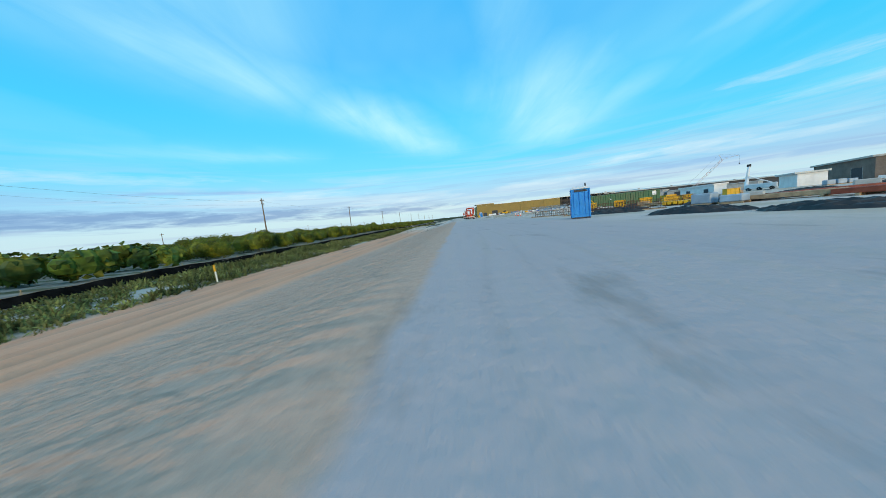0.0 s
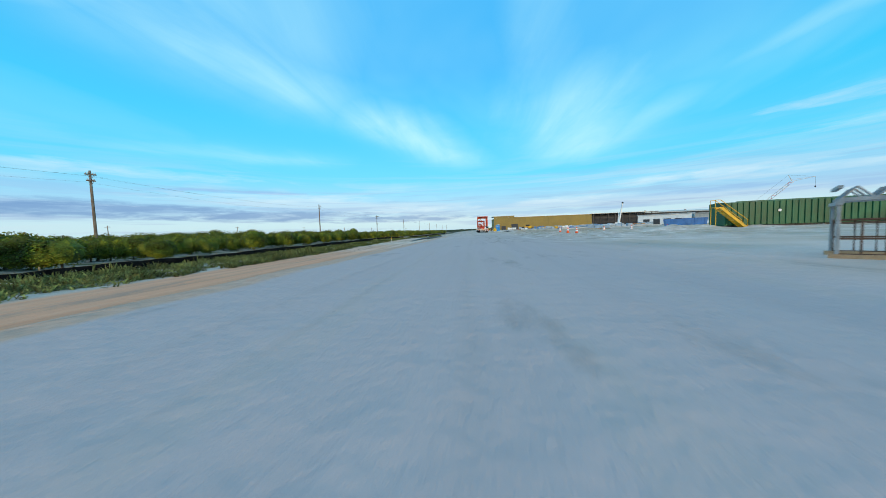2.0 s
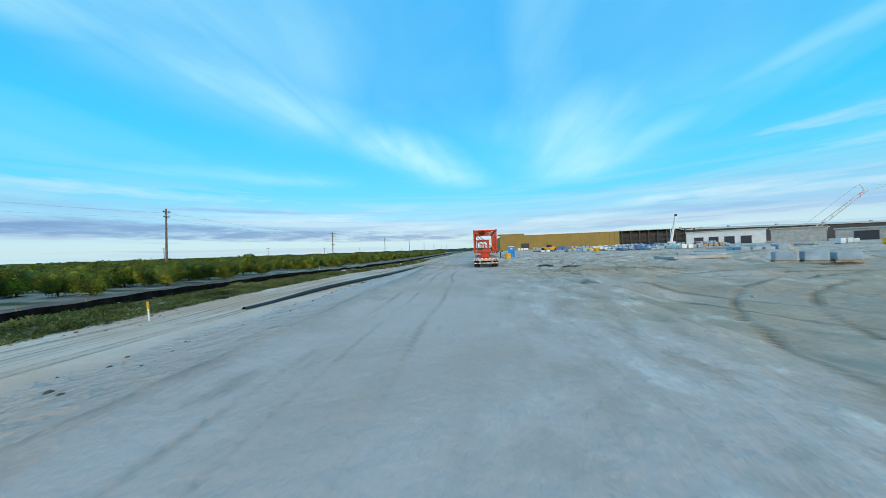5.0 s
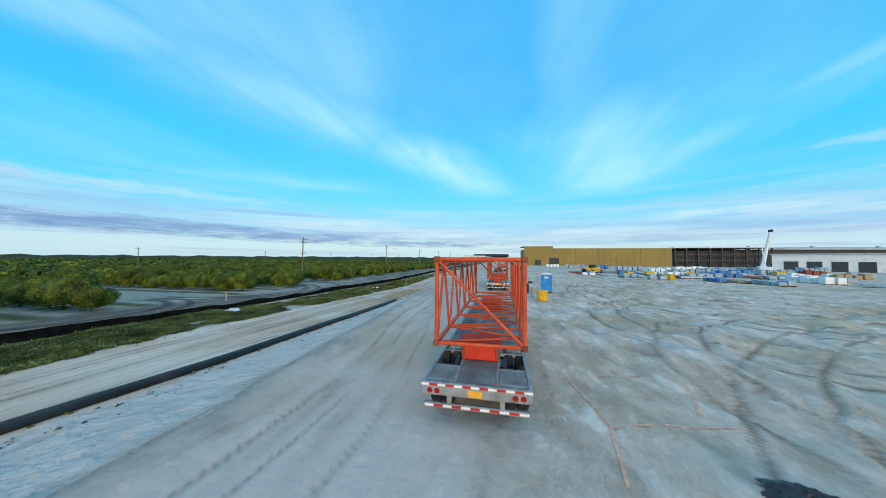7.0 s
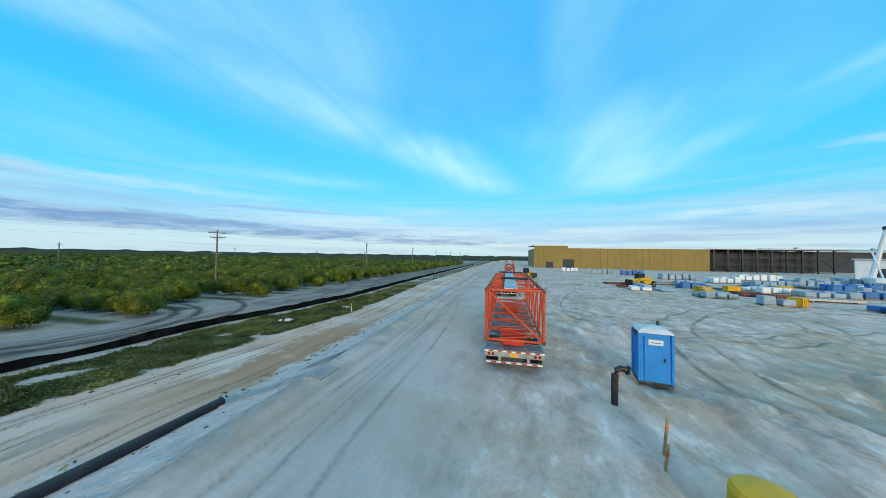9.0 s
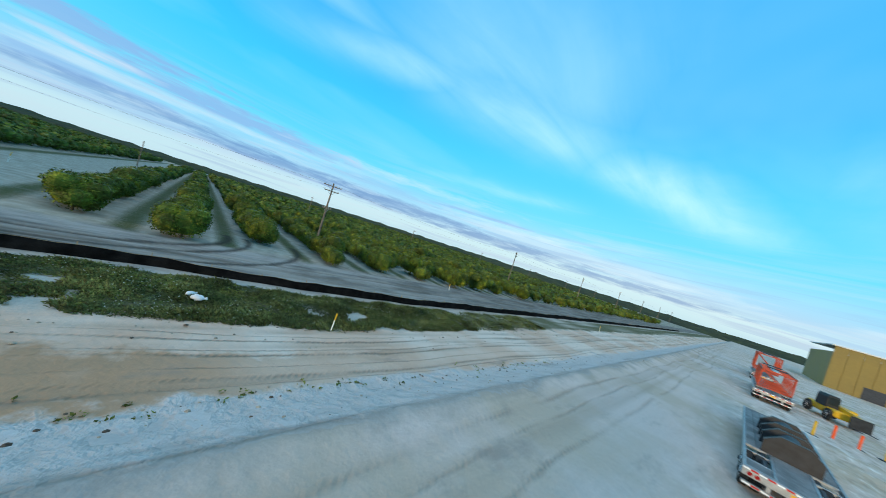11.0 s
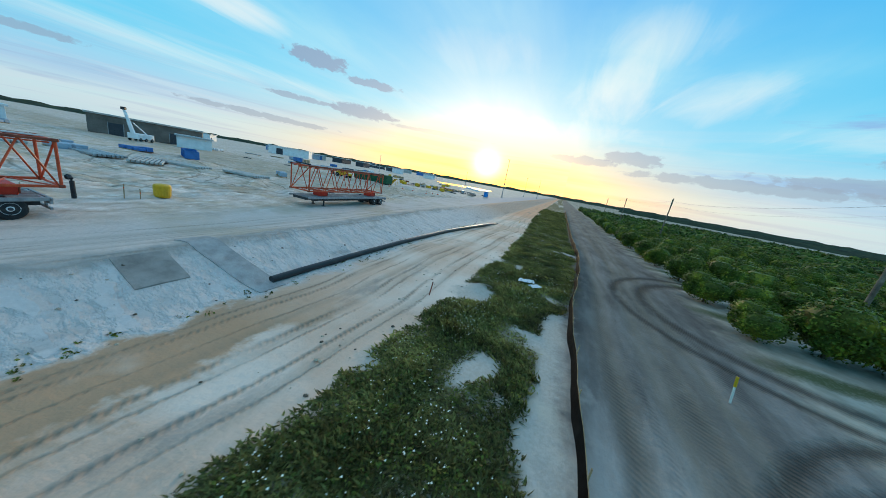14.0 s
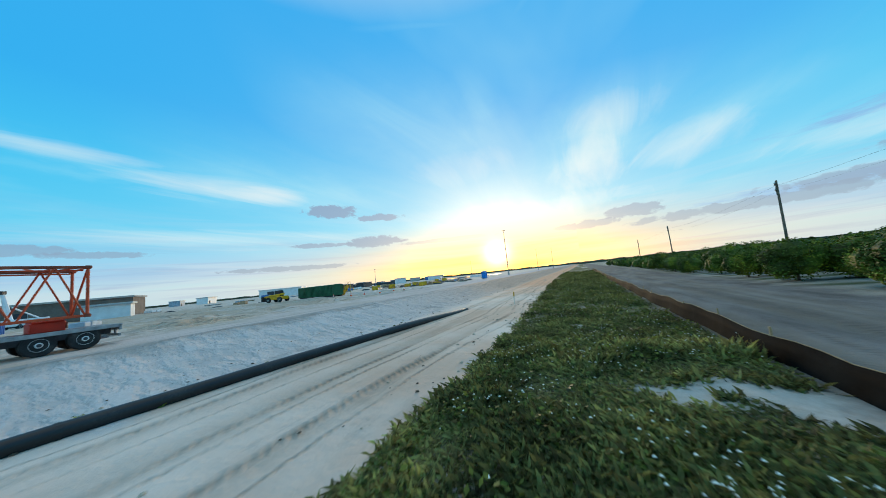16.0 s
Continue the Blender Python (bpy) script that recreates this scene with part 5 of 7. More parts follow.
def flatbed(length, m, label, wells=True, deck_z=1.0):
    """A flatbed semitrailer; rear at y = 0, nose at y = length."""
    t = thing("flatbed_trailer", m, label, "trailer", "parked trailers on the haul road")
    w = 2.6
    for x in (0.55, w - 0.67):
        part("main_beam", Shape().box(x, 0.2, deck_z - 0.45, x + 0.12, length - 1.0, deck_z - 0.06, 0.01), M_CHASSIS, t)
    for x in (0.0, w - 0.09):
        part("side_rail", Shape().box(x, 0.0, deck_z - 0.16, x + 0.09, length, deck_z + 0.015, 0.012), M_STEEL, t)
    nb, gap = 8, 0.012
    bw = (w - 0.18) / nb
    y0 = 3.4 if wells else 0.12
    for k in range(nb):
        part("deck_board", Shape().box(0.09 + k * bw + gap / 2, y0, deck_z - 0.05, 0.09 + (k + 1) * bw - gap / 2, length - 0.05, deck_z, 0.006), M_DECK, t)
    if wells:
        part("rear_deck", Shape().box(0.84, 0.1, deck_z - 0.05, w - 0.84, y0 - 0.05, deck_z - 0.005, 0.006), M_DECK, t)
        for x in (0.75, w - 0.84):
            part("deck_frame", Shape().box(x, 0.1, deck_z - 0.12, x + 0.085, y0, deck_z + 0.01, 0.01), M_STEEL, t)
        for x in (0.09, w - 0.75):
            for y in (0.12, 1.05, 2.35, y0 - 0.14):
                part("cross_member", Shape().box(x, y, deck_z - 0.10, x + 0.66, y + 0.10, deck_z, 0.01), M_STEEL, t)
            part("corner_deck", Shape().box(x, 0.22, deck_z - 0.05, x + 0.66, 1.04, deck_z - 0.01, 0.006), M_DECK, t)
    for k in range(int(length / 1.5)):
        y = 1.0 + 1.5 * k
        if y > length - 0.8:
            break
        part("outrigger", Shape().box(0.09, y, deck_z - 0.20, w - 0.09, y + 0.07, deck_z - 0.08), M_CHASSIS, t)
    for y in (1.15, 2.45) if wells else (1.6, 2.9):
        part("axle", Shape().tube((0.2, y, 0.5), (w - 0.2, y, 0.5), 0.07, 8), M_CHASSIS, t)
        for x, side in ((0.17, -1), (0.49, -1), (w - 0.49, 1), (w - 0.17, 1)):
            road_wheel(t, x, y, 0.5, side)
    for x in (0.5, w - 0.62):
        part("landing_leg", Shape().box(x, length - 2.6, 0.05, x + 0.12, length - 2.48, deck_z - 0.1, 0.01), M_CHASSIS, t)
        part("sand_shoe", Shape().box(x - 0.08, length - 2.7, 0.0, x + 0.20, length - 2.38, 0.05), M_CHASSIS, t)
    part("kingpin_plate", Shape().box(0.4, length - 1.3, deck_z - 0.3, w - 0.4, length - 0.1, deck_z - 0.06, 0.03), M_CHASSIS, t)
    # rear end
    sill = part("rear_sill", Shape().box(0.0, -0.06, deck_z - 0.30, w, 0.06, deck_z + 0.0, 0.015), M_STEEL, t)
    for k in range(13):
        x = k * w / 13
        part("reflective_strip", Shape().box(x + 0.006, -0.066, deck_z - 0.075, x + w / 13 - 0.006, -0.062, deck_z - 0.02), M_TAPE_RED if k % 2 else M_TAPE_WHITE, sill)
    for x in (0.14, 0.32, w - 0.46, w - 0.28):
        part("tail_lamp", Shape().lathe([(0.068, 0.0), (0.06, 0.02)], 12, (0, 0, 0)), M_LAMP_RED, t, "red tail lamp").matrix_local = pose(x + 0.07, -0.062, deck_z - 0.19, 90, 0, 0)
    part("plate", Shape().box(w * 0.5 - 0.17, -0.072, deck_z - 0.27, w * 0.5 + 0.16, -0.063, deck_z - 0.11), M_AMBER, t, "yellow plate with no legible characters")
    bar = part("underride_bar", Shape().box(0.06, -0.04, 0.40, w - 0.06, 0.06, 0.52, 0.012), M_STEEL, t)
    for k in range(11):
        x = 0.08 + k * (w - 0.16) / 11
        part("reflective_strip", Shape().box(x + 0.006, -0.046, 0.43, x + (w - 0.16) / 11 - 0.006, -0.042, 0.485), M_TAPE_RED if k % 2 else M_TAPE_WHITE, bar)
    for x in (0.62, w - 0.74):
        part("bar_post", Shape().box(x, -0.03, 0.5, x + 0.12, 0.05, deck_z - 0.28, 0.01), M_STEEL, t)
    return t


def cradle(m, label="red steel cradle block under a crane boom"):
    t = thing("boom_cradle", m, label, "cradle", "red cradles under the booms")
    part("block", Shape().box(0, 0, 0, 1.05, 1.0, 0.46, 0.03), M_RED, t)
    part("top_pad", Shape().box(-0.08, 0.05, 0.46, 1.13, 0.95, 0.52, 0.01), M_RED, t)
    for x in (0.0, 0.97):
        part("lug", Shape().box(x, -0.06, 0.08, x + 0.08, 0.0, 0.36, 0.01), M_RUST, t)
    return t


TX = 0.55


def build_booms():
    flatbed(13.2, pose(TX, 92.6, 0.0), "grey flatbed trailer carrying an orange crane boom section")
    lattice_boom(12.0, 2.4, 2.35, 6, pose(TX + 0.1, 93.7, 1.6), "orange-red lattice crane boom section strapped on a flatbed trailer")
    cradle(pose(TX + 0.75, 94.2, 1.01))
    cradle(pose(TX + 0.75, 102.6, 1.01))
    flatbed(13.2, pose(TX, 120.9, 0.0), "grey flatbed trailer with a second orange boom section")
    lattice_boom(12.0, 2.4, 2.15, 6, pose(TX + 0.1, 120.5, 1.55), "orange-red lattice crane boom section on the second trailer")
    cradle(pose(TX + 0.75, 121.6, 1.01))
    cradle(pose(TX + 0.75, 129.6, 1.01))
    flatbed(13.2, pose(TX - 0.4, 145.3, 0.0), "grey flatbed trailer loaded with black steel winch drums")
    for k, y in enumerate((148.6, 151.6)):
        t = thing("winch_block", pose(TX + 0.1, y, 1.0), "black steel crane winch block lying on a trailer deck", "winch", "winch blocks on a trailer")
        part("frame", Shape().prism([(0, 0), (1.6, 0), (1.6, 0.5), (1.2, 0.85), (0.4, 0.85), (0, 0.5)], 0, 0.25), M_CAB, t)
        part("frame", Shape().prism([(0, 0), (1.6, 0), (1.6, 0.5), (1.2, 0.85), (0.4, 0.85), (0, 0.5)], 1.6, 1.85), M_CAB, t)
        part("drum", Shape().tube((0.8, 0.2, 0.45), (0.8, 1.65, 0.45), 0.36, 16), M_CHASSIS, t)
        part("guard", Shape().box(0.1, 0.25, 0.0, 1.5, 1.6, 0.12, 0.02), M_STEEL, t)
    flatbed(13.2, pose(TX + 0.3, 173.0, 0.0), "grey flatbed trailer with red boom sections in the distance")
    lattice_boom(10.0, 2.2, 1.7, 5, pose(TX + 0.5, 174.0, 1.3), "red lattice boom section on a distant trailer")
    flatbed(13.2, pose(TX + 0.4, 194.0, 0.0), "distant grey flatbed trailer with a tall boom frame")
    lattice_boom(11.0, 2.4, 2.4, 5, pose(TX + 0.5, 195.0, 1.6), "tall orange lattice boom section on a far trailer")


build_booms()

# ---- yard: toilets, cones, tanks, steel, stacks ----


def portable_toilet(m, label):
    t = thing("portable_toilet", m, label, "portable toilet", "portable toilets")
    w, h = 1.14, 2.08
    sh = Shape()
    sh.add([(-w / 2, -w / 2, 0.1), (w / 2, -w / 2, 0.1), (w / 2, w / 2, 0.1), (-w / 2, w / 2, 0.1), (-w / 2 + 0.04, -w / 2 + 0.04, h), (w / 2 - 0.04, -w / 2 + 0.04, h), (w / 2 - 0.04, w / 2 - 0.04, h), (-w / 2 + 0.04, w / 2 - 0.04, h)], [(3, 2, 1, 0), (4, 5, 6, 7), (0, 1, 5, 4), (1, 2, 6, 5), (2, 3, 7, 6), (3, 0, 4, 7)])
    part("cabin", sh, M_BLUE, t)
    for sx in (-1, 1):
        for sy in (-1, 1):
            part("corner_post", Shape().box(sx * w / 2 - 0.05, sy * w / 2 - 0.05, 0.08, sx * w / 2 + 0.05, sy * w / 2 + 0.05, h, 0.02), M_BLUE, t)
    door = part("door", Shape().box(-0.40, -w / 2 - 0.035, 0.16, 0.40, -w / 2 + 0.02, 1.95, 0.015), M_BLUE, t)
    part("handle", Shape().box(0.26, -w / 2 - 0.07, 0.95, 0.33, -w / 2 - 0.035, 1.12, 0.01), M_CHASSIS, door)
    part("notice", Shape().box(-0.25, -w / 2 - 0.045, 1.62, 0.25, -w / 2 - 0.036, 1.84), M_WHITE, door, "white notice with unreadable print")
    part("notice_line", Shape().box(-0.18, -w / 2 - 0.05, 1.70, 0.18, -w / 2 - 0.046, 1.73), M_BLUEBOX, door)
    for k in range(3):
        x = -0.36 + 0.36 * k
        part("side_rib", Shape().box(w / 2 - 0.03, x - 0.09, 0.3, w / 2 + 0.03, x + 0.09, 1.85, 0.015), M_BLUE, t)
        part("side_rib", Shape().box(-w / 2 - 0.03, x - 0.09, 0.3, -w / 2 + 0.03, x + 0.09, 1.85, 0.015), M_BLUE, t)
    for s in (-1, 1):
        part("vent_grille", Shape().box(s * (w / 2 - 0.02), -0.4, 1.88, s * (w / 2 + 0.015), 0.4, 2.02, 0.005), M_CHASSIS, t)
    roof = Shape()
    v, f = [], []
    for k, (s, z) in enumerate(((0.60, h), (0.60, h + 0.06), (0.45, h + 0.16), (0.2, h + 0.21))):
        v += [(-s, -s, z), (s, -s, z), (s, s, z), (-s, s, z)]
    for k in range(3):
        f += [(4 * k + i, 4 * k + (i + 1) % 4, 4 * k + 4 + (i + 1) % 4, 4 * k + 4 + i) for i in range(4)]
    f += [(3, 2, 1, 0), (12, 13, 14, 15)]
    part("roof", roof.add(v, f), M_BLUE_ROOF, t, "pale moulded roof")
    part("vent_pipe", Shape().tube((0.3, 0.35, h), (0.3, 0.35, h + 0.38), 0.05, 8), M_CHASSIS, t)
    part("skid", Shape().box(-0.6, -0.6, 0.0, -0.42, 0.6, 0.1, 0.02), M_CHASSIS, t)
    part("skid", Shape().box(0.42, -0.6, 0.0, 0.6, 0.6, 0.1, 0.02), M_CHASSIS, t)
    return t


portable_toilet(pose(6.3, 13.8, 0.0, 0, 0, -108), "bright blue portable toilet with pale roof on the bare yard")
portable_toilet(pose(7.6, 121.8, 0.0, 0, 0, -10), "bright blue portable toilet beside a yellow bin")


def traffic_cone(m):
    t = thing("traffic_cone", m, "orange traffic cone with two white reflective collars", "traffic cone", "cones in the yard")
    part("base", Shape().box(-0.20, -0.20, 0.0, 0.20, 0.20, 0.045, 0.015), M_CONE, t)
    part("body", Shape().lathe([(0.16, 0.045), (0.145, 0.09), (0.05, 0.70), (0.035, 0.72)], 16), M_CONE, t)
    part("collar", Shape().lathe([(0.1145, 0.30), (0.0915, 0.45)], 16), M_TAPE_WHITE, t, "white reflective collar")
    part("collar", Shape().lathe([(0.0845, 0.52), (0.0685, 0.62)], 16), M_TAPE_WHITE, t, "white reflective collar")
    return t


CONES = ((10.6, 59.3), (10.4, 55.6), (10.25, 52.4), (15.2, 58.0), (18.3, 58.2), (22.4, 58.6))
first_cone = None
for k, (x, y) in enumerate(CONES):
    m = pose(x, y, ground_at(x, y) - 0.01, 0, 0, 17 * k)
    if first_cone is None:
        first_cone = traffic_cone(m)
    else:
        copy_thing(first_cone, m)


def green_tank(m):
    """A ribbed roll-off tank: long side at x = w, stairs standing before it at one end."""
    t = thing("storage_tank", m, "dark green ribbed steel storage tank with yellow stairs", "storage tank")
    L, w, h = 13.2, 2.4, 2.55
    part("tank_body", Shape().prism([(0, 0.25), (w, 0.25), (w, h - 0.08), (w * 0.5, h), (0, h - 0.08)], 0, L), M_GREEN, t)
    for k in range(29):
        y = 0.12 + k * (L - 0.24) / 28
        for x0, x1 in ((-0.08, 0.0), (w, w + 0.08)):
            part("rib", Shape().box(x0, y - 0.07, 0.3, x1, y + 0.07, h - 0.12, 0.02), M_GREEN, t)
    for x in (0.25, w - 0.4):
        part("skid", Shape().box(x, 0, 0.0, x + 0.15, L, 0.25, 0.02), M_CHASSIS, t)
    part("top_rail", Shape().box(w - 0.06, 0.9, h - 0.06, w + 0.04, L, h + 0.02), M_GREEN, t)
    panel = part("number_panel", Shape().box(w + 0.085, L - 1.4, h - 0.95, w + 0.10, L - 0.7, h - 0.2), M_WHITE, t, "white panel with illegible marks")
    for z in (0.42, 0.68):
        part("panel_bar", Shape().box(w + 0.10, L - 1.28, h - z - 0.06, w + 0.104, L - 0.82, h - z), M_CHASSIS, panel)
    part("round_plate", Shape().lathe([(0.13, 0.0), (0.13, 0.02)], 12), M_WHITE, t, "round white plate").matrix_local = pose(w + 0.085, 4.2, 1.55, 0, 90, 0)
    part("end_flange", Shape().box(0.3, L, 0.6, w - 0.3, L + 0.06, 1.5, 0.02), M_WHITE, t)
    stairs = part("stairs", Shape().box(w + 0.15, -1.3, 2.0, w + 0.95, -0.75, 2.06, 0.01), M_YELLOW, t, "yellow steel stairs")
    for x in (w + 0.15, w + 0.89):
        part("stringer", Shape().add([(x, 1.35, 0.0), (x, 1.05, 0.0), (x, -1.0, 2.0), (x, -0.7, 2.06), (x + 0.06, 1.35, 0.0), (x + 0.06, 1.05, 0.0), (x + 0.06, -1.0, 2.0), (x + 0.06, -0.7, 2.06)], [(0, 1, 2, 3), (7, 6, 5, 4), (0, 4, 5, 1), (1, 5, 6, 2), (2, 6, 7, 3), (3, 7, 4, 0)]), M_YELLOW, stairs)
        part("handrail", Shape().path([(x + 0.03, 1.25, 0.1), (x + 0.03, 1.25, 0.75), (x + 0.03, -0.9, 2.75), (x + 0.03, -1.3, 2.75), (x + 0.03, -1.3, 2.0)], 0.03, 6), M_YELLOW, stairs)
        part("leg", Shape().tube((x + 0.03, -1.25, 0.0), (x + 0.03, -1.25, 2.0), 0.035, 6), M_YELLOW, stairs)
    for k in range(8):
        y, z = 1.1 - k * 0.25, 0.2 + k * 0.235
        part("tread", Shape().box(w + 0.2, y - 0.13, z, w + 0.9, y + 0.13, z + 0.04), M_YELLOW, stairs)
        part("kick_plate", Shape().box(w + 0.2, y - 0.14, z - 0.19, w + 0.9, y - 0.12, z), M_YELLOW, stairs)
    return t


green_tank(pose(25.0, 56.2, 0.0, 0, 0, -98))


def rebar_cage(length, w, h, m, label):
    """A cage of reinforcing bars: long bars held by hoops."""
    t = thing("rebar_cage", m, label, "rebar cage", "rebar cages")
    for z in (0.05, h * 0.5, h):
        for x in (0, w):
            part("long_bar", Shape().tube((x, 0, z), (x, length, z), 0.016, 5), M_REBAR, t)
    n = int(length / 0.22)
    for k in range(n + 1):
        y = k * length / n
        part("hoop", Shape().path([(0, y, 0.0), (0, y, h), (w, y, h), (w, y, 0.0)], 0.014, 5), M_REBAR, t)
    for x in (0, w):
        part("sole_timber", Shape().box(x - 0.05, -0.1, -0.03, x + 0.05, length + 0.1, 0.05), M_WOOD, t)
    return t


rebar_cage(3.9, 0.8, 0.64, pose(7.1, 29.0, 0.02, 0, 0, -133.5), "low rusty rebar cage on timbers over bare sand")
rebar_cage(8.0, 0.9, 0.8, pose(8.6, 22.6, 0.02, 0, 0, -130), "long rusty rebar cage lying in the yard")
rebar_cage(7.0, 1.0, 0.85, pose(13.5, 29.5, 0.02, 0, 0, -75), "rusty rebar cage beside steel frames")
rebar_cage(6.0, 1.0, 0.9, pose(18.0, 22.0, 0.02, 0, 0, -50), "rusty rebar cage among yellow forms")


def steel_frame(length, w, h, m):
    t = thing("steel_frame", m, "open galvanised steel roof frame on thin legs", "steel frame")
    for k in range(5):
        y = k * length / 4
        for x in (0, w):
            part("leg", Shape().box(x - 0.025, y - 0.025, 0, x + 0.025, y + 0.025, h, 0.006), M_STEEL, t)
        part("truss_chord", Shape().box(-0.1, y - 0.04, h, w + 0.1, y + 0.04, h + 0.06), M_STEEL, t)
        part("truss_chord", Shape().box(-0.1, y - 0.03, h + 0.28, w + 0.1, y + 0.03, h + 0.33), M_STEEL, t)
    for x in (0, w * 0.5, w):
        part("purlin", Shape().box(x - 0.04, 0, h + 0.06, x + 0.04, length, h + 0.12), M_STEEL, t)
        for k in range(12):
            y = k * length / 12
            part("web_bar", Shape().tube((x, y, h + 0.09), (x, y + length / 24, h + 0.3), 0.018, 5), M_STEEL, t)
            part("web_bar", Shape().tube((x, y + length / 24, h + 0.3), (x, y + length / 12, h + 0.09), 0.018, 5), M_STEEL, t)
    return t


steel_frame(4.1, 0.96, 0.92, pose(7.1 + 0.11, 29.0 + 0.13, 0.0, 0, 0, -133.5))


def form_box(m, s=(1.5, 1.1, 1.0), mat=None, label="yellow steel concrete form standing on the ground"):
    t = thing("concrete_form", m, label, "concrete form", "yellow forms in the yard")
    mat = mat or M_YELLOW
    x, y, z = s
    part("shell", Shape().box(0, 0, 0.08, x, y, z, 0.02), mat, t)
    for k in range(4):
        a = k * x / 3
        part("stiffener", Shape().box(a - 0.04, -0.06, 0.05, a + 0.04, 0.0, z + 0.02, 0.01), mat, t)
        part("stiffener", Shape().box(a - 0.04, y, 0.05, a + 0.04, y + 0.06, z + 0.02, 0.01), mat, t)
    part("lip", Shape().box(-0.06, -0.08, z, x + 0.06, y + 0.08, z + 0.06, 0.01), mat, t)
    for b in (0.05, y - 0.15):
        part("runner", Shape().box(0, b, 0, x, b + 0.1, 0.08), M_WOOD, t)
    return t


FRM = random.Random(31)
for x, y in ((17.6, 30.6), (20.6, 30.2), (23.2, 29.8), (26.0, 33.5), (30.0, 36.0), (33.0, 32.5), (15.8, 34.5)):
    form_box(pose(x, y, 0.0, 0, 0, FRM.uniform(-30, 30)), (FRM.uniform(1.1, 1.6), FRM.uniform(0.9, 1.2), FRM.uniform(0.8, 1.1)))


def liner_heap(m, sx, sy, h, seed, label="crumpled black plastic liner heaped on the sand"):
    rng = random.Random(seed)
    n, k = 26, 16
    v, f = [], []
    for j in range(k + 1):
        for i in range(n + 1):
            u, w = i / n * 2 - 1, j / k * 2 - 1
            e = max(0.0, 1 - (abs(u) ** 2.2 + abs(w) ** 2.2))
            z = h * (e ** 0.6) * (0.45 + 0.55 * abs(math.sin(u * 7 + seed + 2 * math.sin(w * 5)))) + rng.uniform(-0.25, 0.25) * h * 0.35 * (e > 0)
            v.append((u * sx * (1 + 0.12 * math.sin(w * 6 + seed)), w * sy * (1 + 0.16 * math.sin(u * 5 + seed)), max(z, 0.0) - 0.02 * (e == 0)))
    for j in range(k):
        for i in range(n):
            a = j * (n + 1) + i
            f.append((a, a + 1, a + n + 2, a + n + 1))
    return solo("plastic_liner", Shape().add(v, f), M_LINER, m, label, "plastic liner", "heaps of black liner")


for k, (x, y, sx, sy, h, rz) in enumerate(((9.0, 7.2, 2.0, 0.5, 0.35, -60), (9.7, 2.4, 2.0, 0.5, 0.30, -75), (10.2, 17.0, 2.2, 0.6, 0.35, -55), (13.5, 22.0, 2.5, 0.6, 0.4, -55), (7.6, 91.6, 0.75, 0.40, 0.16, -25), (10.5, 92.5, 1.25, 0.28, 0.12, -6), (14.5, 30.5, 2.2, 0.5, 0.35, -30))):
    liner_heap(pose(x, y, ground_at(x, y) + 0.02, 0, 0, rz), sx, sy, h, k)


def skip(m, mat, label, L=5.5, w=2.3, h=1.5):
    t = thing("skip_container", m, label, "container", "open containers in the yard")
    outer = [(0, 0.15), (L, 0.15), (L + 0.25, h), (-0.25, h)]
    part("side_panel", Shape().add([(x, 0, z) for x, z in outer] + [(x, 0.08, z) for x, z in outer], [(0, 1, 2, 3), (7, 6, 5, 4), (0, 4, 5, 1), (1, 5, 6, 2), (2, 6, 7, 3), (3, 7, 4, 0)]), mat, t)
    part("side_panel", Shape().add([(x, w - 0.08, z) for x, z in outer] + [(x, w, z) for x, z in outer], [(0, 1, 2, 3), (7, 6, 5, 4), (0, 4, 5, 1), (1, 5, 6, 2), (2, 6, 7, 3), (3, 7, 4, 0)]), mat, t)
    part("end_panel", Shape().add([(0, 0.08, 0.15), (0, w - 0.08, 0.15), (-0.25, w - 0.08, h), (-0.25, 0.08, h), (0.08, 0.08, 0.15), (0.08, w - 0.08, 0.15), (-0.17, w - 0.08, h), (-0.17, 0.08, h)], [(0, 1, 2, 3), (7, 6, 5, 4), (0, 4, 5, 1), (1, 5, 6, 2), (2, 6, 7, 3), (3, 7, 4, 0)]), mat, t)
    part("end_panel", Shape().add([(L, 0.08, 0.15), (L, w - 0.08, 0.15), (L + 0.25, w - 0.08, h), (L + 0.25, 0.08, h), (L - 0.08, 0.08, 0.15), (L - 0.08, w - 0.08, 0.15), (L + 0.17, w - 0.08, h), (L + 0.17, 0.08, h)], [(3, 2, 1, 0), (4, 5, 6, 7), (1, 5, 4, 0), (2, 6, 5, 1), (3, 7, 6, 2), (0, 4, 7, 3)]), mat, t)
    part("floor_plate", Shape().box(0, 0.08, 0.12, L, w - 0.08, 0.2), mat, t)
    for k in range(6):
        x = 0.3 + k * (L - 0.6) / 5
        part("rib", Shape().box(x - 0.06, -0.07, 0.15, x + 0.06, 0.0, h), mat, t)
        part("rib", Shape().box(x - 0.06, w, 0.15, x + 0.06, w + 0.07, h), mat, t)
    for y in (0.3, w - 0.45):
        part("skid", Shape().box(0, y, 0, L, y + 0.15, 0.12), M_CHASSIS, t)
    return t


skip(pose(43.0, 92.5, 0.0, 0, 0, -22), M_BLUEBOX, "blue steel container on the churned yard", 3.4, 2.0, 1.55)
skip(pose(46.3, 91.1, 0.0, 0, 0, -20), M_BLUEBOX, "blue steel container beside a second one", 3.4, 2.0, 1.65)

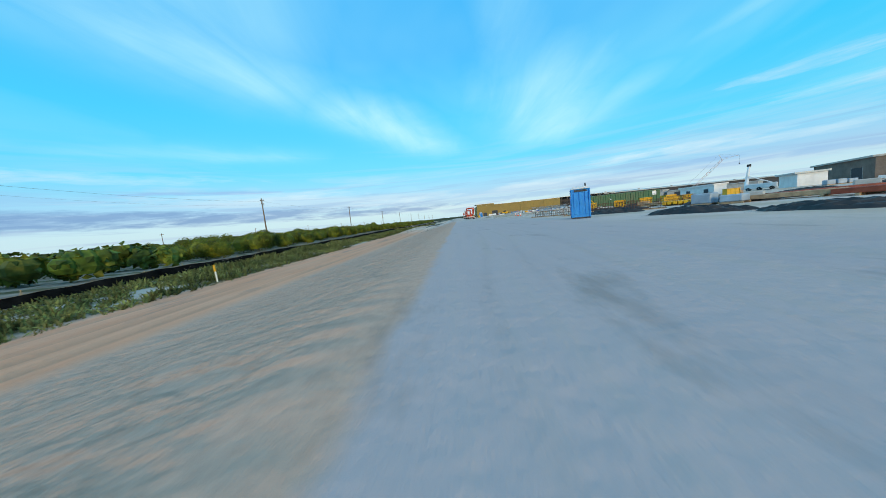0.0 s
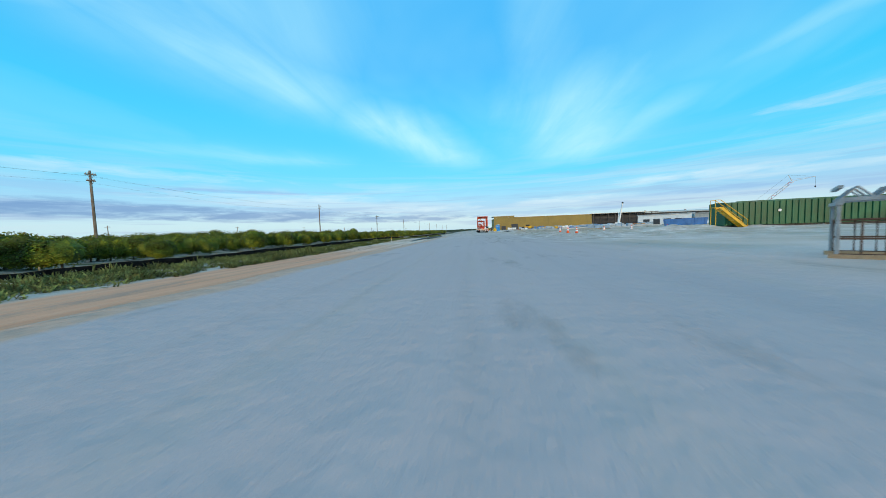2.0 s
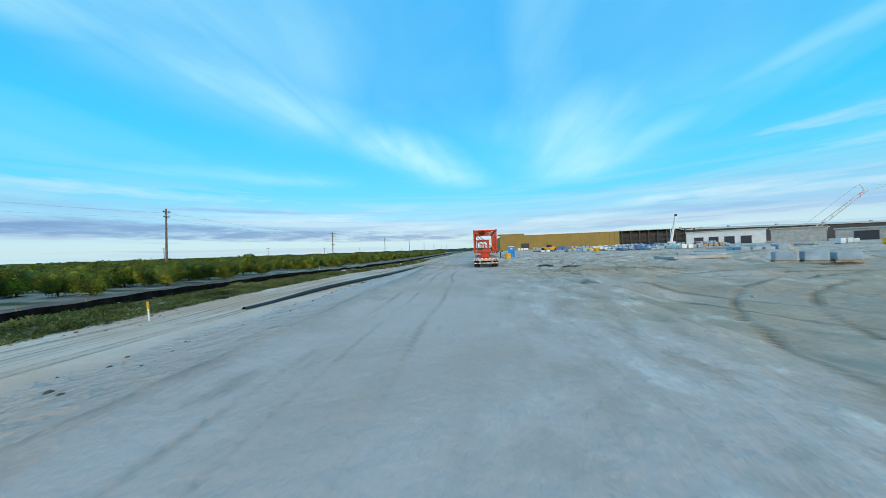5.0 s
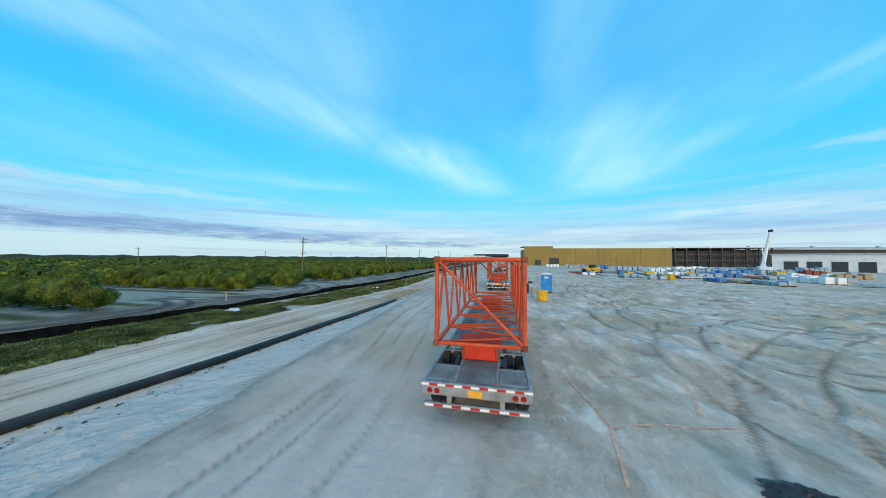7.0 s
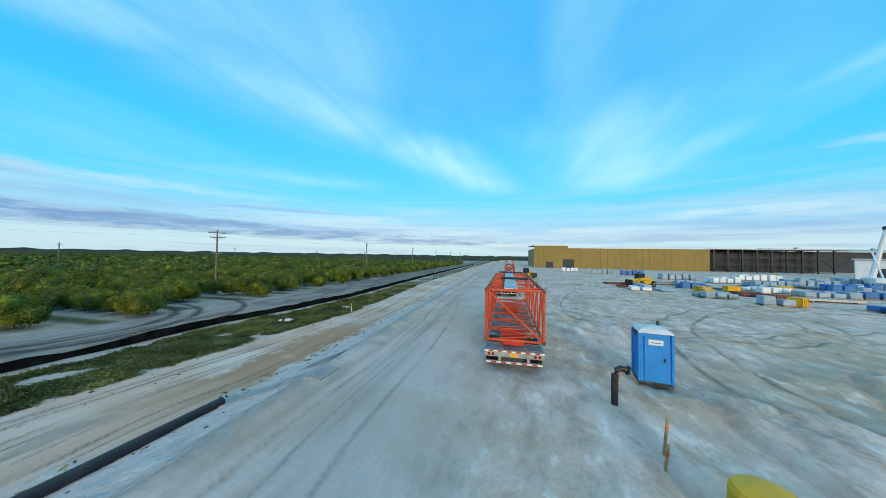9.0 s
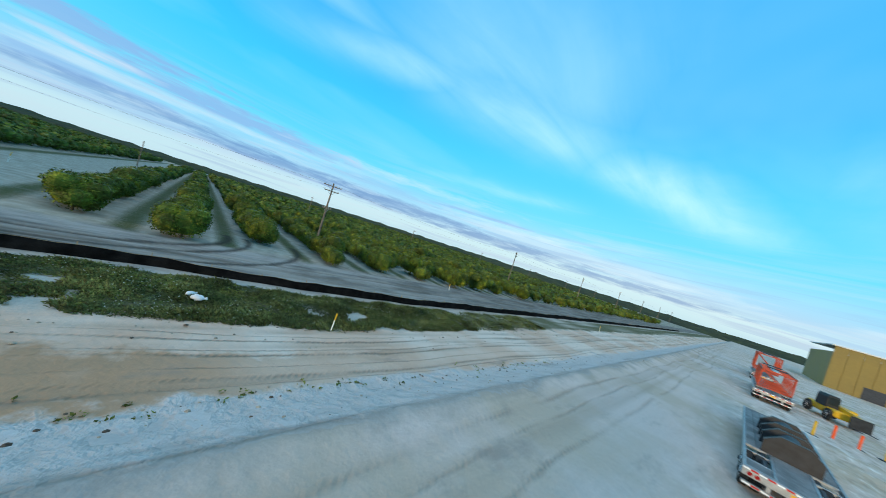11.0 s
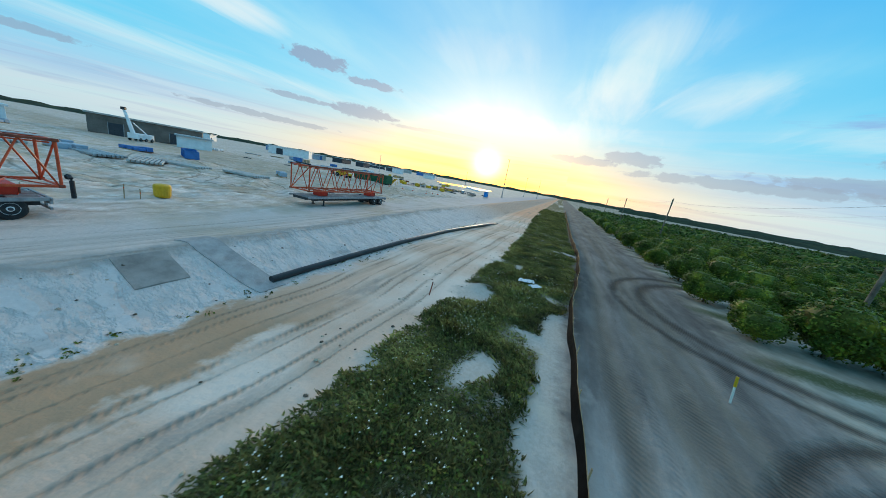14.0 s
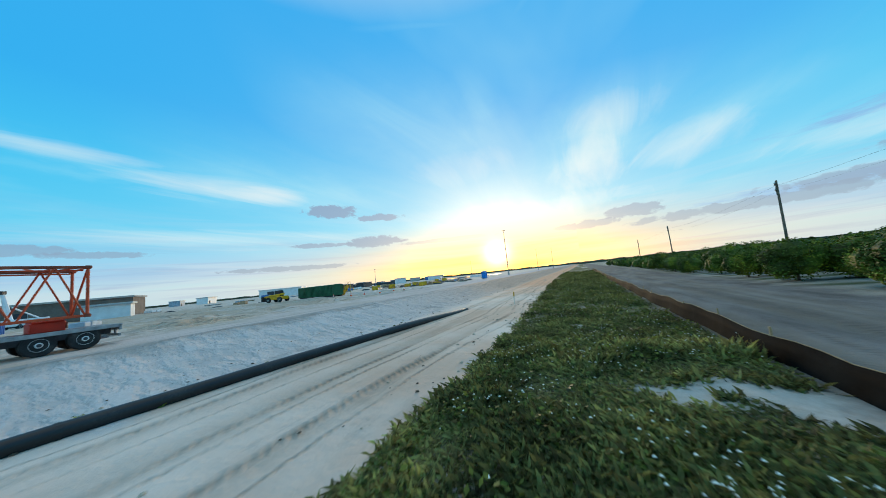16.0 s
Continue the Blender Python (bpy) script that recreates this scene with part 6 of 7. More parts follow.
# yellow bin, standpipe and posts by the second toilet
t = thing("yellow_bin", pose(6.15, 114.3, 0.0, 0, 0, 12), "rounded yellow plastic bin on the sand", "bin")
part("tub", Shape().lathe([(0.42, 0.0), (0.50, 0.15), (0.52, 0.85), (0.46, 0.95), (0.2, 1.0)], 18), M_YELLOW, t)
part("band", Shape().lathe([(0.535, 0.55), (0.535, 0.62)], 18), M_YELLOW, t)
t = thing("standpipe", pose(5.2, 118.9, 0.0), "black standpipe with an elbow outlet", "standpipe")
part("riser", Shape().tube((0, 0, 0), (0, 0, 1.15), 0.11, 10), M_CAB, t)
part("elbow", Shape().path([(0, 0, 1.1), (0.05, 0, 1.28), (0.2, 0, 1.36), (0.38, 0, 1.32)], 0.10, 10), M_CAB, t)
part("flange", Shape().tube((0.38, 0, 1.32), (0.44, 0, 1.30), 0.16, 12), M_CAB, t)
for k, (x, y) in enumerate(((5.6, 116.6), (5.9, 120.6), (5.3, 115.9))):
    t = thing("survey_stake", pose(x, y, 0.0, 3, 4, 0), "thin wooden survey stake in the sand", "stake", "survey stakes")
    part("stake_bar", Shape().box(-0.03, -0.02, 0, 0.03, 0.02, 1.0 - 0.15 * k), M_STAKE, t)
    part("ribbon", Shape().box(-0.035, -0.025, 0.7 - 0.15 * k, 0.035, 0.025, 0.78 - 0.15 * k), M_CONE, t, "orange ribbon")


def pallet_stack(m, mat, nx, ny, s, label, tarp=False):
    t = thing("pallet_stack", m, label, "pallet stack", "wrapped pallets in the yard")
    rng = random.Random(nx * 7 + ny)
    for i in range(nx):
        for j in range(ny):
            h = s * rng.uniform(0.75, 1.15)
            x, y = i * 1.5 + rng.uniform(-0.1, 0.1), j * 1.4 + rng.uniform(-0.1, 0.1)
            load = part("load", Shape().box(x, y, 0.14, x + 1.2, y + 1.1, h, 0.06), mat, t)
            part("pallet", Shape().box(x - 0.02, y - 0.02, 0.0, x + 1.22, y + 0.1, 0.14), M_WOOD, load)
            part("pallet", Shape().box(x - 0.02, y + 1.0, 0.0, x + 1.22, y + 1.12, 0.14), M_WOOD, load)
    return t


STK = random.Random(17)
for k, (x, y, mat, nx, ny, s) in enumerate(((40, 190, M_GREYBOX, 5, 2, 1.4), (46, 182, M_WHITE, 4, 2, 1.3), (48, 174, M_GREYBOX, 6, 2, 1.3), (56, 170, M_BLUEBOX, 4, 2, 1.2), (58, 178, M_GREYBOX, 5, 3, 1.5), (66, 172, M_GREYBOX, 5, 2, 1.4), (52, 162, M_GREYBOX, 4, 1, 0.9), (36, 205, M_BLUEBOX, 4, 2, 1.5), (28, 212, M_GREYBOX, 5, 2, 1.5), (60, 196, M_WHITE, 6, 2, 1.6), (72, 186, M_GREYBOX, 5, 2, 1.6), (80, 178, M_RUST, 3, 2, 1.2), (70, 160, M_WOOD, 4, 2, 1.0), (76, 164, M_GREYBOX, 3, 2, 1.2), (22, 222, M_WHITE, 4, 1, 1.5), (90, 190, M_GREYBOX, 5, 2, 1.6), (38, 108, M_GREYBOX, 4, 2, 0.9), (50, 96, M_BLUEBOX, 3, 2, 0.8))):
    pallet_stack(pose(x, y, 0.0, 0, 0, STK.uniform(-15, 15)), mat, nx, ny, s, {M_GREYBOX: "blue-grey wrapped pallet loads standing in rows", M_WHITE: "white wrapped pallet loads standing in rows", M_BLUEBOX: "blue crated loads standing in rows", M_RUST: "rust-red bundled loads on pallets", M_WOOD: "bare timber bundles on pallets"}[mat])


def plank_pile(m, n, L, label, mat):
    t = thing("beam_pile", m, label, "beam pile", "piles of beams")
    for k in range(n):
        part("beam", Shape().box(0, k * 0.42, 0.14, L, k * 0.42 + 0.3, 0.42, 0.02), mat, t)
    for x in (L * 0.15, L * 0.85):
        part("bearer", Shape().box(x, -0.1, 0, x + 0.15, n * 0.42, 0.14), M_WOOD, t)
    return t


plank_pile(pose(21.0, 94.5, 0.0, 0, 0, 8), 7, 6.0, "pale concrete beams stacked on timber bearers", M_CONC)
plank_pile(pose(27.5, 99.0, 0.0, 0, 0, 15), 6, 7.0, "pale concrete beams lying in a row", M_CONC)
plank_pile(pose(33.0, 106.0, 0.0, 0, 0, 5), 8, 8.0, "long grey steel beams stacked flat", M_STEEL)
plank_pile(pose(41.0, 112.0, 0.0, 0, 0, 0), 6, 8.0, "long pale beams stacked flat", M_CONC)
plank_pile(pose(19.0, 20.0, 0.0, 0, 0, 40), 6, 4.0, "yellow formwork beams stacked flat", M_YELLOW)


def telehandler(m, label):
    t = thing("telehandler", m, label, "telehandler", "yellow site machines")
    part("chassis", Shape().box(-0.9, -2.2, 0.55, 0.9, 2.0, 1.25, 0.12), M_YELLOW, t)
    cab = part("cab", Shape().prism([(-0.95, 1.2), (-0.05, 1.2), (-0.05, 2.3), (-0.2, 2.45), (-0.85, 2.45), (-0.95, 2.2)], -0.9, 0.6), M_CAB, t)
    part("windscreen", Shape().box(-0.85, -0.92, 1.5, -0.12, -0.905, 2.25), M_GLASS, cab)
    part("engine_cover", Shape().box(0.25, -1.6, 1.25, 0.9, 0.9, 1.65, 0.08), M_YELLOW, t)
    part("arm", Shape().add([(0.0, 1.8, 1.5), (0.22, 1.8, 1.5), (0.22, -3.4, 1.1), (0.0, -3.4, 1.1), (0.0, 1.8, 1.85), (0.22, 1.8, 1.85), (0.22, -3.4, 1.4), (0.0, -3.4, 1.4)], [(3, 2, 1, 0), (4, 5, 6, 7), (0, 1, 5, 4), (1, 2, 6, 5), (2, 3, 7, 6), (3, 0, 4, 7)]), M_YELLOW, t)
    part("carriage", Shape().box(-0.6, -3.6, 0.3, 0.8, -3.45, 1.4, 0.02), M_CAB, t)
    for x in (-0.4, 0.5):
        part("fork", Shape().box(x, -4.7, 0.3, x + 0.12, -3.6, 0.36), M_CAB, t)
    for y in (-1.5, 1.4):
        for x, s in ((-0.95, -1), (0.95, 1)):
            road_wheel(t, x, y, 0.58, s)
    return t


telehandler(pose(6.6, 181.8, 0.0, 0, 0, 20), "yellow telehandler parked beside the trailers")
telehandler(pose(26.0, 167.0, 0.0, 0, 0, -60), "yellow telehandler parked among wrapped pallets")
telehandler(pose(37.0, 60.0, 0.0, 0, 0, 100), "yellow telehandler parked behind the green tank")
for k, (x, y) in enumerate(((5.1, 168.0), (6.3, 168.3), (3.9, 165.6), (7.4, 168.2))):
    t = thing("barrier_post", pose(x, y, 0.0, 0, 0, 10 * k), "orange and yellow barrier post on a base", "barrier post", "barrier posts")
    part("pole", Shape().tube((0, 0, 0.05), (0, 0, 1.1), 0.08, 8), M_CONE if k < 2 else M_YELLOW, t)
    part("foot", Shape().box(-0.25, -0.25, 0, 0.25, 0.25, 0.06, 0.01), M_CAB, t)

# sprayed layout lines on the sand
LINES = (((4.6, 91.4), (5.0, 93.4), (4.6, 96.2)), ((5.0, 93.4), (7.0, 94.0), (8.2, 94.2)), ((5.6, 96.6), (7.4, 97.2)), ((7.5, 94.6), (8.0, 95.6)), ((9.0, 55.5), (9.4, 58.0)))
for pts in LINES:
    sh = Shape()
    v, f = [], []
    dense = [Vector((*a, 0)).lerp(Vector((*b, 0)), i / 8) for a, b in zip(pts, pts[1:]) for i in range(9)]
    for p, q in zip(dense, dense[1:] + dense[-1:]):
        d = (q - p).normalized() if (q - p).length > 1e-6 else Vector((0, 1, 0))
        n = Vector((-d.y, d.x, 0)) * 0.036
        v += [(p.x + n.x, p.y + n.y, ground_at(p.x + n.x, p.y + n.y) + 0.012), (p.x - n.x, p.y - n.y, ground_at(p.x - n.x, p.y - n.y) + 0.012)]
    f = [(2 * i, 2 * i + 1, 2 * i + 3, 2 * i + 2) for i in range(len(dense) - 1)]
    solo("layout_line", sh.add(v, f), M_PAINTLINE, Matrix(), "faded orange layout line sprayed on the sand", "marking", "layout lines", kind="structure")

# the crowded part of the yard before the hall
YRD = random.Random(83)
for k in range(54):
    x, y = YRD.uniform(20, 72), YRD.uniform(134, 176)
    if y < 127 + 0.5 * (60 - x) or abs(x - 26) + abs(y - 167) < 6:
        continue
    m = pose(x, y, 0.0, 0, 0, YRD.choice([0, 8, -12, 90]) + YRD.uniform(-6, 6))
    kind = YRD.random()
    if kind < 0.5:
        mat = YRD.choice([M_GREYBOX, M_GREYBOX, M_BLUEBOX, M_WHITE, M_GREYBOX])
        pallet_stack(m, mat, YRD.randint(2, 5), YRD.randint(1, 2), YRD.uniform(0.6, 1.15), {M_GREYBOX: "blue-grey wrapped pallet loads among stacked beams", M_BLUEBOX: "blue crated loads among stacked beams", M_WHITE: "white wrapped pallet loads among stacked beams"}[mat])
    elif kind < 0.84:
        plank_pile(m, YRD.randint(3, 7), YRD.uniform(3, 7), "beams stacked flat between pallet loads", YRD.choice([M_CONC, M_STEEL, M_GREYBOX, M_WOOD, M_RUST]))
    elif kind < 0.92:
        form_box(m, (YRD.uniform(1.2, 2.4), 1.1, YRD.uniform(0.7, 1.1)))
    else:
        liner_heap(m, YRD.uniform(1, 2.2), 0.7, 0.3, k)

# low steel, timber and torn liner round the forms
LOW_RNG = random.Random(29)
for k in range(30):
    x, y = LOW_RNG.uniform(13, 48), LOW_RNG.uniform(6, 34)
    if x < 10 + 0.25 * y:
        continue
    m = pose(x, y, 0.0, 0, 0, LOW_RNG.uniform(-80, -20))
    kind = LOW_RNG.random()
    if kind < 0.40:
        plank_pile(m, LOW_RNG.randint(3, 6), LOW_RNG.uniform(2.5, 6), "weathered beams stacked among rebar and liner", LOW_RNG.choice([M_WOOD, M_RUST, M_CONC, M_CAB, M_WOOD]))
    elif kind < 0.58:
        rebar_cage(LOW_RNG.uniform(2.5, 5), 0.9, 0.6, m, "short rusty rebar cage among beams")
    elif kind < 0.8:
        liner_heap(m, LOW_RNG.uniform(1.2, 2.6), 0.7, 0.45, 40 + k)
    else:
        pallet_stack(m, LOW_RNG.choice([M_WOOD, M_GREYBOX, M_CONC]), LOW_RNG.randint(1, 3), 1, LOW_RNG.uniform(0.5, 0.9), "small pallet loads among beams and liner")

# more loose stock across the open yard
CLU = random.Random(77)
for k in range(46):
    x, y = CLU.uniform(24, 105), CLU.uniform(-30, 150)
    if (22 < x < 41 and 44 < y < 70) or (28 < x < 78 and 66 < y < 116) or (82 < x < 112 and 60 < y < 92):
        continue
    m = pose(x, y, 0.0, 0, 0, CLU.uniform(-40, 40))
    kind = CLU.random()
    if kind < 0.30:
        pallet_stack(m, CLU.choice([M_GREYBOX, M_BLUEBOX, M_WOOD, M_WHITE]), CLU.randint(2, 4), CLU.randint(1, 2), CLU.uniform(0.7, 1.3), "pallet loads standing on bare marl")
    elif kind < 0.60:
        plank_pile(m, CLU.randint(4, 8), CLU.uniform(4, 9), "beams stacked flat on bare marl", CLU.choice([M_CONC, M_STEEL, M_WOOD, M_GREYBOX]))
    elif kind < 0.75:
        form_box(m, (CLU.uniform(1.2, 2.4), 1.1, CLU.uniform(0.8, 1.2)))
    elif kind < 0.88:
        skip(m, CLU.choice([M_BLUEBOX, M_GREYBOX]), "open steel container standing on bare marl", CLU.uniform(4, 6), 2.2, CLU.uniform(1.2, 1.9))
    else:
        liner_heap(m, CLU.uniform(1, 2.5), 0.7, 0.3, k)

# ---- buildings beyond the yard ----


def rib_wall(parent, x0, x1, y, z0, z1, step, mat, name="wall_panel"):
    n = max(1, int((x1 - x0) / step))
    for k in range(n):
        a, b = x0 + k * (x1 - x0) / n, x0 + (k + 1) * (x1 - x0) / n
        part(name, Shape().box(a + 0.02, y, z0, b - 0.02, y + 0.2, z1, 0.02), mat, parent)


def build_hall():
    t = thing("industrial_hall", pose(14.8, 258.0, 0.0) @ Matrix.Diagonal((1.15, 1, 0.95, 1)), "long ochre metal industrial hall with an unfinished dark bay", "industrial building")
    rib_wall(t, 0, 14, 0, 0.0, 11.6, 2.0, M_OCHRE)
    rib_wall(t, 14, 66, 0.6, 0.0, 10.4, 2.6, M_OCHRE)
    part("core", Shape().box(0.1, 0.9, 0, 66, 40, 10.0), M_OCHRE, t)
    part("roof", Shape().add([(-0.4, -0.3, 11.6), (14.3, -0.3, 11.6), (14.3, 40, 12.2), (-0.4, 40, 12.2), (-0.4, -0.3, 11.9), (14.3, -0.3, 11.9), (14.3, 40, 12.5), (-0.4, 40, 12.5)], [(3, 2, 1, 0), (4, 5, 6, 7), (0, 1, 5, 4), (1, 2, 6, 5), (2, 3, 7, 6), (3, 0, 4, 7)]), M_ROOF, t)
    part("roof", Shape().add([(14.3, 0.3, 10.4), (66.4, 0.3, 10.4), (66.4, 40, 11.6), (14.3, 40, 11.6), (14.3, 0.3, 10.7), (66.4, 0.3, 10.7), (66.4, 40, 11.9), (14.3, 40, 11.9)], [(3, 2, 1, 0), (4, 5, 6, 7), (0, 1, 5, 4), (1, 2, 6, 5), (2, 3, 7, 6), (3, 0, 4, 7)]), M_WHITE, t)
    # flat dark panel on the wall stands for the shade inside the door
    part("loading_door", Shape().box(12.0, -0.06, 0.0, 16.5, 0.02, 4.6), M_DARKBLD, t, "open loading door drawn as a dark panel of inside shade")
    part("side_door", Shape().box(5.0, -0.06, 0.0, 8.0, 0.0, 3.2), M_DARKBLD, t)
    # the open steel bay
    bay = part("open_bay", Shape().box(66.6, 8.0, 0, 104, 38, 9.8), M_DARKBLD, t, "dark unfinished steel bay")
    for k in range(9):
        x = 67.0 + k * 4.6
        part("column", Shape().box(x, 0.4, 0, x + 0.5, 0.9, 10.2), M_CAB, bay)
        part("brace", Shape().tube((x + 0.2, 0.65, 2.0 + (k % 2) * 5), (x + 4.8, 0.65, 7.0 - (k % 2) * 5), 0.12, 6), M_CAB, bay)
    for z in (3.4, 6.8, 10.2):
        part("girt", Shape().box(66.6, 0.3, z, 108, 0.7, z + 0.35), M_CAB, bay)
    part("bay_roof", Shape().box(66.4, 0.2, 10.5, 108.0, 40, 10.9), M_ROOF, t)
    part("long_roof", Shape().add([(108, 20, 10.2), (330, 60, 11.0), (330, 90, 12.5), (108, 45, 12.0), (108, 20, 11.0), (330, 60, 11.8), (330, 90, 13.3), (108, 45, 12.8)], [(3, 2, 1, 0), (4, 5, 6, 7), (0, 1, 5, 4), (1, 2, 6, 5), (2, 3, 7, 6), (3, 0, 4, 7)]), M_ROOF, t)
    part("long_wall", Shape().add([(108, 22, 0), (330, 62, 0), (330, 66, 0), (108, 26, 0), (108, 22, 10.3), (330, 62, 11.1), (330, 66, 11.1), (108, 26, 10.3)], [(3, 2, 1, 0), (4, 5, 6, 7), (0, 1, 5, 4), (1, 2, 6, 5), (2, 3, 7, 6), (3, 0, 4, 7)]), M_DARKBLD, t)
    for k in range(5):
        x = 114 + k * 31
        part("roof_vent", Shape().box(x, 30 + 0.18 * (x - 108), 12.0, x + 1.2, 31.2 + 0.18 * (x - 108), 12.9, 0.05), M_STEEL, t)


build_hall()


def low_building(m, w, d, h, doors, mat, label, roof=None, flat=True):
    t = thing("site_building", m, label, "building", "low buildings round the yard")
    part("wall", Shape().box(0, 0, 0, w, d, h, 0.03), mat, t)
    part("roof", Shape().box(-0.4, -0.6, h, w + 0.4, d + 0.4, h + 0.45, 0.04), roof or M_ROOF, t)
    for x, a, b in doors:
        # each opening is a dark panel painted as the shade indoors
        o = part("opening", Shape().box(x, -0.05, 0.02, x + a, 0.01, b), M_DARKBLD, t)
        part("frame", Shape().box(x - 0.12, -0.07, 0.02, x, 0.0, b + 0.12), M_STEEL, o)
        part("frame", Shape().box(x + a, -0.07, 0.02, x + a + 0.12, 0.0, b + 0.12), M_STEEL, o)
    return t


low_building(pose(102.5, 217, 0.0, 0, 0, -41.8), 26, 12, 5.8, [(3 + 5.2 * k, 3.2, 3.4) for k in range(4)], M_WHITE, "white low garage building with dark open doors")
low_building(pose(123, 199, 0.0, 0, 0, -48), 14, 12, 5.4, [], M_CONC, "pale concrete wall block beside the garage", M_CONC)
low_building(pose(133.5, 187, 0.0, 0, 0, -52), 40, 14, 4.2, [(4, 5, 3.4)], M_CONC, "long pale metal shed in the far yard")
low_building(pose(168, 119, 0.0, 0, 0, -75), 8, 8, 7.0, [], M_WHITE, "tall pale plant building far across the yard")
low_building(pose(170.2, 111, 0.0, 0, 0, -75), 7, 8, 9.2, [(1, 2, 7), (4, 2, 7)], M_DARKBLD, "tall dark plant tower far across the yard")
low_building(pose(172.1, 104, 0.0, 0, 0, -75), 7, 8, 7.8, [], M_CONC, "pale grey plant block far across the yard")
low_building(pose(106, 86.6, 0.0, 0, 0, 241), 25, 12, 5.2, [(4, 3, 3.4), (17, 4, 3.2)], M_RAWBLD, "dark unfinished concrete building across the yard", M_CONC)
low_building(pose(85, 76, 0.0, 0, 0, 245), 8, 5, 3.2, [], M_WHITE, "white shed beside the unfinished building")
low_building(pose(93.2, 121.5, 0.0, 0, 0, 263), 19, 4, 3.4, [(4, 2.2, 2.2), (14, 2.2, 2.2)], M_WHITE, "long white concrete wall building across the yard", M_WHITE)
low_building(pose(174, -18, 0.0, 0, 0, 218), 26, 14, 5.0, [(5, 4, 4)], M_WHITE, "white tent-like hall far beyond the yard", M_WHITE)
FARB = random.Random(41)
for k in range(22):
    a = radians(FARB.uniform(100, 172))
    r = FARB.uniform(170, 420)
    x, y = math.sin(a) * r, math.cos(a) * r + 40
    low_building(pose(x, y, 0.0, 0, 0, FARB.uniform(-80, -20)), FARB.uniform(8, 24), FARB.uniform(6, 12), FARB.uniform(2.6, 5.0), [(2, 2.5, 2.4)], FARB.choice([M_WHITE, M_CONC, M_GREYBOX, M_BLUEBOX, M_DARKBLD]), "low site cabin far across the yard")


def crawler_crane(m, reach, height, label):
    t = thing("crawler_crane", m, label, "crane", "cranes in the far yard")
    for x in (-2.6, 1.6):
        part("track", Shape().prism([(x, 0.3), (x + 0.2, 0.0), (x + 0.8, 0.0), (x + 1.0, 0.3), (x + 1.0, 0.9), (x, 0.9)], -4, 4), M_CAB, t)
    part("house", Shape().box(-1.7, -4.2, 1.0, 1.7, 2.0, 3.4, 0.2), M_RED, t)
    part("counterweight", Shape().box(-1.9, -5.2, 1.1, 1.9, -4.2, 3.0, 0.1), M_CAB, t)
    part("cab", Shape().box(0.6, 2.0, 1.2, 1.8, 3.4, 3.0, 0.1), M_GLASS, t)
    foot, tip = Vector((0, 2.0, 1.8)), Vector((0, reach, height))
    ax = (tip - foot).normalized()
    side, upn = Vector((1, 0, 0)), Vector((1, 0, 0)).cross(ax)
    n = 18
    for sx in (-1, 1):
        for su in (-1, 1):
            part("boom_chord", Shape().tube(foot + 0.9 * (sx * side + su * upn), tip + 0.7 * (sx * side + su * upn), 0.12, 5), M_CRANE, t)
    for k in range(n):
        p, q = foot.lerp(tip, k / n), foot.lerp(tip, (k + 1) / n)
        s = 1 if k % 2 else -1
        for sx in (-1, 1):
            part("boom_lacing", Shape().tube(p + 0.85 * (sx * side + s * upn), q + 0.85 * (sx * side - s * upn), 0.07, 4), M_CRANE if k % 6 < 4 else M_RED, t)
        part("boom_lacing", Shape().tube(p + 0.85 * (s * side + upn), q + 0.85 * (-s * side + upn), 0.07, 4), M_CRANE, t)
    jib = tip + Vector((0, reach * 0.42, height * 0.07))
    for sx in (-1, 1):
        part("jib_chord", Shape().tube(tip + 0.5 * sx * side, jib, 0.12, 5), M_CRANE, t)
    part("jib_chord", Shape().tube(tip + Vector((0, 0, 1.4)), jib, 0.1, 5), M_CRANE, t)
    mast = tip + Vector((0, -2.0, 5.0))
    part("jib_mast", Shape().tube(tip, mast, 0.25, 5), M_CRANE, t)
    part("stay", Shape().tube(mast, jib, 0.06, 4), M_WIRE, t)
    part("stay", Shape().tube(mast, Vector((0, -4.0, 3.5)), 0.06, 4), M_WIRE, t)
    part("hoist_rope", Shape().tube(jib, jib - Vector((0, 0, 7)), 0.06, 4), M_WIRE, t)
    part("hook", Shape().lathe([(0.2, 0.0), (0.5, 0.4), (0.3, 1.2)], 8, tuple(jib - Vector((0, 0, 8)))), M_CAB, t)
    return t


crawler_crane(pose(222, 290, 0.0, 0, 0, -122), 27.0, 29.5, "white lattice crawler crane with its boom raised over the far yard")


def drill_mast(m, h, label):
    t = thing("drill_rig", m, label, "drill rig", "rigs and masts in the yard")
    part("carrier", Shape().box(-1.2, -3.5, 0.6, 1.2, 3.0, 2.0, 0.1), M_WHITE, t)
    for y in (-2.5, 0.0, 2.2):
        for x, s in ((-1.1, -1), (1.1, 1)):
            road_wheel(t, x, y, 0.5, s)
    part("mast", Shape().tube((0, 2.7, 1.8), (1.7, 2.3, h), 0.5, 8, 0.3), M_WHITE, t)
    part("mast_head", Shape().box(1.3, 1.9, h - 0.2, 2.2, 2.8, h + 0.5, 0.1), M_CAB, t)
    part("strut", Shape().tube((0, -2.5, 2.0), (0, 2.4, h * 0.6), 0.15, 6), M_WHITE, t)
    return t


drill_mast(pose(75.5, 184.0, 0.0, 0, 0, -30), 12.2, "white drill rig with an upright mast")
drill_mast(pose(87.0, 83.0, 0.0, 0, 0, 40), 7.6, "white rig with a leaning mast before the unfinished building")

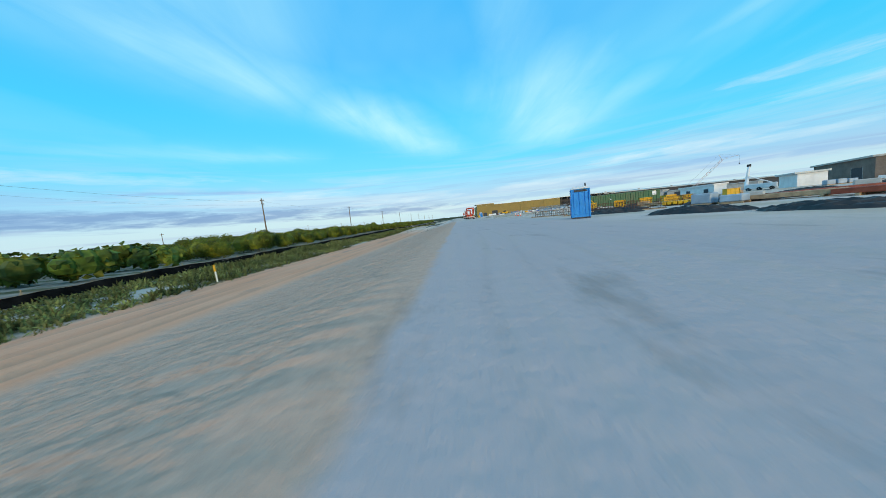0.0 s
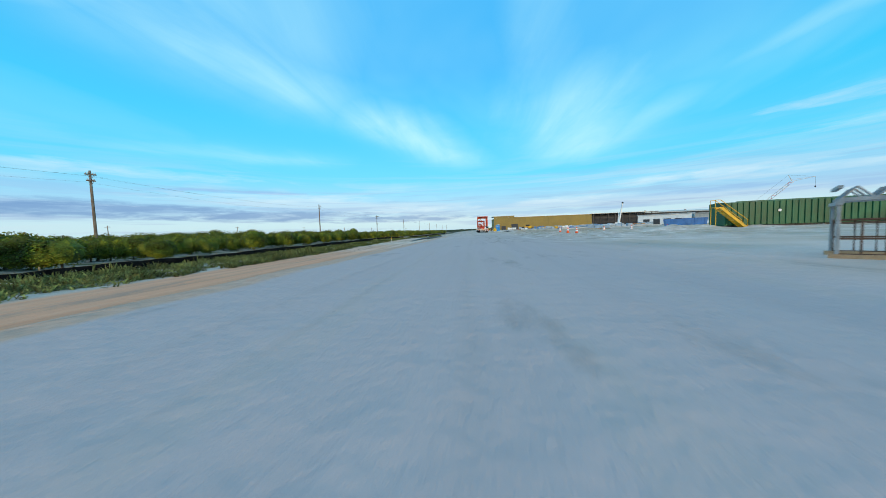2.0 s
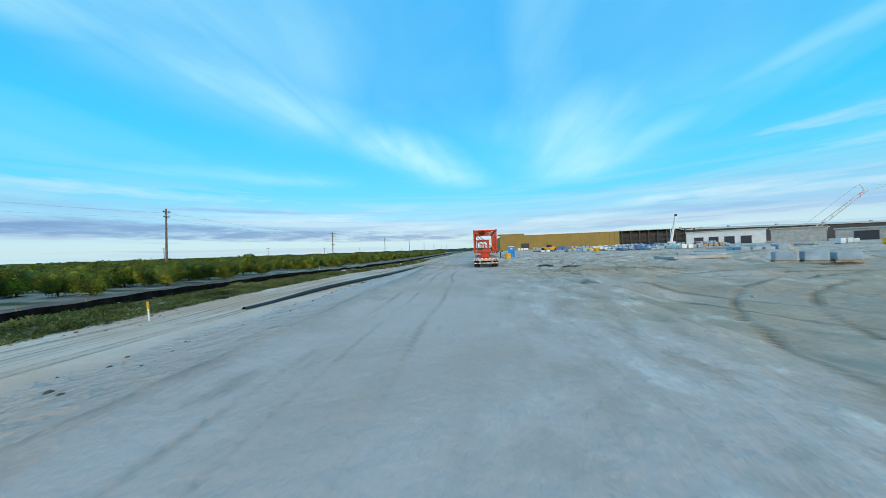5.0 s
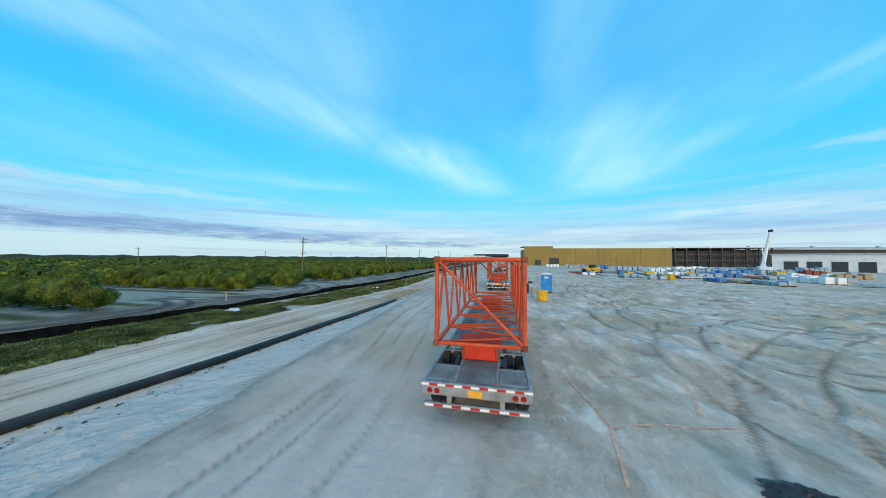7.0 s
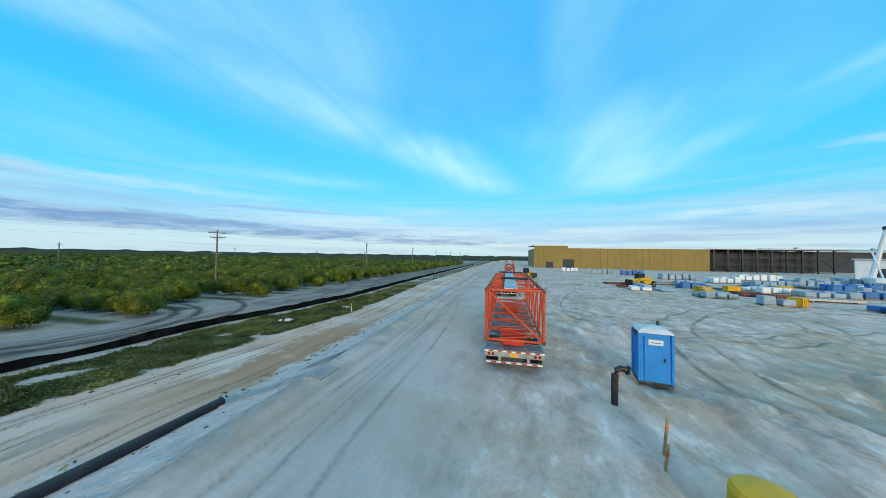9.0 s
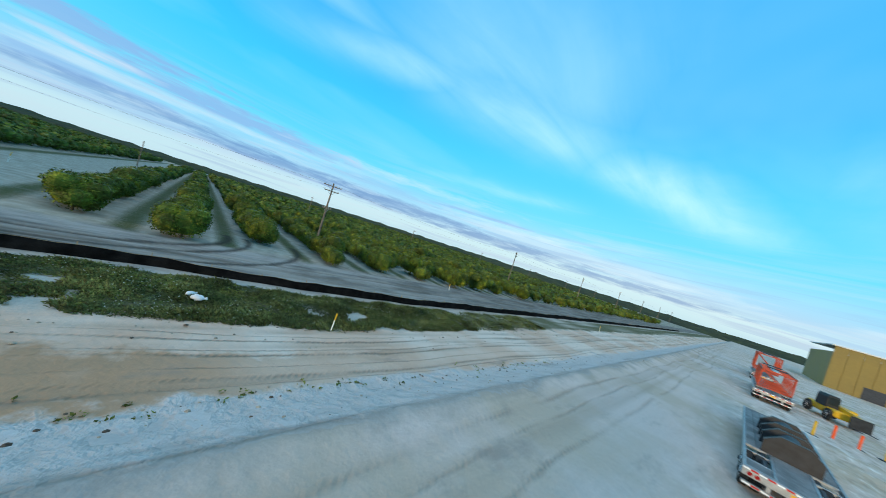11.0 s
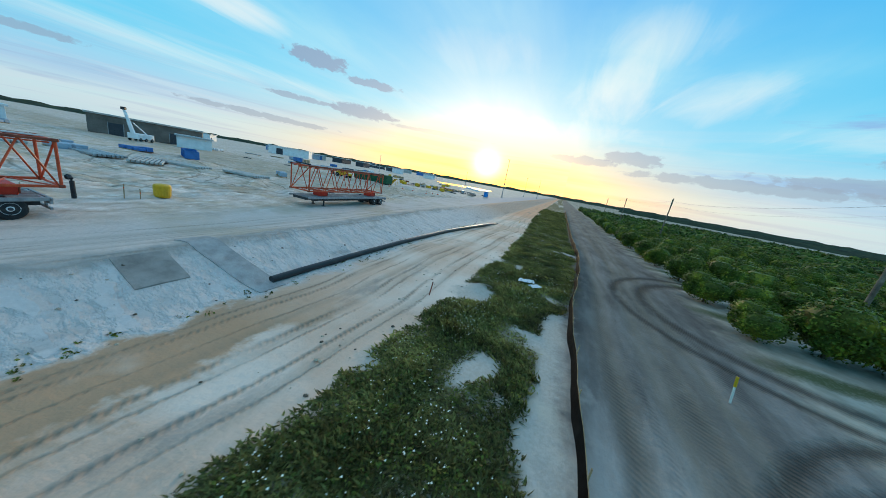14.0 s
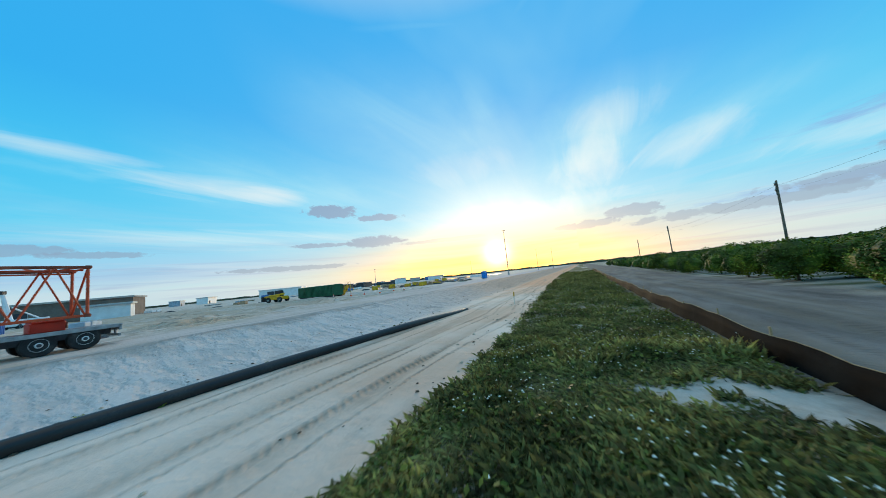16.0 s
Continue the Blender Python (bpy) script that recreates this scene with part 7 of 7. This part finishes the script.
# tall slim lamp masts towards the sunset
for k, (x, y, h) in enumerate(((5.7, -16.0, 18.0), (8.5, -125.0, 15.5), (-1.5, -135.0, 15.5), (60.0, -120.0, 12.0), (110.0, -60.0, 12.0))):
    t = thing("lamp_mast", pose(x, y, 0.0), "tall slim steel lamp mast beside the yard", "lamp mast", "lamp masts")
    part("mast_pole", Shape().tube((0, 0, 0), (0, 0, h), 0.22, 8, 0.10), M_STEEL, t)
    part("mast_foot", Shape().lathe([(0.5, 0.0), (0.5, 0.4), (0.3, 0.5)], 10), M_CONC, t)
    part("lamp_head", Shape().box(-0.7, -0.15, h, 0.7, 0.15, h + 0.18, 0.03), M_STEEL, t)
pond = solo("pond", Shape().add([(26, -70, 0.06), (58, -62, 0.06), (78, -96, 0.06), (60, -126, 0.06), (34, -118, 0.06)], [(0, 1, 2, 3, 4)]), M_WATER, Matrix(), "still shallow pond reflecting the evening sky", "pond", kind="structure")
for k in range(12):
    t = thing("bollard", pose(22 + 1.5 * k, -30 - 2.6 * k, 0.0), "short white concrete bollard beside the yard", "bollard", "row of bollards")
    part("stub", Shape().lathe([(0.35, 0.0), (0.35, 0.9), (0.2, 1.0)], 8), M_WHITE, t)

# ---- embankment and verge details ----


def slope_sheet(name, x0, x1, y0, y1, mat, label, lift=0.05, nx=14, ny=6, skew=0.0, kind="structure"):
    v, f = [], []
    for j in range(ny + 1):
        for i in range(nx + 1):
            x, y = x0 + (x1 - x0) * i / nx, y0 + (y1 - y0) * j / ny + skew * i / nx
            v.append((x, y, ground_at(x, y) + lift))
    n = len(v)
    v += [(x, y, z - 0.06) for x, y, z in v]
    w = nx + 1
    f = [(j * w + i, j * w + i + 1, (j + 1) * w + i + 1, (j + 1) * w + i) for j in range(ny) for i in range(nx)]
    edge = [i for i in range(w)] + [(j + 1) * w + nx for j in range(ny)] + [ny * w + nx - 1 - i for i in range(nx)] + [(ny - 1 - j) * w for j in range(ny - 1)]
    f += [(edge[k], n + edge[k], n + edge[(k + 1) % len(edge)], edge[(k + 1) % len(edge)]) for k in range(len(edge))]
    return solo(name, Shape().add(v, f), mat, Matrix(), label, "matting", kind=kind)


M_MAT = material("grey_erosion_mat", (0.36, 0.345, 0.335), 0.9, var=0.2, scale=2.0, bump=0.6, bump_scale=14)
M_PAD = material("damp_concrete_pad", (0.30, 0.27, 0.245), 0.8, var=0.25, scale=1.5, bump=0.3)
slope_sheet("erosion_mat", -5.6, -10.4, 117.8, 119.1, M_MAT, "grey erosion mat laid down the white embankment", skew=-0.8)
slope_sheet("concrete_pad", -6.7, -8.4, 119.9, 121.6, M_PAD, "dark damp concrete pad set into the embankment")


def lump(rng, s, flat=0.6):
    sh = Shape()
    n = 6
    prof = [(0.35, -0.2), (0.95, 0.15), (0.8, 0.6), (0.3, 0.95)]
    v, f = [], []
    for r, h in prof:
        v += [(s * r * math.cos(6.283 * i / n) * rng.uniform(0.7, 1.2), s * r * math.sin(6.283 * i / n) * rng.uniform(0.7, 1.2), s * flat * h * rng.uniform(0.8, 1.2)) for i in range(n)]
    for k in range(3):
        f += [(k * n + i, k * n + (i + 1) % n, (k + 1) * n + (i + 1) % n, (k + 1) * n + i) for i in range(n)]
    f += [tuple(range(n - 1, -1, -1)), tuple(range(3 * n, 4 * n))]
    return sh.add(v, f)


def build_clods():
    rng = random.Random(51)
    sand, dark = Shape(), Shape()
    for _ in range(1500):
        y = rng.uniform(45, 165)
        kind = rng.random()
        if kind < 0.35:
            x = rng.triangular(-10.8, -6.5, -10.5)
        elif kind < 0.75:
            x = float(weeds_x(y)) + rng.triangular(-0.5, 3.5, 0.4)
        else:
            x = rng.uniform(4.5, 30)
        s = rng.triangular(0.012, 0.10, 0.025)
        b = lump(rng, s)
        z = ground_at(x, y)
        (dark if (kind < 0.75 and rng.random() < 0.4) else sand).add([(p[0] + x, p[1] + y, p[2] + z) for p in b.v], b.f)
    solo("sand_clods", sand, M_MOUND, Matrix(), "scattered small clods of pale sand and marl", "clods", kind="stuff")
    solo("dark_clods", dark, M_BARK, Matrix(), "scattered dark clods and dry weed roots", "clods", kind="stuff")


build_clods()


def sheet_scrap(m, s, seed, label):
    rng = random.Random(seed)
    n = 10
    v = [((i / n - 0.5) * s * 1.5 + rng.uniform(-0.05, 0.05), (j / n - 0.5) * s + rng.uniform(-0.05, 0.05), 0.04 + 0.16 * s * abs(math.sin(i * 1.3 + seed) * math.cos(j * 1.1))) for j in range(n + 1) for i in range(n + 1)]
    f = [(j * (n + 1) + i, j * (n + 1) + i + 1, (j + 1) * (n + 1) + i + 1, (j + 1) * (n + 1) + i) for j in range(n) for i in range(n) if rng.random() > 0.06]
    solo("plastic_sheet", Shape().add(v, f), M_BAG, m, label, "plastic sheet", "scraps of plastic sheet")


for k, (x, y, s) in enumerate(((-20.9, 106.6, 0.7), (-21.5, 107.3, 0.5))):
    sheet_scrap(pose(x, y, ground_at(x, y) + 0.16, 4, 3, 40 * k), s, k, "crumpled pale plastic sheet caught in the weeds")
t = thing("survey_stake", pose(-16.4, 113.0, ground_at(-16.4, 113.0), 4, -5, 0), "leaning thin wooden stake in the sand", "stake", "survey stakes")
part("stake_bar", Shape().box(-0.025, -0.02, 0, 0.025, 0.02, 0.8), M_RUST, t)


def stuffed_sack(m, s, seed):
    """A full plastic sack: a sagging rounded body and a tied neck."""
    rng = random.Random(seed)
    t = thing("plastic_sack", m, "stuffed white plastic sack lying in green weeds", "sack", "white sacks in the weeds")
    n, v, f = 12, [], []
    for k in range(7):
        th = math.pi * (k + 0.5) / 7
        for i in range(n):
            a = 2 * math.pi * i / n
            r = s * (1 + 0.12 * math.sin(3 * a + k) + rng.uniform(-0.05, 0.05))
            v.append((1.25 * r * math.sin(th) * math.cos(a), 0.85 * r * math.sin(th) * math.sin(a), 0.55 * s + 0.62 * r * math.cos(th)))
    for k in range(6):
        f += [(k * n + i, (k + 1) * n + i, (k + 1) * n + (i + 1) % n, k * n + (i + 1) % n) for i in range(n)]
    f += [tuple(range(n)), tuple(range(7 * n - 1, 6 * n - 1, -1))]
    part("bag", Shape().add(v, f), M_BAG, t, smooth=True)
    part("tied_neck", Shape().tube((1.1 * s, 0, 0.55 * s), (1.65 * s, 0.1 * s, 0.75 * s), 0.16 * s, 8, 0.30 * s), M_BAG, t)


for k, (x, y, s) in enumerate(((-18.45, 130.65, 0.24), (-19.0, 130.35, 0.17))):
    stuffed_sack(pose(x, y, ground_at(x, y) + 0.05, 0, 0, 60 + 50 * k), s, k)
